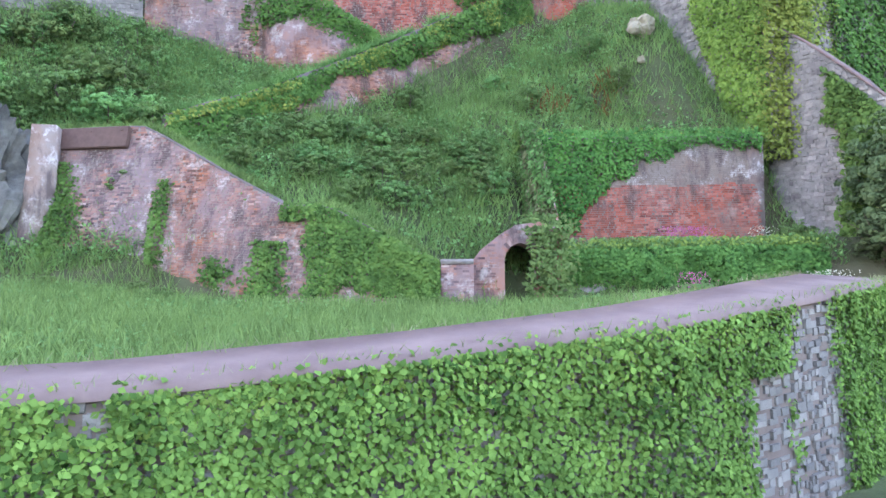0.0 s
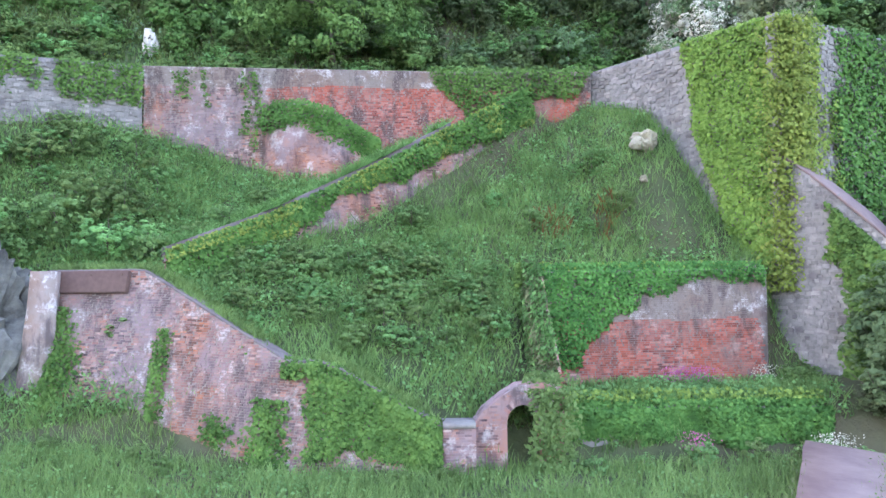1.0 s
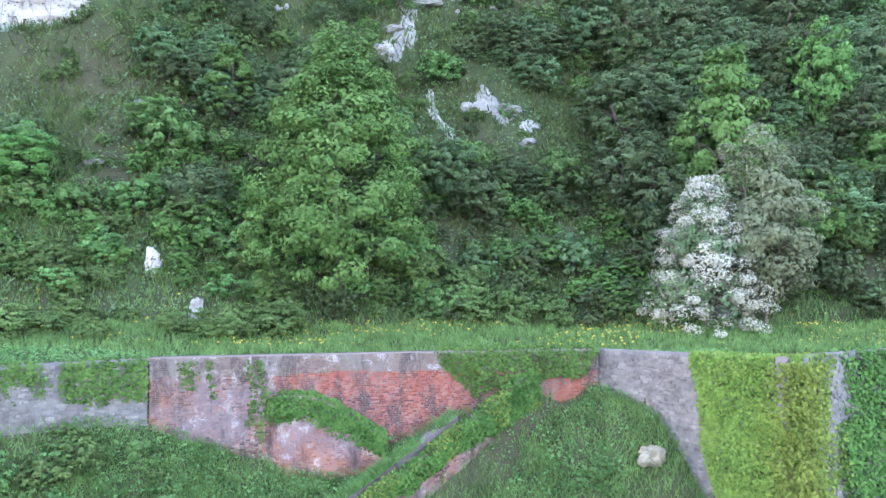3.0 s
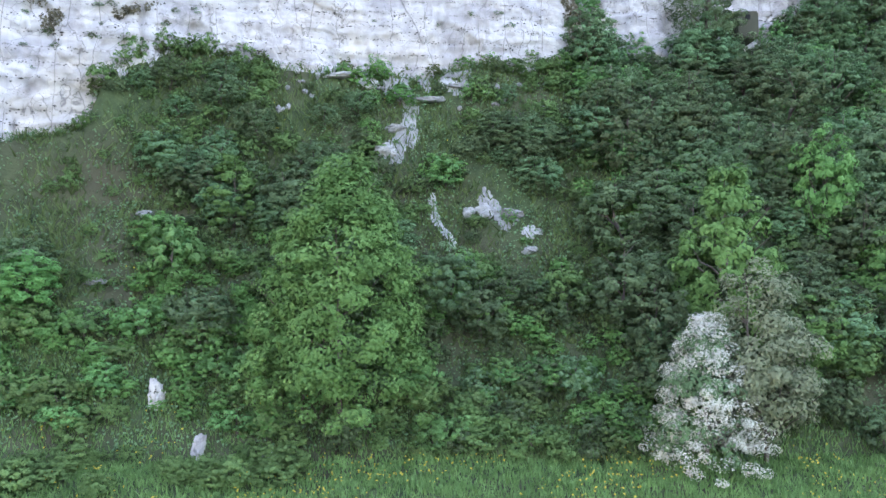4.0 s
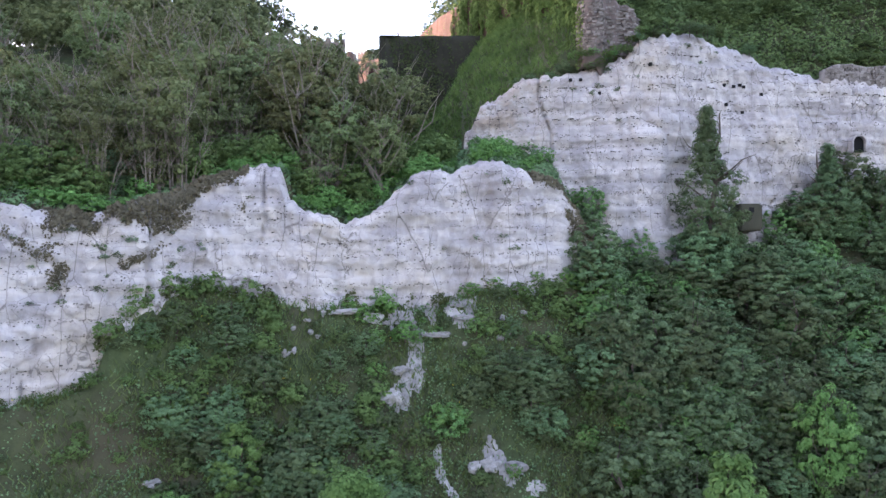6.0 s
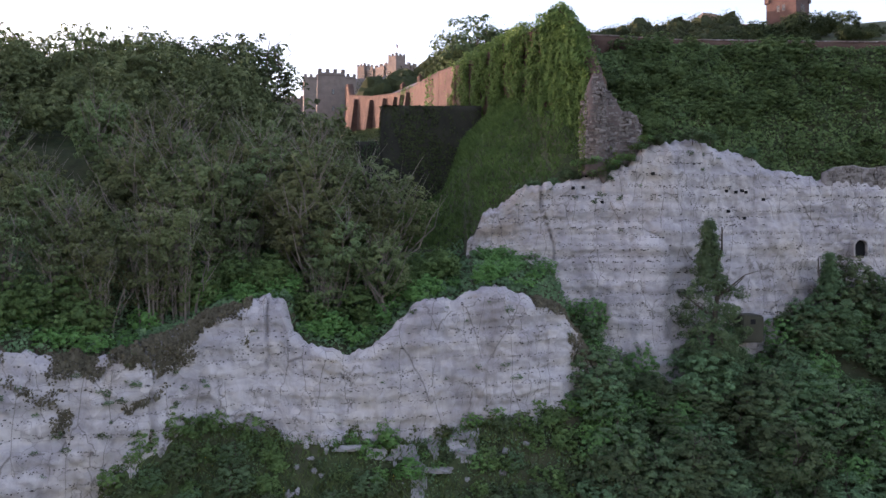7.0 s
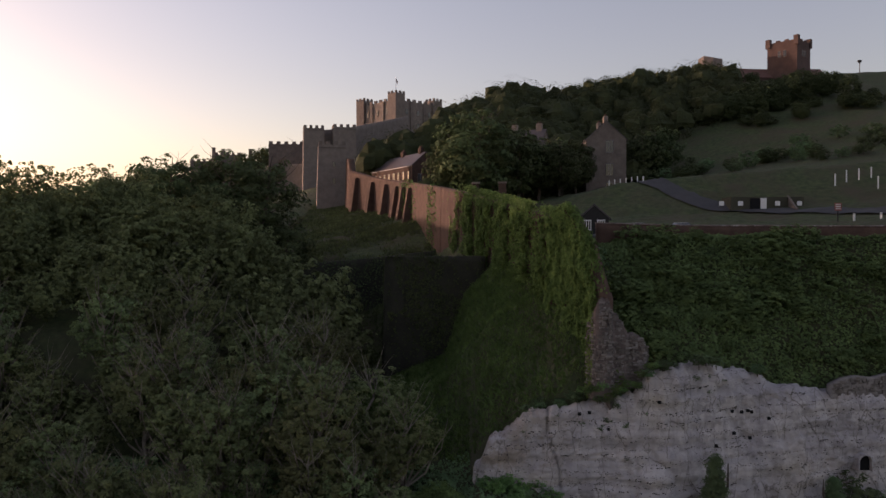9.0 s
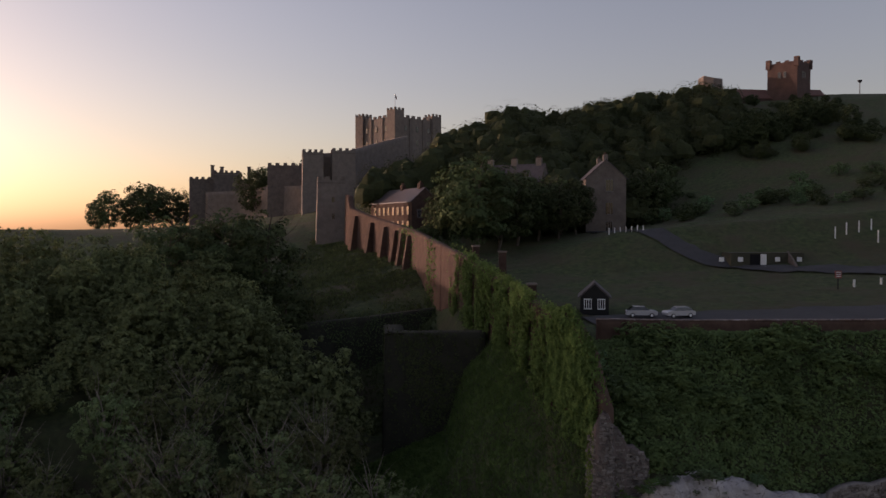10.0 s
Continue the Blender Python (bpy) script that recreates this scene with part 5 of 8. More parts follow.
# gully and the foot of the high cliff
for k in range(62):
    x = rr.uniform(13, 62)
    y = rr.uniform(62, float(high_cliff(np.array(x))) - 1.8)
    plant(("dark", k % 3), "tree", "dark green tree below the high chalk cliff", "tree", "thicket under the high cliff", x, y, rr.uniform(0.7, 1.2), rr.uniform(0.65, 0.95), sink=0.5)
for x, y, sc, tl in [(27.0, 73.6, 0.95, 1.25), (25.6, 74.0, 0.8, 1.0), (38.5, 76.0, 0.8, 1.1), (42, 77.5, 1.0, 1.1), (47, 78.0, 1.0, 0.95), (52, 79, 1.1, 1.0), (57, 80, 1.1, 1.1), (34.5, 74, 0.8, 0.9)]:
    plant(("dark", int(x) % 3), "tree", "ivy-clad tree against the high chalk cliff", "tree", "thicket under the high cliff", x, y, sc, tl, sink=0.4)
plant("spire", "tree", "ivy-clad spire of a tree against the high chalk cliff", "tree", "thicket under the high cliff", 26.5, 73.2, z=51.4)
plant("spire", "tree", "ivy-clad spire of a tree against the high chalk cliff", "tree", "thicket under the high cliff", 40.5, 76.5, 0.85, 0.8)
# wood on the shoulder above the low cliff
for k in range(80):
    x = rr.uniform(-40, -9)
    y = rr.uniform(float(upper_line(np.array(x))) + 5.5, 46)
    if open_ground(x, y, 0):
        continue
    mass("terrace_brambles", ("bush", k % 3), x, y, rr.uniform(0.5, 0.95), rr.uniform(0.6, 0.9), 0.2)
grow("terrace_brambles", MIDGREEN, "bramble bank behind the upper wall", "scrub")
made = 0
while made < 150:
    x, y = rr.uniform(-92, -4), rr.uniform(65.5, 136)
    if y < float(low_cliff(np.array(x))) + 4.5 or (x > -14 and y > 84) or (x > -30 and y > 122) or x < -0.85 * y + 8:
        continue
    near_edge = y < float(low_cliff(np.array(x))) + 10
    kind = "sapling" if near_edge and made % 5 == 0 else ("wood", made % 3)
    sc = rr.uniform(0.8, 1.15) * (0.8 if near_edge else 1.0) * (1.08 if y > 105 else 1.0)
    if x < -0.4 * y:
        sc *= 0.86
    if y > 96:
        mass("wood_canopy", ("wood", made % 3), x, y, sc * 1.08, rr.uniform(0.9, 1.25), 2.6, 0.5)
        made += 1
        continue
    plant(kind, "tree", "bare-stemmed thicket tree at the edge of the wood" if kind == "sapling" else "broad-crowned tree in the dusky wood", "tree", "wood above the low cliff", x, y, sc, rr.uniform(0.85, 1.1), sink=0.4)
    made += 1
for k in range(34):
    y = rr.uniform(76, 122)
    x = -y * rr.uniform(0.4, 0.78)
    mass("wood_canopy", ("wood", k % 3), x, y, rr.uniform(0.6, 0.8), rr.uniform(0.9, 1.1), 1.5, 0.5)
for k in range(16):
    x = rr.uniform(-52, -8)
    plant("sapling", "tree", "bare-stemmed thicket tree at the edge of the wood", "tree", "wood above the low cliff", x, float(low_cliff(np.array(x))) + rr.uniform(6, 13), rr.uniform(0.8, 1.25), rr.uniform(0.85, 1.2), sink=0.4)
for k in range(64):
    x = rr.uniform(-56, 0)
    mass("wood_thicket", ("mid", k % 3) if k % 3 else ("dark", k % 3), x, float(low_cliff(np.array(x))) + rr.uniform(4.5, 11), rr.uniform(0.8, 1.35) * (1.0 if k % 3 else 0.55), rr.uniform(0.8, 1.1), 0.3, 0.8)
grow("wood_thicket", MIDGREEN, "green thicket along the front of the wood", "scrub")
grow("wood_canopy", WOODLEAF, "dusky canopy of the wood climbing the shoulder", "wood")
for k in range(80):
    x = rr.uniform(-50, 10)
    y = float(low_cliff(np.array(x))) + rr.uniform(2.6, 8.0)
    mass("rim_bushes", ("bush", k % 3), x, y, rr.uniform(0.5, 1.0), rr.uniform(0.6, 1.0), 0.3, 0.7)
grow("rim_bushes", SPRING, "bushes overhanging the rim of the low cliff", "scrub")
for x, y, sc in [(-36.0, 144, 1.7), (-41.5, 146, 1.6), (-31.6, 144, 1.3), (-46, 142, 1.4), (-52, 138, 1.3)]:
    plant(("round", 1), "tree", "dark round-headed tree beside the moat", "tree", "trees by the moat", x, y, sc, 1.0)
# slope between the high cliff and the car park
made = 0
while made < 60:
    x, y = rr.uniform(19, 82), rr.uniform(81, 91.5)
    if y < float(high_cliff(np.array(x))) + 3.2:
        continue
    mass("bank_bushes", ("bush", made % 3), x, y, rr.uniform(0.9, 1.5), rr.uniform(0.6, 0.9), 0.3)
    made += 1
for k in range(20):
    x = rr.uniform(20, 80)
    mass("bank_bushes", ("dark", k % 3), x, rr.uniform(float(high_cliff(np.array(x))) + 4.0, 90.5), rr.uniform(0.32, 0.6), rr.uniform(0.6, 0.9), 0.4)
grow("bank_bushes", BANKLEAF, "dark tangled bushes on the bank above the high cliff", "scrub")
# castle trees
for k, (x, y, sc) in enumerate([(2, 184, 1.4), (8.5, 179, 1.95), (14.5, 182, 1.7), (20, 190, 1.55), (26, 194, 1.3), (31, 190, 1.15), (37, 198, 1.2), (10, 200, 1.6), (23, 204, 1.5), (-3, 178, 0.7), (34, 204, 1.3), (3, 165, 0.5), (60, 214, 1.2), (66, 218, 1.2)]):
    plant(("round", k % 3), "tree", "dark tree inside the castle walls", "tree", "trees inside the castle", x, y, sc, 1.0)
for k, (x, y, sc) in enumerate([(-165, 380, 1.1), (-150, 385, 1.3), (-142, 380, 1.2), (-160, 395, 1.0), (-128, 385, 1.0), (-82, 345, 1.2), (-78, 350, 1.2), (-60, 350, 1.2), (-66, 345, 1.0), (-175, 390, 0.9), (-136, 388, 1.1)]):
    plant(("round", k % 3), "tree", "far tree against the evening sky", "tree", "far trees on the skyline", x, y, sc * 1.45, 1.1)

# far wood on the castle hill, one mass of leaves
rng = np.random.default_rng(12)
P, N, S = [], [], []
cnt = 0
while cnt < 360:
    x, y = rng.uniform(-22, 180), rng.uniform(208, 335)
    if x > 150 - (y - 300) * 0.4 or (x > 62 and y < 232 + (x - 62) * 0.55) or (x < 60 and y > 285 + x * 0.4) or (124 < x and y > 300) or (x < 8 and y < 245) or (x > 0.40 * y and y > 240):
        continue
    r = rng.uniform(3.4, 6.4) * (1.35 if x < 45 else 1.0)
    z = float(land(x, y)) + r * 0.9
    q = unit(rng.normal(size=(420, 3)))
    lump = 1 + 0.25 * fbm(q[:, 0] * 3 + x, q[:, 1] * 3 + y, q[:, 2] * 3, 2, 3)
    P.append(np.array([x, y, z]) + q * (r * lump)[:, None] * np.array([1, 1, 1.1]))
    N.append(q + np.array([0, 0, 0.4]) + rng.normal(0, 0.22, (420, 3)))
    cnt += 1
core = []
for c in P[::1]:
    mid, r = c.mean(0), 0.78 * np.abs(c - c.mean(0)).max(0)
    a, b = np.meshgrid(np.linspace(0, 2 * math.pi, 13), np.linspace(-0.4, math.pi / 2, 7))
    q = np.stack([np.cos(a) * np.cos(b), np.sin(a) * np.cos(b), np.sin(b)], -1)
    q = mid + q * r * (0.86 + 0.4 * fbm(q[..., 0] * 3 + mid[0], q[..., 1] * 3 + mid[1], q[..., 2] * 3, 2, 3))[..., None]
    core.append(np.stack([q[:-1, :-1], q[:-1, 1:], q[1:, 1:], q[1:, :-1]], 2).reshape(-1, 3))
core = np.concatenate(core)
tagged(link("far_wood", quads("far_wood", np.concatenate([core, leaf_quads(np.concatenate(P), np.concatenate(N), 0.62, rng, 0.8)])), FARLEAF), "far dark wood over the castle hill", "wood", kind="stuff")


# ---- grass and low cover ----
def scatter(name, count, x0, x1, y0, y1, mat, label, make, ok=None, category="grass"):
    rng = np.random.default_rng(len(name) * 7 + count)
    x, y = rng.uniform(x0, x1, count), rng.uniform(y0, y1, count)
    if ok is not None:
        k = ok(x, y, rng)
        x, y = x[k], y[k]
    P = np.stack([x, y, land(x, y)], -1)
    return tagged(link(name, quads(name, make(P, rng)), mat), label, category, kind="stuff")


def flat_enough(x, y, e=0.35, most=1.1):
    return np.maximum(np.abs(land(x + e, y) - land(x - e, y)), np.abs(land(x, y + e) - land(x, y - e))) < 2 * e * most


def tufted(x, y, rng, f=0.9, seed=3):
    return fbm(x * f, y * f, 0, 3, seed) + rng.uniform(-0.6, 0.9, len(x)) > 0


scatter("terrace_grass", 110000, -24, 14, 8, 25.6, GRASS, "long unmown grass on the lower terrace", lambda P, r: blade_quads(P, 0.5, 0.019, r, 0.45), lambda x, y, r: (y > front_line(x) + 2.0 + 0.05 * np.clip(x, 0, 20)) & (y < np.where(x < -9, 26.2, 24.6)) & tufted(x, y, r))
scatter("slope_grass", 150000, -26, 14, 25.5, 37.0, GRASS, "long grass on the steep slope between the walls", lambda P, r: blade_quads(P, 0.45, 0.024, r, 0.5), lambda x, y, r: (flat_enough(x, y, 0.3, 6.0) | (y > 30.5)) & tufted(x, y, r, 0.8, 6) & (y < upper_line(x) + 0.2))
scatter("slope_weeds", 60000, -26, 14, 25.5, 36.5, WEED, "nettles and low weeds on the steep slope", lambda P, r: leaf_quads(P + np.array([0, 0, 0.25]) * r.uniform(0, 2.2, (len(P), 1)), np.array([0, -0.3, 0.9]) + r.normal(0, 0.5, (len(P), 3)), 0.16, r), lambda x, y, r: flat_enough(x, y, 0.3, 4.0) & (fbm(x * 0.6, y * 0.6, 0, 3, 8) + r.uniform(-0.5, 0.5, len(x)) + 0.6 * (x < -6) > 0.1), "weeds")
scatter("terrace_weeds", 26000, -24, 14, 9, 25, WEED, "low broad-leaved weeds on the lower terrace", lambda P, r: leaf_quads(P + np.array([0, 0, 0.2]) * r.uniform(0, 2.2, (len(P), 1)), np.array([0, -0.4, 0.9]) + r.normal(0, 0.4, (len(P), 3)), 0.13, r), lambda x, y, r: (y > front_line(x) + 2.2 + 0.05 * np.clip(x, 0, 20)) & (y < 24.6) & (fbm(x * 0.5, y * 0.5, 0, 3, 18) + r.uniform(-0.4, 0.4, len(x)) > 0.15), "weeds")
scatter("upper_terrace_grass", 60000, -44, 46, 37, 48, GRASS, "grass strip along the top of the upper wall", lambda P, r: blade_quads(P, 0.4, 0.04, r), lambda x, y, r: (y > upper_line(x) + 0.9) & flat_enough(x, y, 0.5, 2.2))
scatter("terrace_flowers", 1300, -30, 40, 38.5, 46.5, YELLOWFL, "small yellow flowers in the terrace grass", lambda P, r: leaf_quads(P + [0, 0, 0.4], np.array([0, -0.6, 0.8]) + r.normal(0, 0.3, (len(P), 3)), 0.16, r), lambda x, y, r: (y > upper_line(x) + 1.2) & (fbm(x * 0.4, y * 0.4, 0, 3, 2) > 0), "flowers")
scatter("slope_flowers", 900, -34, 14, 46, 62, YELLOWFL, "yellow flowers among the slope scrub", lambda P, r: leaf_quads(P + [0, -0.3, 0.9], np.array([0, -0.8, 0.5]) + r.normal(0, 0.3, (len(P), 3)), 0.14, r), lambda x, y, r: (y < low_cliff(x) - 1) & (fbm(x * 0.5, y * 0.5, 0, 2, 52) > 0.42), "flowers")
scatter("slope_turf", 70000, -44, 16, 45.5, 66, OLIVE, "rough olive grass over the chalk slope", lambda P, r: blade_quads(P, 0.6, 0.07, r, 0.6), lambda x, y, r: (y < low_cliff(x) - 0.2) & (fbm(x * 0.4, y * 0.6, 0, 3, 57) + r.uniform(-0.3, 0.6, len(x)) > -0.1))
scatter("scrub_cover", 70000, -46, 48, 43.5, 65, TREE, "low tangled scrub over the chalk slope", lambda P, r: leaf_quads(P + np.array([0, -0.25, 0.35]) * r.uniform(0, 1.6, (len(P), 1)), np.array([0, -0.7, 0.7]) + r.normal(0, 0.5, (len(P), 3)), 0.21, r), lambda x, y, r: ((y < low_cliff(x) + 0.2) | (x > 13)) & (y > np.interp(x, [-46, -18, 0], [42, 44.2, 46.5])) & (fbm(x * 0.5, y * 0.5, 0, 4, 5) + r.uniform(-0.5, 0.6, len(x)) > -0.1), "scrub")
scatter("rim_cover", 60000, -60, 20, 57, 82, TREE, "low scrub along the rim of the low cliff", lambda P, r: leaf_quads(P + np.array([0, -0.2, 0.35]) * r.uniform(0, 1.6, (len(P), 1)), np.array([0, -0.6, 0.8]) + r.normal(0, 0.5, (len(P), 3)), 0.34, r), lambda x, y, r: (y > low_cliff(x) + 2.4) & (y < high_cliff(x) + 1.0 + 30 * (x < 2)), "scrub")
scatter("bank_grass", 70000, -14, 20, 78, 113, BANKGRASS, "smooth grass bank below the ivied castle wall", lambda P, r: blade_quads(P, 0.4, 0.085, r, 0.6), lambda x, y, r: (x < 15.0) & (y > high_cliff(x) + 3))
scatter("bank_cover", 70000, 15, 90, 79, 92.5, BANKLEAF, "dark ivy and scrub on the bank above the high cliff", lambda P, r: leaf_quads(P + np.array([0, -0.3, 0.35]) * r.uniform(0, 1.8, (len(P), 1)), np.array([0, -0.6, 0.8]) + r.normal(0, 0.5, (len(P), 3)), 0.4, r), lambda x, y, r: (y > high_cliff(x) + 2.4) & (x > 17), "scrub")
scatter("castle_grass", 60000, -38, -1, 126, 228, DULLGRASS, "rough grass inside and below the castle walls", lambda P, r: blade_quads(P, 0.45, 0.17, r), lambda x, y, r: fbm(x * 0.2, y * 0.2, 0, 3, 91) + r.uniform(-0.5, 0.7, len(x)) > 0)


# ---- ivy on the walls ----
def along(wall, u):
    return np.interp(u, wall.s, wall.line[:, 0])


def blob(u, v, seed, f=1.2):
    return fbm(u * f, v * f, 0.0, 3, seed)


rng = np.random.default_rng(77)


def left_ivy(u, v, h):
    x = along(left_wall, u)
    main = smooth_step(x + 0.35 * blob(u, v, 1), -4.9, -4.2) * smooth_step(v + 0.6 * blob(u, v, 2), 0.5, 1.0)
    neck = ((x > -5.6) & (v > h - 0.5)) * 0.9
    col1 = np.exp(-((x + 13.9 + 0.25 * np.sin(v * 1.5)) / 0.55) ** 2) * (v > 1.5) * (v < 5.1) * 1.2
    col2 = np.exp(-((x + 10.0) / 0.28) ** 2) * (v > 1.6) * (v < 4.6)
    col3 = np.exp(-((x + 5.9) / 0.55) ** 2) * (v < 2.6) * 1.1 + np.exp(-((x + 7.7) / 0.5) ** 2) * np.exp(-((v - 1.4) / 0.5) ** 2)
    return np.clip(np.maximum.reduce([main, neck, col1, col2, col3]) + 0.15 * blob(u, v, 3) - 0.08, 0, 1)


ivy_on(left_wall, "wall_ivy", IVY, 42000, 0.15, left_ivy, "patches of green ivy climbing the weathered brick wall", rng, 0.4)


def right_ivy(u, v, h):
    edge = np.interp(u, [0, 1.4, 2.2, 3.4, 4.6, 6.5, 9.4], [0.6, 1.3, 1.7, 3.0, 3.9, 4.3, 4.45])
    return smooth_step(v - edge + 0.4 * blob(u, v, 5) + 0.35 * blob(u, v, 25, 3.0), -0.15, 0.3)


ivy_on(right_wall, "wall_ivy", IVY, 24000, 0.14, right_ivy, "ivy spilling over the top of the red brick wall", rng, 0.45, overhang=0.3)
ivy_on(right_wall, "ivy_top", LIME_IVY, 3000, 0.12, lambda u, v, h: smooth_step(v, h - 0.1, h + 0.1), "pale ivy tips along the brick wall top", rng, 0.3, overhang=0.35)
ivy_on(low_wall, "hedge_ivy", IVY, 26000, 0.14, lambda u, v, h: smooth_step(v + 0.6 * blob(u, v, 7), 0.6, 1.3) * np.where((u > 0.6) & (u < 2.8), smooth_step(v, 1.0, 1.6), 1.0), "thick hedge-like ivy over the low wall", rng, 0.5, overhang=0.25)
# paler leaves on the hedge top only: its sunlit look is in their colour
ivy_on(low_wall, "hedge_top", LIME_IVY, 5000, 0.13, lambda u, v, h: smooth_step(v, h, h + 0.4), "top of the hedge-like ivy, its sunlit look painted in paler green", rng, 0.5, overhang=0.6)
ivy_on(wing, "trailing_stems", DRYGRASS, 16000, 0.3, lambda u, v, h: 1.0 + 0 * u, "pale trailing stems over the stepped wing wall", rng, 0.3, "creeper", 0.45, True)
P = np.stack([rng.normal(3.45, 0.42, 2200), rng.uniform(24.0, 25.5, 2200), rng.uniform(2.6, 6.1, 2200)], -1)
P = P[(P[:, 0] > 2.72 + 0.12 * np.sin(P[:, 2] * 3)) & (P[:, 0] < 4.5)]
P[:, 1] = np.minimum(P[:, 1], 24.3 + 0 * P[:, 1]) + np.where(P[:, 2] > 5.7, rng.uniform(0, 1.4, len(P)), rng.uniform(-0.25, 0.1, len(P)))
tagged(link("doorway_creeper", quads("doorway_creeper", leaf_quads(P, np.array([0, -1, 0.3]) + rng.normal(0, 0.45, P.shape), 0.2, rng, 0.45)), WEED), "curtain of creeper half covering the arched doorway", "creeper", kind="stuff")


Q = np.stack([rng.normal(3.1, 0.16, 3600), rng.uniform(28.4, 29.7, 3600), rng.uniform(5.2, 9.9, 3600)], -1)
tagged(link("end_ivy", quads("end_ivy", leaf_quads(Q, np.array([-0.8, -0.5, 0.35]) + rng.normal(0, 0.4, Q.shape), 0.15, rng)), IVY), "ivy wrapped round the end of the red brick wall", "ivy", kind="stuff")


def upper_left_ivy(u, v, h):
    x = along(upper_left, u)
    deep = np.where(x < -18.4, 1.2, 1.9) + 0.5 * blob(u, v * 0, 9)
    gap = np.exp(-((x + 17.9) / 0.35) ** 2)
    return np.clip(smooth_step(v - h, -deep - 0.2, -deep + 0.3) - 1.4 * gap + 0.25 * (blob(u, v, 11) > 0.2), 0, 1)


ivy_on(upper_left, "wall_ivy", IVY, 26000, 0.17, upper_left_ivy, "fringe of bright ivy on the flint wall", rng, 0.25)


def upper_ivy(u, v, h):
    x = along(upper_wall, u)
    deep = np.interp(x, [-0.6, 0.3, 1.3, 4, 6.9, 7.4], [0.3, 1.2, 2.2, 1.5, 1.3, 0.3])
    main = smooth_step(v - h, -deep - 0.3 * blob(u, v, 12) - 0.15, -deep + 0.15) * smooth_step(x, -0.7, -0.2)
    strands = sum(np.exp(-((x - c - 0.1 * np.sin(v * 2)) / w) ** 2) * (v > h - d) * (v < h - 0.2) for c, w, d in ((-12.3, 0.35, 1.6), (-11.3, 0.12, 2.0), (-9.4, 0.2, 3.4), (-8.9, 0.15, 4.2)))
    return np.clip(main + 0.6 * strands, 0, 1)


ivy_on(upper_wall, "wall_ivy", IVY, 30000, 0.17, upper_ivy, "ivy mantle over the corner of the upper brick wall", rng, 0.35, overhang=0.25)


def diag_ivy(u, v, h):
    low = np.interp(u, [0, 2.2, 3.0, 6.2, 7.2, 9, 12, 15, 17.4], [0.8, 1.0, 2.6, 2.75, 3.4, 3.0, 2.8, 2.4, 2.0])
    return smooth_step(v - low + 0.4 * blob(u, v, 14), -0.2, 0.3)


ivy_on(diag_wall, "wall_ivy", IVY, 36000, 0.16, diag_ivy, "ivy mantle along the climbing brick wall", rng, 0.5, overhang=0.25)
ivy_on(diag_wall, "ivy_tips", LIME_IVY, 22000, 0.15, lambda u, v, h: diag_ivy(u, v, h) * smooth_step(blob(u, v, 15) + (v > h - 0.2) * 0.5, 0.0, 0.5), "yellow-green growth on the climbing wall", rng, 0.55, overhang=0.3)
ivy_on(spur, "wall_ivy", IVY, 9000, 0.16, lambda u, v, h: smooth_step(v - h, -1.3 - 0.5 * blob(u, v, 16), -0.7), "ivy on the small spur wall", rng, 0.3, overhang=0.25)


def corner_left(u, v, h):
    edge = bastion_left.length - np.interp(v, [0, 4, 9, 15.5], [0.8, 2.4, 4.2, 5.4])
    return smooth_step(u - edge + 0.35 * blob(u, v, 17), -0.3, 0.3) * smooth_step(v, 3.6, 5.0)


def corner_right(u, v, h):
    a = 1 - smooth_step(u + 0.9 * blob(u, v, 18, 0.7) - np.interp(v, [0, 9, 15], [-1.2, 0.3, 0.6]), 1.5, 2.6)
    b = 0.7 * np.exp(-((u - 3.9 - 0.5 * blob(u * 0.2, v, 23, 0.6)) / 0.35) ** 2) * (v > 8)
    c = smooth_step(u + 0.9 * blob(u, v, 19, 0.5) + 0.3 * np.maximum(h - v - 2.5, 0), 3.6, 4.6)
    d = 0.6 * smooth_step(blob(u, v, 20, 0.8), -0.2, 0.5) * smooth_step(h - v + 0.8 * blob(u, v, 24, 0.6), 2.2, 3.6)
    return np.clip(np.maximum.reduce([a, b, c, d]), 0, 1) * smooth_step(v, 3.6, 4.8)


ivy_on(bastion_left, "corner_creeper", LIME_IVY, 60000, 0.17, corner_left, "yellow-green creeper covering the bastion corner", rng, 0.4, "creeper")
ivy_on(bastion_right, "corner_creeper", LIME_IVY, 90000, 0.17, lambda u, v, h: corner_right(u, v, h) * (u < 3.4), "yellow-green creeper covering the bastion point", rng, 0.45, "creeper")
ivy_on(bastion_right, "wall_ivy", IVY, 90000, 0.2, lambda u, v, h: corner_right(u, v, h) * (u > 3.0) * (u < 15), "green ivy over the flint bastion wall", rng, 0.35)

h = rng.uniform(4.2, 15.4, 9000)
P = np.stack([WALL_B[0] + 0.02 * h + rng.normal(-0.12, 0.5, 9000), WALL_B[1] + 0.03 * h + rng.normal(-0.1, 0.2, 9000), 4.5 + h], -1)
tagged(link("corner_creeper", quads("corner_creeper", leaf_quads(P, np.array([0.1, -0.9, 0.35]) + rng.normal(0, 0.4, P.shape), 0.17, rng)), LIME_IVY), "yellow-green creeper wrapped round the bastion point", "creeper", kind="stuff")
ivy_on(rake, "wall_ivy", IVY, 26000, 0.2, lambda u, v, h: smooth_step(u + 0.5 * blob(u, v, 22) - (h - v) * 0.12, 1.7, 2.6) * (v < h - 0.5), "ivy climbing the raking buttress", rng, 0.6)

# ---- stones, chalk outcrops and loose plants ----


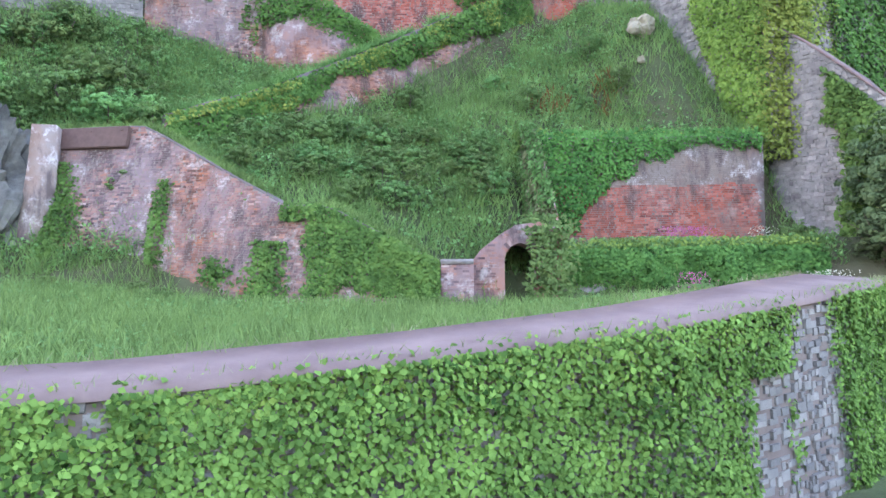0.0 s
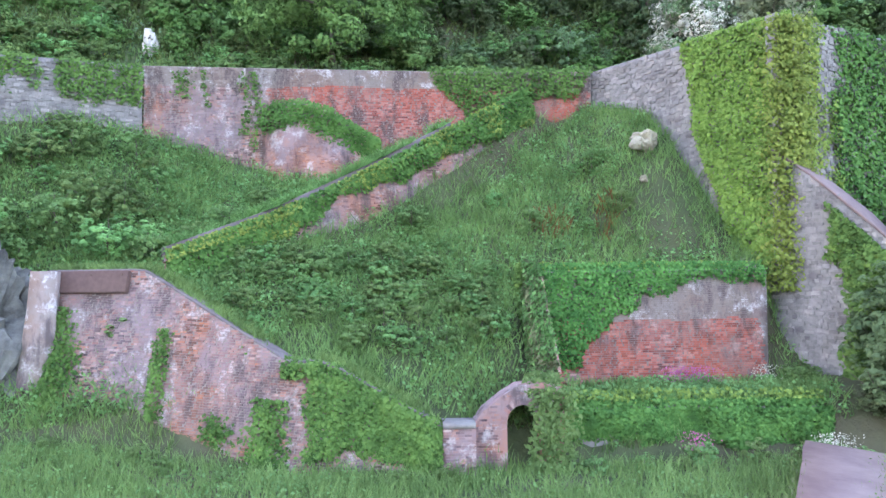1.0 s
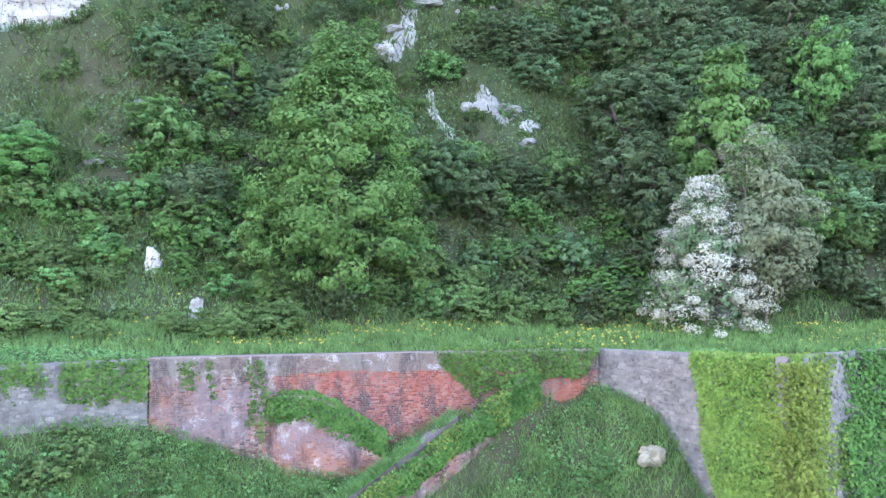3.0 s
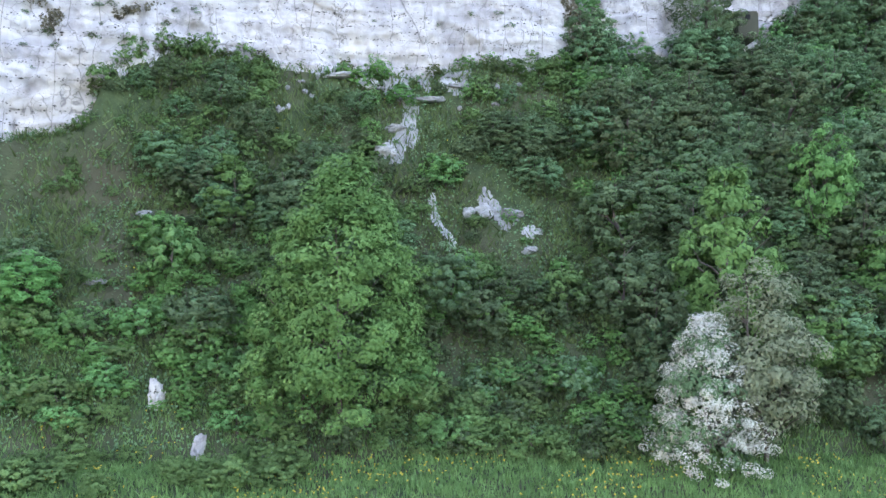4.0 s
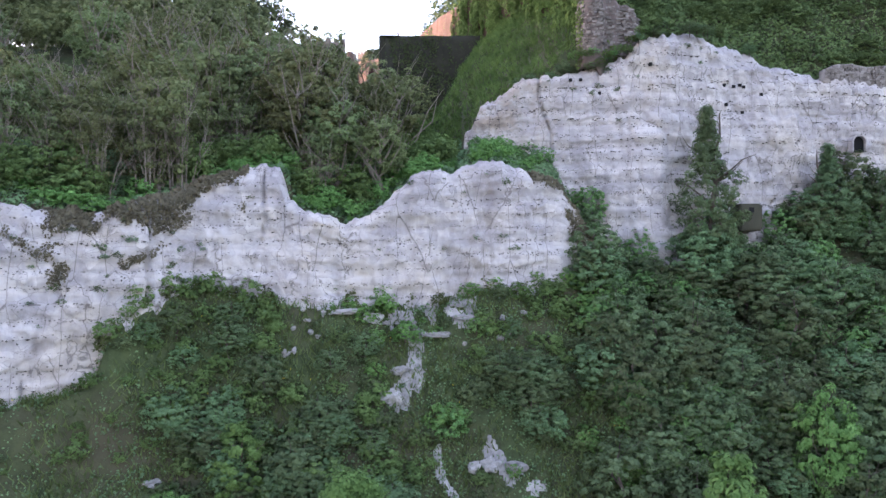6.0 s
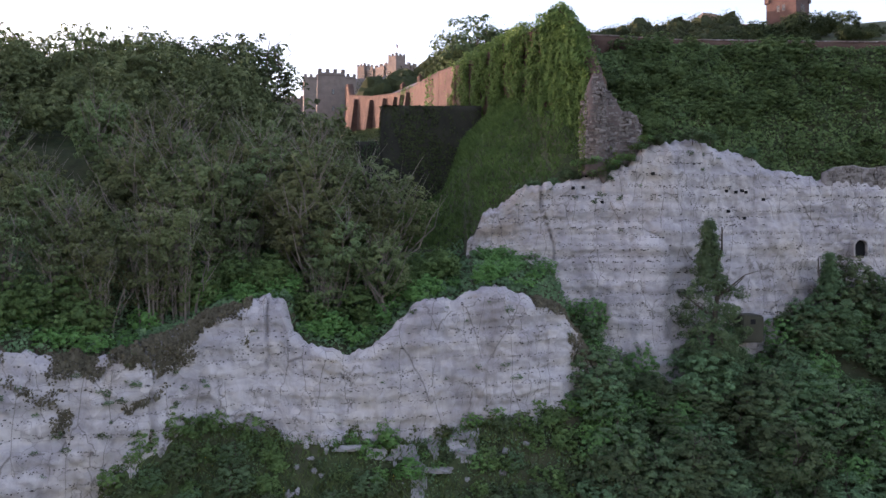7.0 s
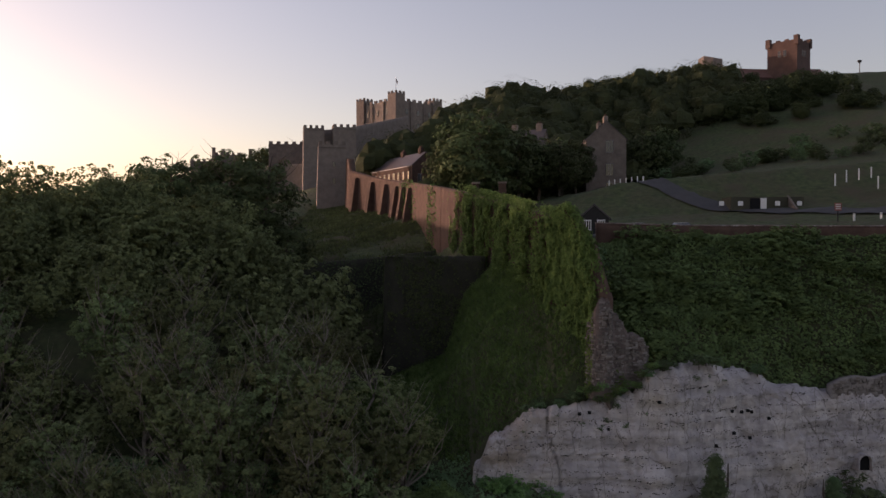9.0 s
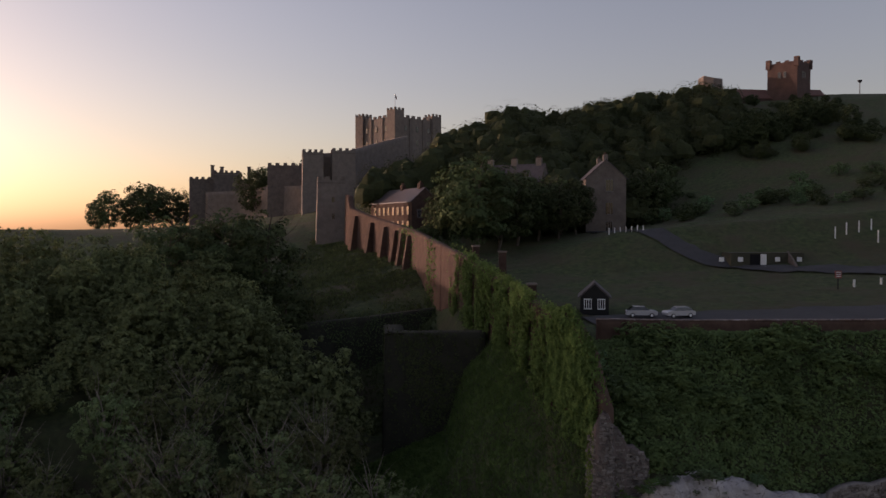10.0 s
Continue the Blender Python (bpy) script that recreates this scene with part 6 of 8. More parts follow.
def boulder(name, x, y, z, size, mat, label, seed, category="rock"):
    bm = bmesh.new()
    bmesh.ops.create_icosphere(bm, subdivisions=5 if size[2] > 2 else 4, radius=1.0)
    co = np.array([v.co for v in bm.verts])
    d = 0.8 + 0.3 * np.round(3 * fbm(co[:, 0] * 1.6 + seed, co[:, 1] * 1.6, co[:, 2] * 1.6, 3, seed)) / 3 + 0.28 * fbm(co[:, 0] * 2.6, co[:, 1] * 2.6 + seed, co[:, 2] * 2.6, 5, seed + 1)
    if size[2] > 2:
        d = d + 0.16 * fbm(co[:, 0] * 6, co[:, 1] * 6 + seed, co[:, 2] * 4, 4, seed + 2) + 0.14 * np.round(2 * fbm(co[:, 0] * 3, co[:, 1] * 3, co[:, 2] * 3 + seed, 3, seed + 3)) / 2
    d = np.clip(d, 0.35, 1.6)
    co = co * d[:, None] * np.array(size)
    for v, c in zip(bm.verts, co):
        v.co = c
    me = bpy.data.meshes.new(name)
    bm.to_mesh(me)
    bm.free()
    ob = link(name, me, mat)
    ob.location = (x, y, z)
    return tagged(ob, label, category)


OUTCROP = make_stone("lichened_rock", [(0.0, (0.05, 0.05, 0.05)), (0.5, (0.15, 0.148, 0.146)), (1.0, (0.31, 0.305, 0.295))], 1.1, 0.4)
SCREE = make_stone("grey_chalk_scree", [(0.0, (0.16, 0.15, 0.153)), (0.5, (0.27, 0.258, 0.258)), (1.0, (0.40, 0.385, 0.38))], 2.2, 0.3)
PALEROCK = make_stone("pale_chalk_rock", [(0.0, (0.10, 0.085, 0.062)), (0.5, (0.21, 0.185, 0.14)), (1.0, (0.33, 0.30, 0.235))], 1.5, 0.2)
boulder("boulder", 9.1, 32.9, 15.45, (0.66, 0.5, 0.6), PALEROCK, "large pale chalk boulder lying in the grass", 3)
boulder("stone", 8.75, 31.9, 13.6, (0.2, 0.2, 0.2), PALEROCK, "small pale stone lying in the grass", 5)
boulder("rock_outcrop", -17.1, 27.4, 7.3, (2.5, 2.2, 4.3), OUTCROP, "weathered grey chalk outcrop beside the brick wall", 8)
boulder("rock_outcrop", -20.5, 27.5, 8.0, (2.6, 2.2, 4.0), OUTCROP, "weathered grey chalk outcrop beside the brick wall", 9)
for k, (x, y, sx, sz) in enumerate([(-18.2, 46.1, 0.7, 1.9), (-15.1, 44.7, 0.55, 1.3), (-10.8, 44.8, 0.8, 0.6), (3.4, 57.2, 1.0, 0.9), (5.4, 57.3, 1.1, 0.6), (2.0, 57.0, 0.7, 0.8), (-4.6, 58.8, 1.3, 0.9), (-3.9, 59.8, 1.2, 0.5), (-8.5, 61.2, 2.2, 0.4), (-1.0, 61.6, 2.0, 0.4), (1.5, 62.4, 1.6, 0.4), (-24, 50.4, 1.0, 0.4), (-22, 54, 0.8, 0.4), (6.5, 55.6, 0.7, 0.5)]):
    boulder("chalk_outcrop", x, y - 0.1, float(land(x, y)) + 0.15, (sx * 0.85, 0.6, sz * 0.8), CHALK if k < 3 else SCREE, "bare white chalk showing through the scrub", 20 + k, "rock")


def scree(name, x0, y0, x1, y1, rad, seed, label):
    """A ragged sheet of bare chalk lying along a line down the slope."""
    gx_, gy_ = np.arange(min(x0, x1) - rad - 1, max(x0, x1) + rad + 1, 0.16), np.arange(min(y0, y1) - rad - 1, max(y0, y1) + rad + 1, 0.16)
    A, B = np.meshgrid(gx_, gy_)
    L2 = (x1 - x0) ** 2 + (y1 - y0) ** 2 + 1e-6
    f = np.clip(((A - x0) * (x1 - x0) + (B - y0) * (y1 - y0)) / L2, 0, 1)
    d = np.hypot(A - x0 - f * (x1 - x0), (B - y0 - f * (y1 - y0)))
    m = 0.55 - d / rad + 1.1 * fbm(A * 1.1, B * 1.5, 0.0, 4, seed)
    Z = land(A, B) + 0.12 + np.clip(m, -0.5, 0.4) * 0.3 + 0.14 * np.round(3 * fbm(A * 1.6, B * 1.6, 2.0, 3, seed + 1)) / 3
    P = np.stack([A, B, Z], -1)
    r, c = A.shape
    i = np.arange(r * c).reshape(r, c)
    q = np.stack([i[:-1, :-1], i[:-1, 1:], i[1:, 1:], i[1:, :-1]], -1).reshape(-1, 4)
    q = q[(m.ravel()[q] > -0.25).all(1)]
    return tagged(link(name, mesh_from(name, P.reshape(-1, 3), [tuple(map(int, k)) for k in q]), CHALKSCREE), label, "scree", kind="stuff")


CHALKSCREE = make_stone("white_chalk_scree", [(0.0, (0.15, 0.14, 0.145)), (0.5, (0.30, 0.288, 0.29)), (1.0, (0.46, 0.44, 0.435))], 1.6, 0.3)
for k, (x0, y0, x1, y1, rad) in enumerate([(3.0, 57.5, 7.6, 56.7, 0.8), (-1.0, 57.2, 0.6, 55.4, 0.5), (-4.2, 59.2, -2.2, 60.6, 0.8), (-2.4, 61.0, -4.4, 62.0, 0.7), (-12.2, 61.4, -8.8, 62.2, 0.7), (-4.4, 63.4, 2.4, 63.0, 0.8), (-7.0, 61.6, -5.4, 61.7, 0.5), (0.2, 62.6, 1.4, 62.0, 0.5)]):
    scree("chalk_scree", x0, y0, x1, y1, rad, 300 + k, "bare white chalk scree on the scrubby slope")
# fallen blocks under the low cliff
for k in range(26):
    x = rr.uniform(-14, 8)
    y = float(low_cliff(np.array(x))) - rr.uniform(0.3, 3.2)
    boulder("chalk_block", x, y, float(land(x, y)) + 0.05, (rr.uniform(0.2, 0.45), 0.35, rr.uniform(0.2, 0.4)), CHALKSCREE, "fallen chalk block below the low cliff", 60 + k, "rock")
for k in range(40):
    x = rr.uniform(-40, 13)
    y = float(low_cliff(np.array(x))) - rr.uniform(0.0, 1.3)
    mass("foot_bushes", ("bush", k % 3), x, y, rr.uniform(0.3, 0.62), rr.uniform(0.6, 1.1), 0.1, 0.6)
grow("foot_bushes", OLIVE, "small bushes along the foot of the low cliff", "scrub")
# tufts rooted on the cliff faces
for k in range(64):
    which = "cliff_high" if k % 4 == 3 else "cliff_low"
    P, N, zf, zt = CLIFFS[which]
    x = rr.uniform(5, 36) if which == "cliff_high" else (rr.uniform(-36, -19) if k % 4 else rr.uniform(-20, 14))
    f = rr.uniform(0.6, 0.98) if which == "cliff_low" else rr.choice((0.9, 0.95, 0.85, 0.7))
    q = P[int(f * (P.shape[0] - 1)), int(np.argmin(np.abs(P[0, :, 0] - x)))]
    plant(("bush", k % 3), "bush", "small bush rooted on the chalk face", "bush", "bushes on the chalk face", float(q[0]), float(q[1]) + 0.15, rr.uniform(0.16, 0.36), rr.uniform(0.5, 0.9), z=float(q[2]) - 0.2, sink=0)
# brown heath creeping over the western rim of the low cliff
P, N, zf, zt = CLIFFS["cliff_low"]
g = np.random.default_rng(66)
j = g.integers(0, P.shape[1], 140000)
f = 1 - 0.28 * g.random(140000) ** 1.6
x = P[0, j, 0]
k = (((x < -17) & (x > -48)) | ((x > 8.5) & (x < 15))) & (fbm(x * 0.45, f * 9, 0, 3, 67) + 1.9 * (f - 0.86) + g.uniform(-0.15, 0.15, len(x)) > 0.2)
C = P[np.round(f[k] * (P.shape[0] - 1)).astype(int), j[k]] + g.normal(0, 0.07, (int(k.sum()), 3)) + np.array([0, -0.08, 0.05])
tagged(link("face_heath", quads("face_heath", leaf_quads(C, np.array([0, -0.9, 0.5]) + g.normal(0, 0.5, C.shape), 0.27, g)), HEATH), "brown heathy growth creeping over the chalk face", "heath", kind="stuff")

# shrubs and weeds between the lower walls
for k in range(70):
    x, y = rr.uniform(-22, 8), rr.uniform(26.5, 34)
    if x > 3 and y < 30.5:
        continue
    if x > 0 and rr.random() < 0.5:
        continue
    plant("weed", "weed_clump", "bushy clump of nettles and weeds on the slope", "weeds", "weeds on the slope", x, y, rr.uniform(0.6, 1.3), rr.uniform(0.7, 1.1))
for k in range(26):
    x = -23 + k * 1.45 + rr.uniform(-0.5, 0.5)
    if 1.2 < x < 3.0:
        continue
    plant("weed", "weed_clump", "weeds growing along the foot of the wall", "weeds", "weeds at the wall foot", x, float(np.interp(x, [-23, -14, 0, 4, 14], [25.5, 24.9, 23.1, 24.7, 24.3])) - rr.uniform(0, 0.8), rr.uniform(0.4, 0.9), rr.uniform(0.6, 1.1))
for x, y, sc in [(-15.8, 30.5, 0.9), (-18.5, 30.0, 1.0), (-13.6, 31.2, 0.8), (-20.5, 31.5, 1.1), (-16.5, 33.0, 0.7), (-12.0, 30.2, 0.6), (-18.2, 25.4, 0.9), (-20.5, 25.0, 1.0), (-9.0, 31.5, 0.6), (13.4, 28.0, 0.45)]:
    plant(("mid", int(x * 7) % 3), "bush", "leafy green bush between the old walls", "bush", "bushes between the walls", x, y, sc, 0.9)
for k in range(58):
    x = rr.uniform(-8.5, 1.8)
    y = rr.uniform(26.6, 30.4)
    plant("weed", "weed_clump", "tall bank of nettles above the brick wing wall", "weeds", "weeds on the slope", x, y, rr.uniform(0.65, 1.1), rr.uniform(0.7, 1.0))
for x, y, sc in [(-4.9, 28.0, 0.42), (-13.4, 29.6, 0.8), (-11.4, 29.4, 0.6), (-15.0, 31.5, 0.8), (-17.6, 32.2, 0.7)]:
    plant(("mid", int(abs(x) * 7) % 3), "bush", "green elder bush between the old walls", "bush", "bushes between the walls", x, y, sc, 0.95)
plant(("fresh", 1), "bush", "bright yellow-green bush above the rock outcrop", "bush", "", -17.3, 27.4, 0.38, 0.8, z=11.0)
for x, y, sc, tl in [(17.0, 26.2, 0.75, 0.9), (19.0, 25.6, 0.9, 1.0), (16.2, 27.0, 0.5, 0.7), (20.5, 27.5, 0.95, 1.1), (16.0, 25.0, 0.35, 0.6), (22.5, 26, 0.9, 1.0)]:
    plant(("dark", int(x) % 3), "tree", "leafy tree in front of the flint bastion", "tree", "trees before the bastion", x, y, sc, tl)
for n_, m_, lab, spots, sz in (("valerian", PINK, "pink valerian flowering below the brick wall", [(8.6, 27.9, 5.0), (9.2, 27.85, 5.0), (9.8, 27.95, 5.0), (8.3, 24.6, 3.2)], 0.06), ("lupin", BLOSSOM, "pale spikes of flowers beside the wall", [(12.2, 28.2, 5.0), (12.3, 24.2, 3.2), (12.7, 24.0, 3.2)], 0.05)):
    for x, y, z in spots:
        ob = tagged(empty(n_, Matrix.Translation((x, y, z))), lab, "flower")
        g = np.random.default_rng(int(x * 100))
        Q = np.stack([g.normal(0, 0.25, 300), g.normal(0, 0.2, 300), g.uniform(0, 0.55, 300)], -1)
        link("leaves", quads("leaves", leaf_quads(Q, np.array([0, -0.6, 0.6]) + g.normal(0, 0.5, Q.shape), 0.12, g)), WEED, ob)
        Q = np.stack([g.normal(0, 0.28, 170), g.normal(0, 0.2, 170), g.uniform(0.4, 0.95, 170)], -1)
        tagged(link("flower_heads", quads("flower_heads", leaf_quads(Q, np.array([0, -0.8, 0.4]) + g.normal(0, 0.5, Q.shape), sz, g)), m_, ob), kind="stuff")
scatter("withered_patch", 900, 3.0, 8.5, 30.4, 33.2, BROWN, "withered reddish-brown dock in the slope grass", lambda P, r: blade_quads(P, 0.5, 0.05, r), lambda x, y, r: ((x - 4.6) ** 2 / 0.7 + (y - 31.6) ** 2 / 0.5 < 1) | ((x - 7.0) ** 2 / 0.25 + (y - 31.5) ** 2 / 0.4 < 1), "weeds")

# ---- the castle ----


def merlons(parent, mat, pts, w, h, d, turn):
    me = box_mesh("merlon", -w / 2, -d / 2, 0, w / 2, d / 2, h, 0.04)
    me.materials.append(mat)
    for x, y, z in pts:
        ob = new("merlon", me)
        ob.parent = parent
        ob.matrix_basis = Matrix.Translation((x, y, z)) @ Matrix.Rotation(turn, 4, "Z")


def parapet(parent, mat, w, d, z, count_w, count_d, h=1.1, thick=0.6):
    sw, sd = w / (2 * count_w - 1), d / (2 * count_d - 1)
    for sgn in (-1, 1):
        merlons(parent, mat, [(-w / 2 + sw * (2 * i + 0.5), sgn * (d / 2 - thick / 2), z) for i in range(count_w)], sw, h, thick, 0)
        merlons(parent, mat, [(sgn * (w / 2 - thick / 2), -d / 2 + sd * (2 * i + 0.5), z) for i in range(1, count_d - 1)], sd, h, thick, math.pi / 2)


def window(parent, x, y, z, w, h, turn, frame_mat=None, bars=2, arched=False):
    """A window with its stone frame, pane and glazing bars, set in a wall that faces away from (x, y)."""
    m = Matrix.Translation((x, y, z)) @ Matrix.Rotation(turn, 4, "Z")
    pane = link("window", box_mesh("window", -w / 2, -0.03, 0, w / 2, 0.25, h), GLASS, parent)
    pane.matrix_basis = m
    fm = frame_mat or RAG
    for i in range(bars + 1):
        xx = -w / 2 + w * i / bars
        link("mullion", box_mesh("mullion", xx - 0.06, -0.1, 0, xx + 0.06, 0.1, h), fm, pane)
    link("sill", box_mesh("sill", -w / 2 - 0.1, -0.16, -0.14, w / 2 + 0.1, 0.1, 0), fm, pane)
    link("lintel", box_mesh("lintel", -w / 2 - 0.1, -0.1, h, w / 2 + 0.1, 0.1, h + 0.16), fm, pane)
    return pane


def solid(name, V, F, mat, parent, bevel=0.0):
    return link(name, mesh_from(name, V, F), mat, parent)


def tapered(x0, y0, z0, x1, y1, z1, flare):
    v = [(x0 - flare, y0 - flare, z0), (x1 + flare, y0 - flare, z0), (x1 + flare, y1 + flare, z0), (x0 - flare, y1 + flare, z0), (x0, y0, z1), (x1, y0, z1), (x1, y1, z1), (x0, y1, z1)]
    return v, box_data(0, 0, 0, 1, 1, 1)[1]


def tower(name, x, y, z0, z1, w, d, turn, mat, label, flare=0.0, n=4, slits=(), category="tower"):
    ob = tagged(empty(name, pose(x, y, z0, 0, 0, turn)), label, category)
    h = z1 - z0
    solid("wall", *tapered(-w / 2, -d / 2, -3, w / 2, d / 2, h, flare), mat, ob)
    link("string_course", box_mesh("string_course", -w / 2 - 0.15, -d / 2 - 0.15, h - 1.0, w / 2 + 0.15, d / 2 + 0.15, h - 0.7), mat, ob)
    parapet(ob, mat, w, d, h, n, n)
    for sx, sz in slits:
        window(ob, sx, -d / 2 - flare * (1 - sz / h), sz, 0.7, 1.5, 0)
    return ob


# great keep, corner on
keep = tagged(empty("keep", pose(-19, 405, 134.8, 0, 0, 43)), "massive square castle keep with corner turrets", "castle keep")
solid("wall", *tapered(-15, -15, -6, 15, 15, 26, 0.6), RAG, keep)
parapet(keep, RAG, 30, 30, 26, 8, 8, 1.3, 0.9)
for sx, sy, hh in ((-1, -1, 29.2), (1, -1, 28.4), (1, 1, 28.6), (-1, 1, 28.6)):
    t_ = link("turret", box_mesh("turret", -3.2, -3.2, -6, 3.2, 3.2, hh, 0.05), RAG, keep)
    t_.location = (sx * 13.3, sy * 13.3, 0)
    parapet(t_, RAG, 6.4, 6.4, hh, 3, 3, 1.2, 0.7)
for i in (-1, 1):
    for a, b in ((i * 4.6, -15.4), ):
        link("pilaster", box_mesh("pilaster", a - 1.0, b - 0.3, -6, a + 1.0, b + 0.6, 26), RAG, keep)
        link("pilaster", box_mesh("pilaster", b - 0.3, a - 1.0, -6, b + 0.6, a + 1.0, 26), RAG, keep)
for zz in (12, 19):
    for a in (-8, 0, 8):
        window(keep, a, -15.35, zz, 1.4, 2.6, 0)
        window(keep, -15.35, a, zz, 1.4, 2.6, -math.pi / 2)
pole = tagged(empty("flagpole", Matrix.Translation((-20.5, 400, 166))), "flagpole with a drooping flag on the keep", "flagpole")
V, F = tube([(0, 0, 0), (0, 0, 4.5), (0, 0, 9.5)], [0.16, 0.13, 0.08], 8)
solid("pole", V, F, WHITE, pole)
link("flag", grid_mesh("flag", np.stack([np.array([[0.1 + 0.12 * c, 0.15 * math.sin(c * 1.3 + r), 8.9 - r * 0.45 - 0.22 * c] for c in range(8)]) for r in range(5)])), RED, pole, "limp dark flag")

tower("inner_tower", -49.5, 302, 105, 133.6, 8, 8, 12, RAG, "grey castle tower below the keep", 0.5, 4)
tower("inner_tower", -37.5, 304, 108, 134.2, 9, 9, 12, RAG, "grey castle tower below the keep", 0.5, 4)
inner = Wall("wall_inner_ward", [(-48, 303, 105, 133.5), (-36, 306, 108, 134.5), (-24, 330, 118, 141), (-12, 345, 125, 146)], 2.0, RAG, 0.01, "crenellated inner ward wall below the keep", 0.2, 2.0)
tower("gatehouse", -115, 377, 100, 127.5, 13, 14, 8, RAG, "old gatehouse tower on the skyline", 0.4, 5)
tower("gatehouse", -103, 375, 100, 130.5, 12, 14, 8, RAG, "old gatehouse tower on the skyline", 0.4, 5, slits=((0, 20), (3, 14)))
tower("gatehouse", -95, 374, 100, 126.5, 8, 10, 8, RAG, "old gatehouse tower on the skyline", 0.4, 4)
for a, b, zt in ((-111, 376, 134.5), (-106, 375, 133.6), (-92.2, 374, 133.5)):
    c_ = tagged(empty("chimney", Matrix.Translation((a, b, 124))), "tall stone chimney on the gatehouse", "chimney")
    solid("shaft", *tapered(-0.7, -0.7, 0, 0.7, 0.7, zt - 124, 0.1), RAG, c_)
    link("cap", box_mesh("cap", -0.9, -0.9, zt - 124, 0.9, 0.9, zt - 123.6), RAG, c_)
far_w = Wall("wall_outer_far", [(-112, 366, 98, 121), (-92, 358, 100, 121), (-74, 332, 103, 122), (-52, 312, 104, 121)], 2.0, RAG, 0.03, "long outer castle wall falling towards the gatehouse", 0.2, 2.0)
tower("wall_tower", -65.5, 331, 100, 130.5, 15, 12, 6, RAG, "broad wall tower of the outer castle", 0.5, 5, slits=((2, 18), ))
tower("corner_tower", -32.2, 226, 94, 117.6, 8.0, 8.0, 10, RAG, "tall square corner tower with spreading base", 0.9, 4, slits=((0.5, 12), (0.5, 17)))

# outer curtain with buttresses
curtain_far = Wall("wall_curtain_far", [(-27.5, 219, 95, 113.2), (-26.3, 214, 95, 112.6), (-25.5, 212, 94.5, 109.0), (-18.3, 200, 93, 106.2), (-10.8, 185, 91, 104.0), (-7.4, 175, 89.5, 103.0), (-0.4, 144, 85, 99.8)], 1.6, CASTLEBRICK, 0.03, "long red brick curtain wall lit by low sun", 0.1, 0.9)
curtain_near = Wall("wall_curtain_near", [(-0.4, 144, 84, 99.8), (4.0, 129, 83, 97.8), (7.4, 112, 82, 95.6), (10.8, 94.5, 81, 93.3), (12.2, 88.5, 79, 92.4), (13.6, 85.6, 77, 92.2), (15.2, 82.0, 75, 88.0), (16.2, 79.5, 74, 83.5)], 1.5, CASTLEBRICK, 0.03, "old curtain wall smothered in ivy", 0.2, 0.7)
for uu in (12, 22, 31, 38, 44, 50):
    p = curtain_far.at(np.array(uu * 1.0), np.array(0.0))
    nn = curtain_far.normal(np.array(uu * 1.0))
    hh = float(curtain_far.height(uu))
    ang = math.atan2(nn[1], nn[0]) + math.pi / 2
    b_ = link("buttress", mesh_from("buttress", [(-1, -2.6, -1), (1, -2.6, -1), (1, 0.5, -1), (-1, 0.5, -1), (-0.8, -0.5, hh * 0.9), (0.8, -0.5, hh * 0.9), (0.8, 0.5, hh * 0.9), (-0.8, 0.5, hh * 0.9)], box_data(0, 0, 0, 1, 1, 1)[1]), CASTLEBRICK, curtain_far.ob)
    b_.matrix_basis = Matrix.Translation(Vector(p)) @ Matrix.Rotation(ang, 4, "Z")
for a, b, zt in ((6.1, 135.5, 99.9), (9.9, 124.5, 99.2), (12.6, 108, 95.0)):
    c_ = tagged(empty("wall_pillar", Matrix.Translation((a, b, 90))), "short brick pillar rising above the curtain wall", "pillar", "pillars on the curtain wall")
    solid("shaft", *tapered(-0.6, -0.6, 0, 0.6, 0.6, zt - 90, 0.05), CASTLEBRICK, c_)
    link("cap", box_mesh("cap", -0.75, -0.75, zt - 90, 0.75, 0.75, zt - 89.7, 0.05), RAG, c_)
rng = np.random.default_rng(88)
ivy_on(curtain_near, "curtain_ivy", HANGIVY, 100000, 0.34, lambda u, v, h: np.clip(smooth_step(u + 5 * blob(u, v, 41, 0.4), 4, 14) * (0.12 + 0.88 * (blob(u * 1.6, v * 0.25, 42, 0.5) > -0.2 + 0.2 * (u < 30))) - 0.8 * np.exp(-((u - 33) / 1.6) ** 2) - 0.6 * (v < 3) * (blob(u, v, 49, 0.3) > 0), 0, 1), "green ivy hanging in swags over the old curtain wall", rng, 1.8, overhang=1.4, hang=False)
ivy_on(curtain_far, "curtain_ivy", IVY, 9000, 0.45, lambda u, v, h: np.exp(-((u - 47) / 5) ** 2) + 0.9 * np.exp(-((u - 72) / 3) ** 2), "ivy on the red curtain wall", rng, 1.3, overhang=0.6)
plant(("dark", 1), "bush", "ivy mound heaped on the end of the curtain wall", "ivy", "", 14.2, 87.0, 0.55, 1.0, z=90.0)
plant(("dark", 2), "bush", "ivy mound heaped on the end of the curtain wall", "ivy", "", 16.4, 86.0, 0.7, 0.9, z=85.0)
plant(("dark", 0), "bush", "ivy mound heaped on the end of the curtain wall", "ivy", "", 18.5, 85.5, 0.75, 0.8, z=82.5)

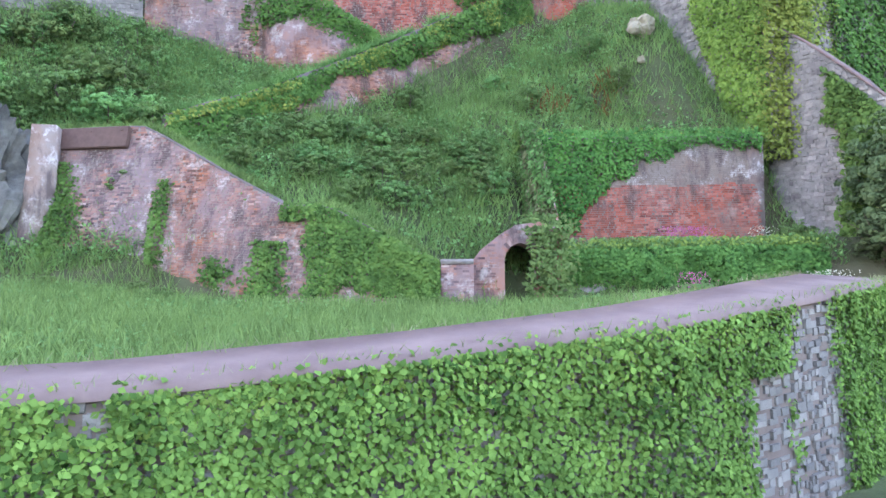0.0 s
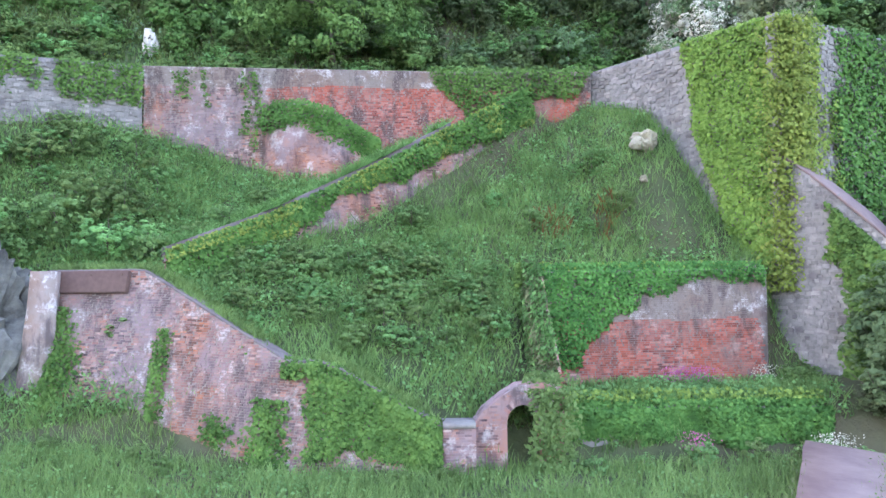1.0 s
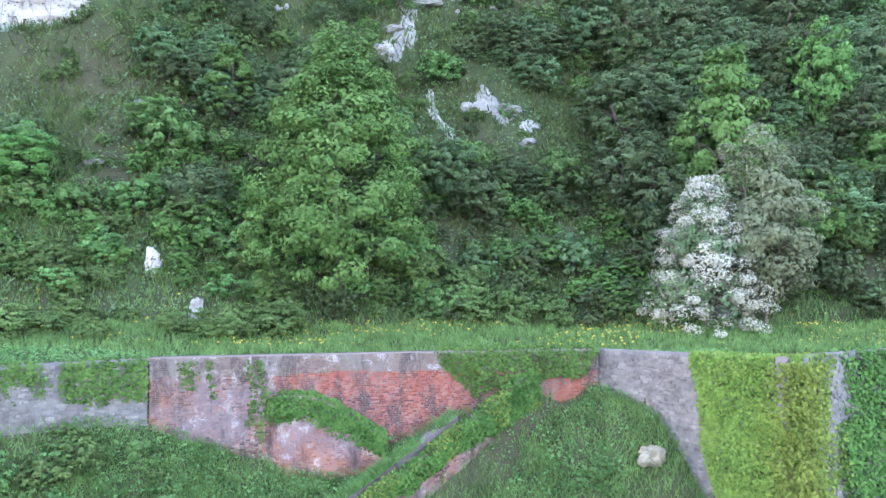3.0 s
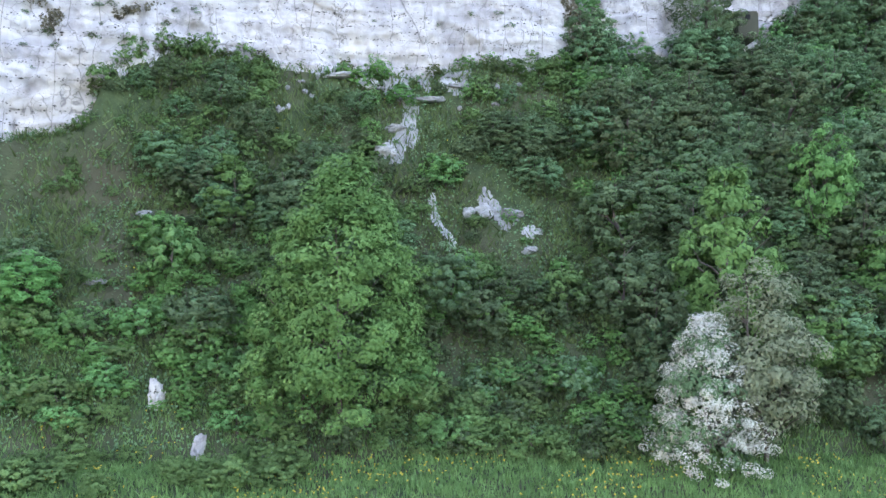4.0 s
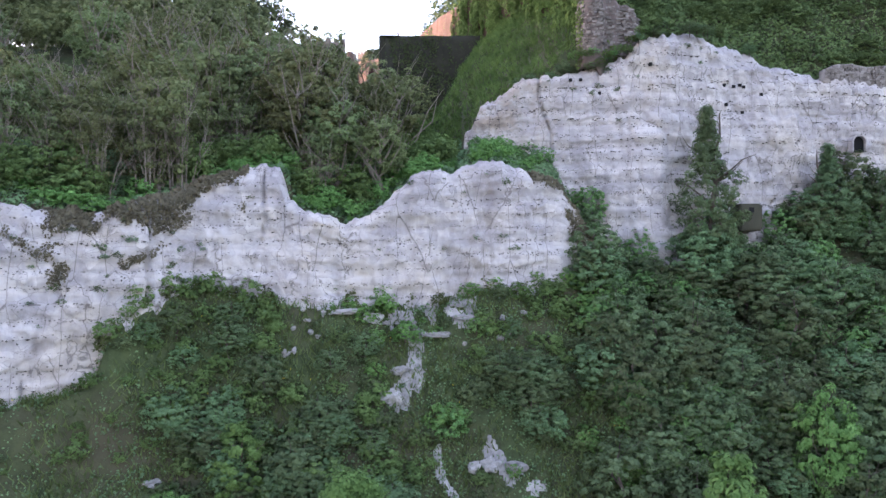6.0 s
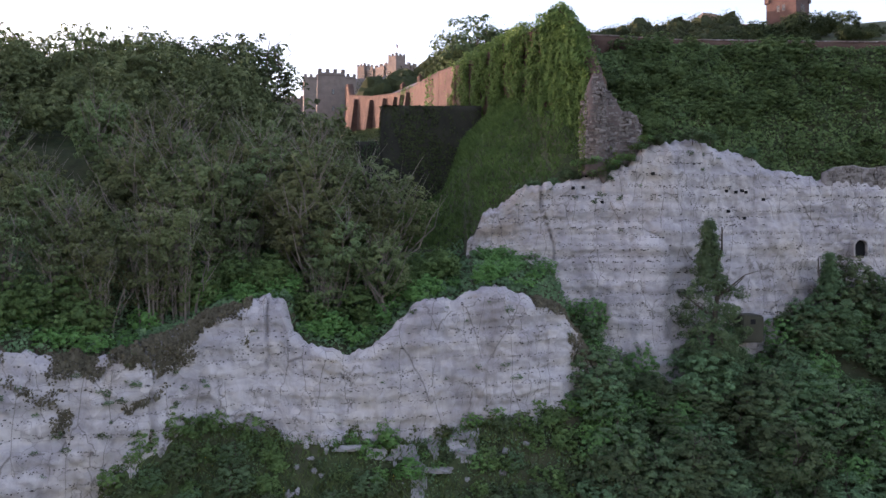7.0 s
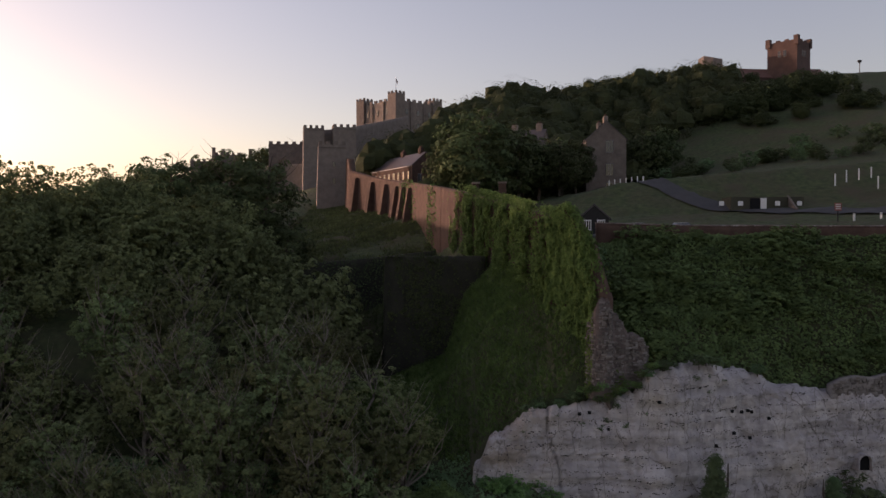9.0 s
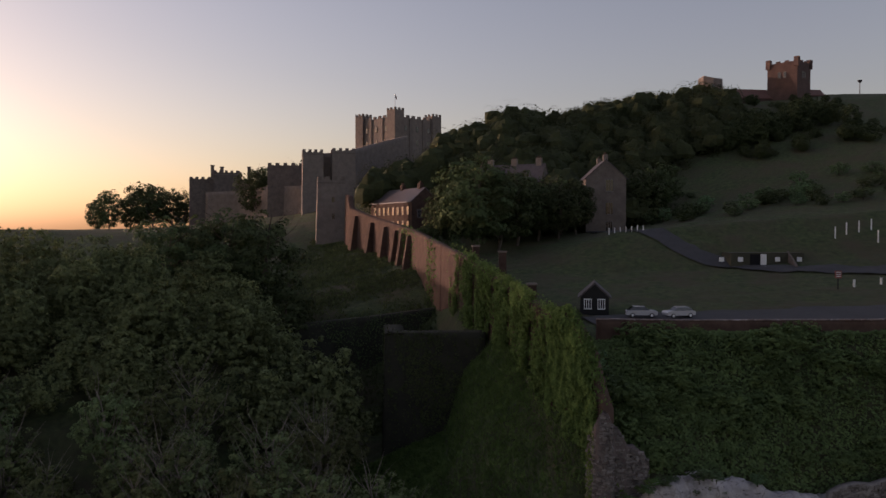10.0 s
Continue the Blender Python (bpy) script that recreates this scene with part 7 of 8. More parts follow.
peak = Wall("ivied_buttress", [(11.7, 88.0, 79, 91.8), (12.5, 86.7, 78, 93.0), (13.1, 85.8, 78, 93.4), (14.0, 84.4, 78, 91.8), (15.4, 82.2, 77, 88.6), (16.6, 81.6, 76, 86.0)], 1.6, CASTLEBRICK, 0.03, "buttress at the wall end heaped with ivy", 0.2, 0.5, category="buttress")
ivy_on(peak, "buttress_ivy", HANGIVY, 22000, 0.34, lambda u, v, h: np.clip(0.95 - 0.8 * (v < 4.5) * (blob(u, v, 63, 0.5) > 0.1), 0, 1), "green ivy heaped over the end of the curtain wall", rng, 0.8, overhang=1.0)
# ruined flint tower stump
RUINSTONE = make_stone("ruined_flint_masonry", [(0.0, (0.07, 0.057, 0.052)), (0.4, (0.15, 0.127, 0.117)), (0.75, (0.24, 0.212, 0.20)), (1.0, (0.33, 0.30, 0.285))], 1.0, 0.2)
ruin_a = Wall("ruin_tower", [(14.4, 78.4, 73.0, 81.0), (14.9, 77.3, 73.0, 82.2), (15.5, 76.8, 73.0, 83.9), (16.1, 76.6, 73.0, 83.5), (16.5, 76.6, 72.0, 83.9), (16.9, 76.7, 72.0, 82.8), (17.3, 77.6, 72.0, 82.5), (17.7, 77.6, 72.0, 81.6), (18.3, 77.5, 72.0, 80.9), (18.8, 77.5, 72.0, 79.8), (19.7, 77.5, 72.0, 79.9), (20.6, 77.6, 72.0, 79.2), (21.2, 78.2, 72.0, 78.4), (21.6, 79.4, 72.0, 77.5)], 1.4, MORTAR, 0.03, "broken flint tower stump above the cliff", 0.25, 0.3)
wall_pieces(ruin_a, "flint", RUINSTONE, 0.38, 0.26, 0.14, lambda u, v, h: v > 1.5, (0.0, 12.0), 0.5, 0.02, limit=300)
ivy_on(ruin_a, "ruin_ivy", HANGIVY, 5000, 0.3, lambda u, v, h: 0.9 * (u > 8.4) * (blob(u, v, 61, 0.6) > -0.1) + 0.5 * (np.abs(u - 5.2) < 0.5) * (v < 4) + 0.7 * (u < 1.2), "ivy creeping over the broken tower", rng, 0.4)
for k in range(26):
    x = rr.uniform(8, 34)
    plant(("bush", k % 3), "bush", "low bush on the rim of the high cliff", "bush", "bushes on the high rim", x, float(high_cliff(np.array(x))) + rr.uniform(0.6, 2.2), rr.uniform(0.35, 0.7), rr.uniform(0.5, 0.8), z=float(high_cliff_top(np.array(x))) - 0.2, sink=0.1)
for k in range(12):
    x = 13.8 + 0.68 * k
    plant(("mid", k % 3), "bush", "low bush at the foot of the broken tower", "bush", "bushes by the broken tower", x, 76.2 + rr.uniform(-0.3, 0.4), rr.uniform(0.32, 0.5), rr.uniform(0.6, 0.9), z=float(high_cliff_top(np.array(x))) - 0.1 + (1.2 if x < 16 else 0.6), sink=0.1)
rim_ruin = Wall("wall_rim_ruin", [(x, float(high_cliff(np.array(x))) + 0.4, 71.0, z) for x, z in ((42.5, 73.6), (44, 74.3), (46, 74.5), (48, 74.2), (51, 74.6), (56, 74.4))], 0.8, RUINSTONE, 0.03, "stretch of old flint wall along the cliff rim", 0.12, 0.3)
wall_pieces(rim_ruin, "flint", RUINSTONE, 0.38, 0.26, 0.12, lambda u, v, h: v > 1.0, (4.0, 3.0), 0.5, 0.02, limit=120)
# moat walls, the shade of the deep moat put into their stone colour
moat_a = Wall("wall_moat_near", [(-10.5, 125, 62, 87.0), (-9.8, 113, 60, 87.2), (6.2, 113, 62, 87.2)], 3.0, SHADESTONE, 0.02, "dark overgrown moat wall with a grassy top", 0.25, 1.0)
moat_b = Wall("wall_moat_far", [(-33, 139.5, 60, 84.6), (-31.5, 140, 60, 84.6), (-14, 143.5, 60, 86.0), (-0.5, 147, 66, 87.4)], 2.0, SHADESTONE, 0.02, "dark far wall of the castle moat", 0.2, 1.0)
link("railing_stone", box_mesh("railing_stone", -33.4, 139.0, 84.6, -30.8, 140.6, 85.3, 0.05), FLINT, moat_b.ob)
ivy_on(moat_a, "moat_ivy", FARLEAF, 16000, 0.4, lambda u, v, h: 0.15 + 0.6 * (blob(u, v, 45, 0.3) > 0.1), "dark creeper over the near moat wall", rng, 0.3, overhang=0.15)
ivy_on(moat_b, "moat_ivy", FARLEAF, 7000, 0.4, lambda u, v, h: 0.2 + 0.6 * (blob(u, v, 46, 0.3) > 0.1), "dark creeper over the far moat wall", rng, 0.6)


def roof_data(x0, y0, x1, y1, ze, zr, over=0.4):
    """A gabled roof with its ridge along y, as a thin shell with eaves."""
    xm = (x0 + x1) / 2
    t_ = 0.25
    k = (zr - ze) / (xm - x0)
    prof = [(x0 - over, ze - over * k), (xm, zr), (x1 + over, ze - over * k), (x1 + over, ze - over * k + t_), (xm, zr + t_), (x0 - over, ze - over * k + t_)]
    V = [(a, y, b) for y in (y0 - over * 0.5, y1 + over * 0.5) for a, b in prof]
    F = [(i, (i + 1) % 6, 6 + (i + 1) % 6, 6 + i) for i in range(6)] + [(0, 5, 4, 1), (1, 4, 3, 2), (6, 7, 10, 11), (7, 8, 9, 10)]
    return V, F


def house(name, m, w, d, h, rise, wall_mat, roof_mat, label, gable=(), sides=(), chimneys=(), category="house"):
    ob = tagged(empty(name, m), label, category)
    V = [(-w / 2, y, z) for y in (0, d) for z in (-3, h)] + [(w / 2, y, z) for y in (0, d) for z in (-3, h)] + [(0, 0, h + rise), (0, d, h + rise)]
    F = [(0, 4, 5, 8, 1), (2, 3, 9, 7, 6), (0, 1, 3, 2), (4, 6, 7, 5), (1, 8, 9, 3), (5, 7, 9, 8)]
    solid("wall", V, F, wall_mat, ob)
    solid("roof", *roof_data(-w / 2, 0, w / 2, d, h + 0.05, h + rise + 0.05), roof_mat, ob)
    for x, z, ww, hh in gable:
        window(ob, x, -0.04, z, ww, hh, 0, FLINT if wall_mat is not BLACKPAINT else WHITE, 3)
    for y, z, ww, hh, sgn in sides:
        window(ob, sgn * (w / 2 + 0.04), y, z, ww, hh, sgn * math.pi / 2, FLINT, 2)
    for x, y, hh in chimneys:
        c_ = link("chimney", box_mesh("chimney", x - 0.6, y - 0.9, h, x + 0.6, y + 0.9, h + rise + hh, 0.05), wall_mat, ob)
        for k in (-0.4, 0.4):
            link("chimney_pot", box_mesh("chimney_pot", x - 0.2, y + k - 0.2, h + rise + hh, x + 0.2, y + k + 0.2, h + rise + hh + 0.6, 0.03), CASTLEBRICK, c_)
    return ob


house("officers_house", pose(46.6, 205, 101.5, 0, 0, -4), 11.0, 16, 15.6, 5.0, RAG, SLATE, "tall stone gabled house with mullioned windows", gable=[(0.9, 12.0, 2.0, 3.2), (0.9, 5.6, 2.0, 3.2), (0.9, 0.5, 1.8, 3.0)], sides=[(4, 11, 1.6, 2.6, -1), (9, 11, 1.6, 2.6, -1)], chimneys=[(0, 1.6, 1.6), (0, 13, 1.5)])
house("range_house", pose(33, 226, 104, 0, 0, 62), 9.0, 20, 13.5, 5.2, RAG, SLATE, "long stone house with a pale slate roof", sides=[(y, 8.5, 1.4, 2.2, 1) for y in (3, 7, 11, 15)], chimneys=[(0, 2, 2.0), (0, 10, 2.0), (0, 18, 2.0)])
house("barracks", pose(-3.6, 221, 102, 0, 0, 28), 9.0, 30, 9.2, 4.0, CASTLEBRICK, SLATE, "long brick barracks with rows of windows", gable=[(-2, 4.5, 1.2, 2.2), (2, 4.5, 1.2, 2.2)], sides=[(2.5 + 3.4 * k, zz, 1.2, 2.2, -1) for k in range(8) for zz in (1.2, 5.4)], chimneys=[(0, 3, 1.6), (0, 15, 1.6), (0, 27, 1.6)])
cot = house("cottage", pose(22.3, 110, 90.3, 0, 0, -12), 4.2, 6.0, 2.7, 1.9, BLACKPAINT, SLATE, "small dark lodge with white windows", gable=[(-1.0, 1.0, 1.0, 1.3), (1.0, 1.0, 1.0, 1.3)], chimneys=[])

# church on the hill, with the ruined lighthouse
church = tagged(empty("church", pose(158, 330, 156.6, 0, 0, 40)), "flint and brick church with a square tower", "church")
tw = link("tower", box_mesh("tower", -6.6, -6.6, -3, 6.6, 6.6, 19.2, 0.05), CHURCHSTONE, church)
for sx in (-1, 1):
    for sy in (-1, 1):
        link("corner_turret", box_mesh("corner_turret", sx * 6.2 - 1.0, sy * 6.2 - 1.0, 17, sx * 6.2 + 1.0, sy * 6.2 + 1.0, 21.0, 0.05), CHURCHSTONE, tw)
parapet(tw, CHURCHSTONE, 13.2, 13.2, 19.2, 4, 4, 0.7, 0.5)
for k in (-1.2, 1.2):
    window(tw, k, -6.62, 12.5, 1.2, 2.6, 0)
    window(tw, -6.62, k, 12.5, 1.2, 2.6, -math.pi / 2)
for nm, mm, w, d, h, rise in (("nave", pose(127.5, 331, 155.8, 0, 0, -84), 8.5, 24, 5.0, 4.2), ("chancel", pose(164, 331, 159, 0, 0, -84), 7, 9, 3.0, 2.8)):
    house(nm, mm, w, d, h, rise, CHURCHSTONE, TILE, "church " + nm + " with a steep dark tiled roof", gable=[(0, 1.5, 1.5, 3.2)], sides=[(6, 1.5, 1.0, 2.4, 1), (12, 1.5, 1.0, 2.4, 1)] if nm == "nave" else [], category="church")
lh = tagged(empty("lighthouse_ruin", pose(127.3, 342, 158, 0, 0, 15)), "ruined stone lighthouse tower with a broken top", "tower")
V, F = [], []
for k in range(8):
    a = 2 * math.pi * (k + 0.5) / 8
    V += [(6.2 * math.cos(a), 6.2 * math.sin(a), -3), (5.4 * math.cos(a), 5.4 * math.sin(a), 13.6 + 1.0 * math.sin(a * 2 + 1))]
F = [(2 * k, 2 * ((k + 1) % 8), 2 * ((k + 1) % 8) + 1, 2 * k + 1) for k in range(8)] + [tuple(2 * k + 1 for k in range(8))]
solid("wall", V, F, RAG, lh)
window(lh, -2.2, -5.15, 8.5, 1.0, 2.0, 0)
window(lh, 1.8, -5.15, 8.5, 1.0, 2.0, 0)
bc = tagged(empty("beacon", Matrix.Translation((197, 342, float(land(197, 342))))), "iron beacon basket on a tall post", "beacon")
solid("post", *tube([(0, 0, -0.5), (0, 0, 2.6), (0, 0, 5.2)], [0.2, 0.17, 0.15], 8), BLACKPAINT, bc)
solid("basket", *tube([(0, 0, 5.0), (0, 0, 5.5), (0, 0, 6.3)], [0.25, 0.75, 1.05], 10), BLACKPAINT, bc)

# ---- car park, road and works below the hill ----
park_wall = Wall("wall_car_park", [(18.5, 91.5, 85, 91.9), (30, 92.6, 85, 91.6), (55, 93.2, 85, 91.5), (100, 95, 85, 93.5)], 0.5, CASTLEBRICK, 0.0, "red brick parapet wall along the car park", 0.03, 0.8, cap=(CAPBRICK, 0.15, 0.05))


def ribbon(name, pts, wide, mat, label, lift=0.12):
    pts = np.array(pts, dtype=float)
    s_ = np.concatenate([[0], np.cumsum(np.hypot(*np.diff(pts, axis=0).T))])
    u_ = np.linspace(0, s_[-1], int(s_[-1] / 1.5))
    x_, y_ = np.interp(u_, s_, pts[:, 0]), np.interp(u_, s_, pts[:, 1])
    d_ = unit(np.stack([np.gradient(x_), np.gradient(y_)], -1))
    rows = []
    for f in np.linspace(-0.5, 0.5, 7):
        a, b = x_ + d_[:, 1] * wide * f, y_ - d_[:, 0] * wide * f
        rows.append(np.stack([a, b, land(a, b) + lift], -1))
    return tagged(link(name, grid_mesh(name, np.stack(rows)), mat), label, "road", kind="structure")


ribbon("road", [(43, 205), (42, 185), (46, 168), (54, 154), (66, 146), (85, 141), (120, 138)], 4.6, ASPHALT, "grey asphalt road curving up to the castle house", 0.3)
ribbon("pavement_car_park", [(20, 101), (40, 102), (70, 104), (110, 108)], 14.0, ASPHALT, "asphalt car park behind the brick parapet", 0.3)


def car(x, y, z, turn, paint, label):
    ob = tagged(empty("car", pose(x, y, z, 0, 0, turn)), label, "car", "parked cars")
    prof = [(-2.15, 0.35), (-2.2, 0.75), (-2.0, 0.95), (-1.1, 1.02), (1.9, 1.0), (2.15, 0.85), (2.15, 0.35)]
    top = [(-1.15, 1.0), (-0.45, 1.5), (1.2, 1.52), (1.95, 1.0)]
    for nm, pr, wd, mt in (("body", prof, 0.88, paint), ("cabin", top, 0.74, GLASS)):
        V = [(a, sgn * wd * (0.86 if (nm == "cabin" and b > 1.2) else 1), b) for sgn in (-1, 1) for a, b in pr]
        k = len(pr)
        F = [tuple(range(k)), tuple(range(2 * k - 1, k - 1, -1))] + [(i, k + i, k + (i + 1) % k, (i + 1) % k) for i in range(k)]
        solid(nm, V, F, mt, ob)
    link("roof", box_mesh("roof", -0.4, -0.64, 1.5, 1.2, 0.64, 1.56, 0.02), paint, ob)
    for a in (-1.35, 1.3):
        for sgn in (-1, 1):
            V, F = tube([(a, sgn * 0.74, 0.33), (a, sgn * 0.92, 0.33)], [0.33, 0.33], 16)
            F += [tuple(range(16)), tuple(range(16, 32))]
            wl = solid("wheel", V, F, RUBBER, ob)
            V, F = tube([(a, sgn * 0.9, 0.33), (a, sgn * 0.94, 0.33)], [0.2, 0.19], 12)
            F += [tuple(range(12)), tuple(range(12, 24))]
            solid("rim", V, F, WHITE, wl)
    for sgn in (-1, 1):
        link("headlight", box_mesh("headlight", -2.2, sgn * 0.6 - 0.15, 0.68, -2.1, sgn * 0.6 + 0.15, 0.82, 0.02), WHITE, ob)
        link("tail_light", box_mesh("tail_light", 2.1, sgn * 0.65 - 0.12, 0.7, 2.17, sgn * 0.65 + 0.12, 0.88, 0.02), RED, ob)
    return ob


SILVER = make_plain("silver_car_paint", (0.6, 0.6, 0.62), 0.25, 0.3, 0.05)
zc = float(land(30.5, 104.0)) + 0.3
car(33.0, 104.0, zc, 12, SILVER, "pale silver hatchback parked behind the wall")
car(27.8, 104.6, zc, 172, SILVER, "pale silver saloon parked behind the wall")


def post(name, x, y, h, label, group, r=0.12, mat=WHITE):
    ob = tagged(empty(name, Matrix.Translation((x, y, float(land(x, y))))), label, "post", group)
    solid("shaft", *tapered(-r, -r, -0.4, r, r, h, 0.0), mat, ob)
    link("cap", box_mesh("cap", -r * 1.2, -r * 1.2, h, r * 1.2, r * 1.2, h + 0.08, 0.01), mat, ob)
    return ob


for x, y in ((84.5, 157), (87.5, 158), (90.5, 158.5), (93.5, 159), (92, 154), (95, 155), (98, 156)):
    post("white_post", x, y, 2.4, "white marker post on the grass bank", "white posts on the bank", 0.1)
for k in range(7):
    post("bollard", 39.5 + k * 1.1, 172 - 0.8 * k, 1.3, "white bollard beside the castle road", "bollards by the road", 0.11)
for x, y in ((72, 128), (78, 130), (84, 131.5), (88, 132)):
    post("bollard", x, y, 1.2, "white bollard beside the castle road", "bollards by the road", 0.14)
sg = tagged(empty("road_sign", Matrix.Translation((68, 126, float(land(68, 126))))), "small red and white sign board on a post", "sign")
solid("post", *tapered(-0.08, -0.08, -0.3, 0.08, 0.08, 3.2, 0), BLACKPAINT, sg)
link("board", box_mesh("board", -0.6, -0.12, 1.9, 0.6, -0.06, 3.2, 0.01), RED, sg)
for k in range(3):
    link("bar", box_mesh("bar", -0.45, -0.13, 2.15 + 0.36 * k, 0.45, -0.12, 2.27 + 0.36 * k), WHITE, sg)
bk = tagged(empty("bunker", Matrix.Translation((66.5, 149.5, float(land(66.5, 148))))), "concrete bunker entrance in the grass bank", "bunker")
link("wall", box_mesh("wall", -7.5, 0, -1.5, 7.5, 5, 2.7, 0.05), SHADESTONE, bk)
# near-black slab on the front paints the shade of an open doorway
link("doorway", box_mesh("doorway", -3.6, -0.1, -0.5, -1.6, 0.4, 2.4), HOLLOWSHADE, bk)
link("door", box_mesh("door", -1.5, -0.25, -0.5, -0.3, -0.05, 2.4, 0.02), WHITE, bk)
for x in (-9.5, -5.6, 2.0, 6.5):
    link("notice", box_mesh("notice", x - 0.5, -0.2, 0.9, x + 0.5, -0.1, 1.8, 0.01), WHITE, bk)
link("ramp_wall", mesh_from("ramp_wall", [(4.2, -3.5, -1), (4.6, -3.5, -1), (4.6, 0.5, -1), (4.2, 0.5, -1), (4.2, -3.5, 0.2), (4.6, -3.5, 0.2), (4.6, 0.5, 3.0), (4.2, 0.5, 3.0)], box_data(0, 0, 0, 1, 1, 1)[1]), RAG, bk)

# ---- openings in the high cliff ----


def cliff_opening(x, z, w, h, label):
    P = CLIFFS["cliff_high"][0]
    k = (np.abs(P[..., 0] - x) < w / 2 + 0.5) & (P[..., 2] > z - 0.3) & (P[..., 2] < z + h + 0.5)
    y = float(P[..., 1][k].min()) - 0.75
    ob = tagged(empty("cliff_opening", Matrix.Translation((x, y, z))), label, "opening")
    outer = [(-w / 2 - 0.12, 0)] + [(-(w / 2 + 0.12) * math.cos(a), h - w / 2 + (w / 2 + 0.12) * math.sin(a)) for a in np.linspace(0, math.pi, 12)] + [(w / 2 + 0.12, 0)]
    inn = [(-w / 2, 0)] + [(-w / 2 * math.cos(a), h - w / 2 + w / 2 * math.sin(a)) for a in np.linspace(0, math.pi, 12)] + [(w / 2, 0)]
    k = len(outer)
    V = [(a, yy, b) for yy in (0, 2.5) for a, b in outer] + [(a, yy, b) for yy in (0, 2.5) for a, b in inn]
    F = []
    for i in range(k - 1):
        F += [(i, i + 1, 2 * k + i + 1, 2 * k + i), (i, k + i, k + i + 1, i + 1), (2 * k + i, 2 * k + i + 1, 3 * k + i + 1, 3 * k + i)]
    solid("arch", V, F, CHALK, ob)
    # flat near-black sheet in place of the shade deep in the arch
    solid("hollow", [(a, 0.5, b) for a, b in inn], [tuple(range(k))], HOLLOWSHADE, ob)
    return ob


cliff_opening(45.7, 64.3, 1.35, 1.75, "arched tunnel mouth in the chalk cliff, its shade painted near-black")
gp = tagged(empty("gun_post", Matrix.Translation((31.4, 74.8, 56.7))), "small concrete lookout with a square opening", "lookout")
link("wall", box_mesh("wall", -1.15, -0.6, -1.2, 1.15, 2.5, 1.6, 0.15), SHADESTONE, gp)
# near-black block on the lookout's front paints the shade in its opening
link("opening", box_mesh("opening", -0.25, -0.64, 0.7, 0.25, -0.4, 1.2), HOLLOWSHADE, gp)

# ---- brown heath along the rim of the low cliff ----
scatter("rim_heath", 26000, -48, -17, 46, 68, HEATH, "brown heathy growth along the rim of the low cliff", lambda P, r: leaf_quads(P + np.array([0, -0.2, 0.25]) * r.uniform(0, 1.4, (len(P), 1)), np.array([0, -0.6, 0.8]) + r.normal(0, 0.5, (len(P), 3)), 0.26, r), lambda x, y, r: (y > low_cliff(x) + 0.8) & (y < low_cliff(x) + 4.5) & (fbm(x * 0.5, y * 0.5, 0, 3, 5) > -0.2), "heath")
for x, y, sc, tl in [(15.6, 24.6, 0.55, 0.9), (16.8, 24.2, 0.75, 1.0), (18.4, 24.4, 0.8, 1.1), (15.9, 25.8, 0.6, 1.1), (14.9, 25.3, 0.3, 0.7)]:
    plant(("dark", int(x * 3) % 3), "tree", "leafy tree in front of the flint bastion", "tree", "trees before the bastion", x, y, sc, tl)
ivy_on(wing, "wing_weeds", WEED, 9000, 0.17, lambda u, v, h: 0.9 + 0 * u, "weeds rooted over the stepped wing wall", rng, 0.45, "weeds", 0.8)
u = rng.uniform(0, gutter.length, 9000)
u = u[blob(u, 0 * u, 74, 1.1) + rng.uniform(-0.5, 0.5, len(u)) > 0.0]
P = gutter.at(u, 1 + 0 * u) - gutter.normal(u) * rng.uniform(-0.1, 0.75, len(u))[:, None]
tagged(link("gutter_grass", quads("gutter_grass", blade_quads(P, 0.3, 0.022, rng, 0.8)), GRASS), "grass growing through the worn coping strip", "grass", kind="stuff")
u = rng.uniform(0, left_wall.length, 9000)
u = u[blob(u, 0 * u, 71, 0.9) + rng.uniform(-0.4, 0.4, len(u)) > -0.1]
P = left_wall.at(u, 1 + 0 * u) - left_wall.normal(u) * (0.95 - 0.8 * rng.random(len(u)) ** 1.8)[:, None] + np.array([0, 0, 0.06])
tagged(link("wall_top_grass", quads("wall_top_grass", blade_quads(P, 0.24, 0.02, rng, 0.7)), GRASS), "grass and moss rooted on the sloping wall top", "grass", kind="stuff")
u = rng.uniform(0, front_wall.length, 1000)
t = front_wall.at(u, 1 + 0 * u)
Nn = front_wall.normal(u)
back = np.where(rng.random(1000) < 0.6, rng.normal(0, 0.12, 1000), np.interp(u, [0, front_wall.length * 0.45, front_wall.length], [1.0, 1.15, 2.3]) + rng.normal(0, 0.14, 1000))
P = t - Nn * back[:, None] + np.array([0, 0, 1.0]) * (0.08 + 0.2 * np.clip(back, 0, 1))[:, None]
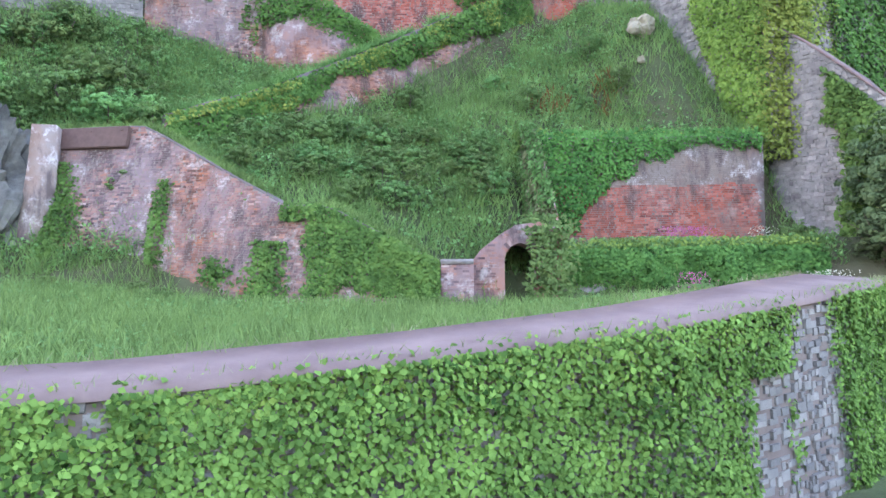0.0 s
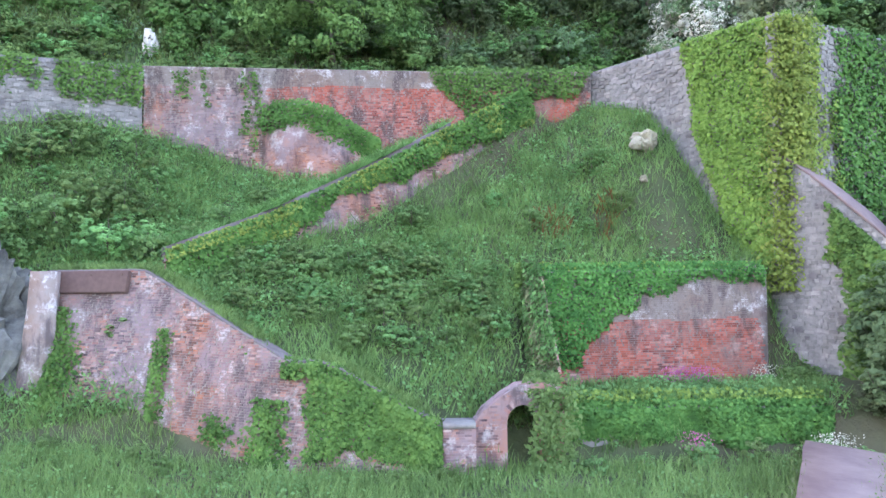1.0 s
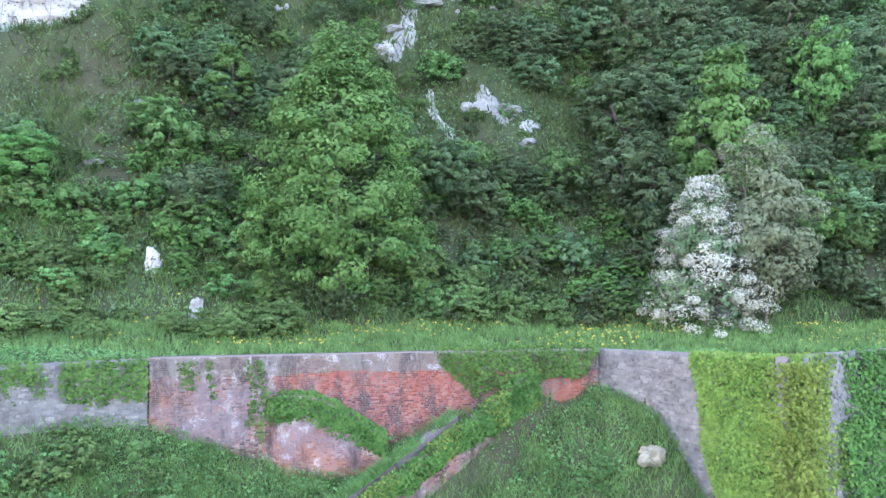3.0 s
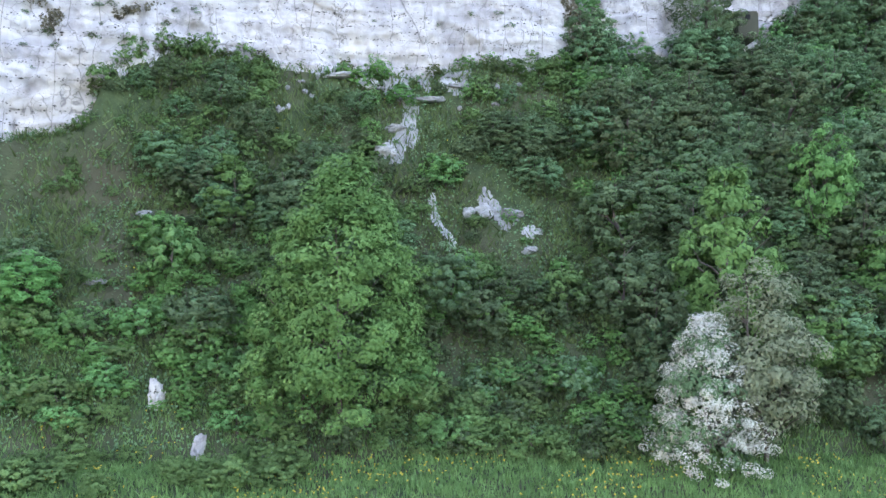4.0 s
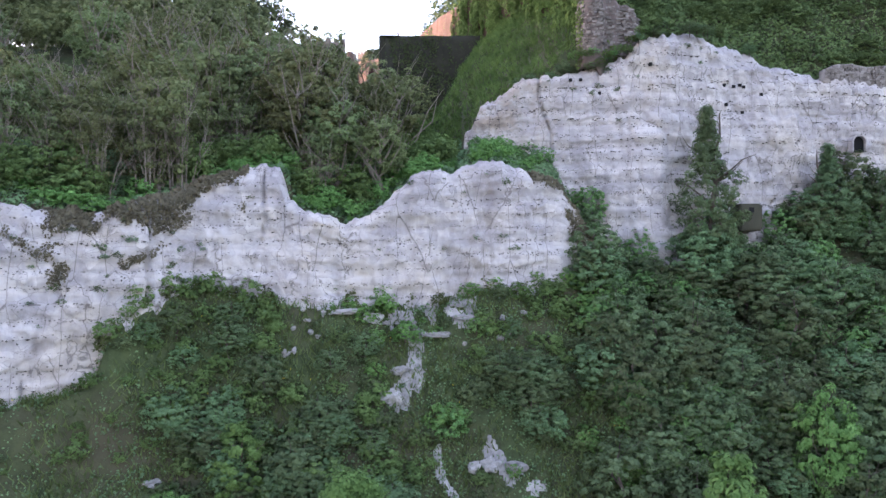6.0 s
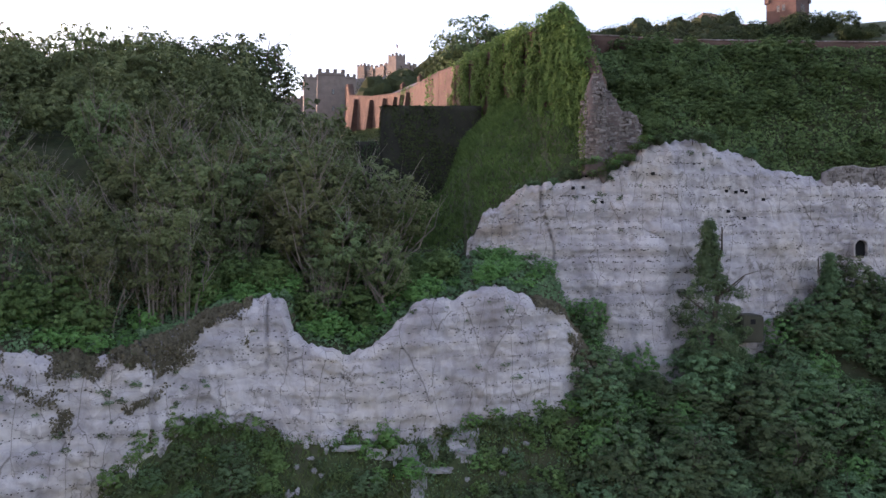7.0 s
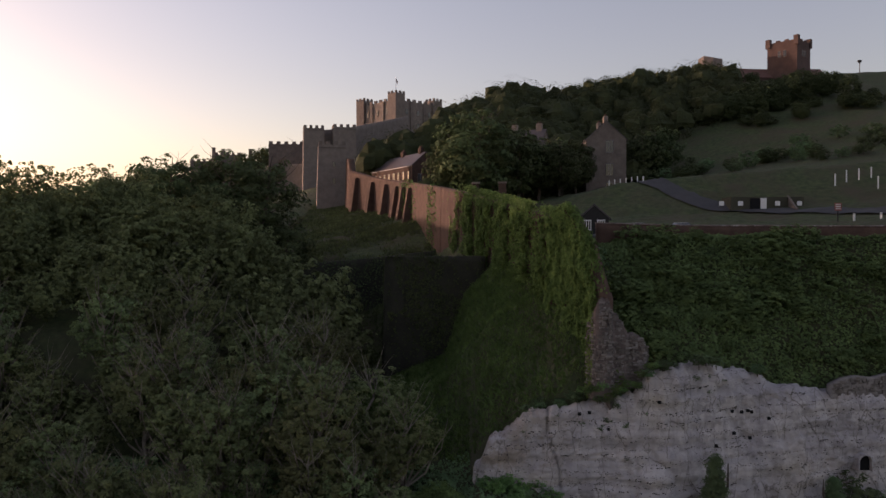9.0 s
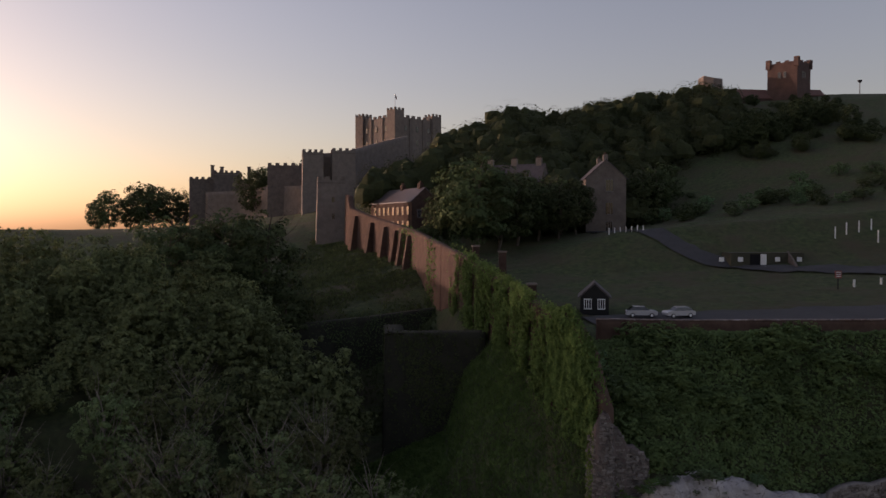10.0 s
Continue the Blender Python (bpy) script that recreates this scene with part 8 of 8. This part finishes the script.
tagged(link("coping_grass", quads("coping_grass", blade_quads(P, 0.11, 0.008, rng, 0.6)), DRYGRASS), "dry grass rooted along the edges of the coping", "grass", kind="stuff")
for k in range(22):
    x, y = rr.uniform(58, 122), rr.uniform(180, 212)
    plant(("bush", k % 3), "bush", "hedge bush on the castle hill", "bush", "hedge on the castle hill", x, y, rr.uniform(1.2, 2.0), rr.uniform(0.6, 0.9))
for k in range(26):
    x, y = rr.uniform(96, 150), rr.uniform(236, 262)
    mass("church_trees", ("round", k % 3), x, y, rr.uniform(0.4, 0.6), 0.75, 0.3, 0.3)
for k in range(22):
    x, y = rr.uniform(98, 142), rr.uniform(250, 268)
    mass("church_trees", ("round", k % 3), x, y, rr.uniform(0.62, 0.86), 0.95, 0.4, 0.4)
for k in range(24):
    x, y = rr.uniform(116, 160), rr.uniform(292, 318)
    mass("church_trees", ("round", k % 3), x, y, rr.uniform(0.36, 0.55) * (1.0 if x < 136 else 0.7), 0.8, 0.3, 0.3)
for k in range(70):
    x, y = rr.uniform(58, 145), rr.uniform(180, 246)
    if fbm(np.array(x * 0.05), np.array(y * 0.07), 0.0, 2, 81) < 0.0:
        continue
    mass("church_trees", ("bush", k % 3), x, y, rr.uniform(1.0, 2.0), rr.uniform(0.6, 0.9), 0.3, 0.6)
grow("church_trees", FARLEAF, "dark trees below the hilltop church", "wood")
# chalk rubble among the scrub
scatter("chalk_rubble", 1500, -36, 10, 47, 64, SCREE, "chalk rubble lying among the scrub", lambda P, r: leaf_quads(P + [0, -0.05, 0.12], np.array([0, -0.7, 0.7]) + r.normal(0, 0.5, (len(P), 3)), 0.2, r, 0.9), lambda x, y, r: (y < low_cliff(x)) & (x > -9) & (y > 56) & (fbm(x * 0.35, y * 0.5, 0, 4, 15) + 0.8 * np.exp(-((y - low_cliff(x) + 2.5) / 2) ** 2) + r.uniform(-0.2, 0.2, len(x)) > 0.85), "rubble")
# take away what was not used
for key, ob in KINDS.items():
    if key not in used:
        for o in (*ob.children, ob):
            bpy.data.objects.remove(o)
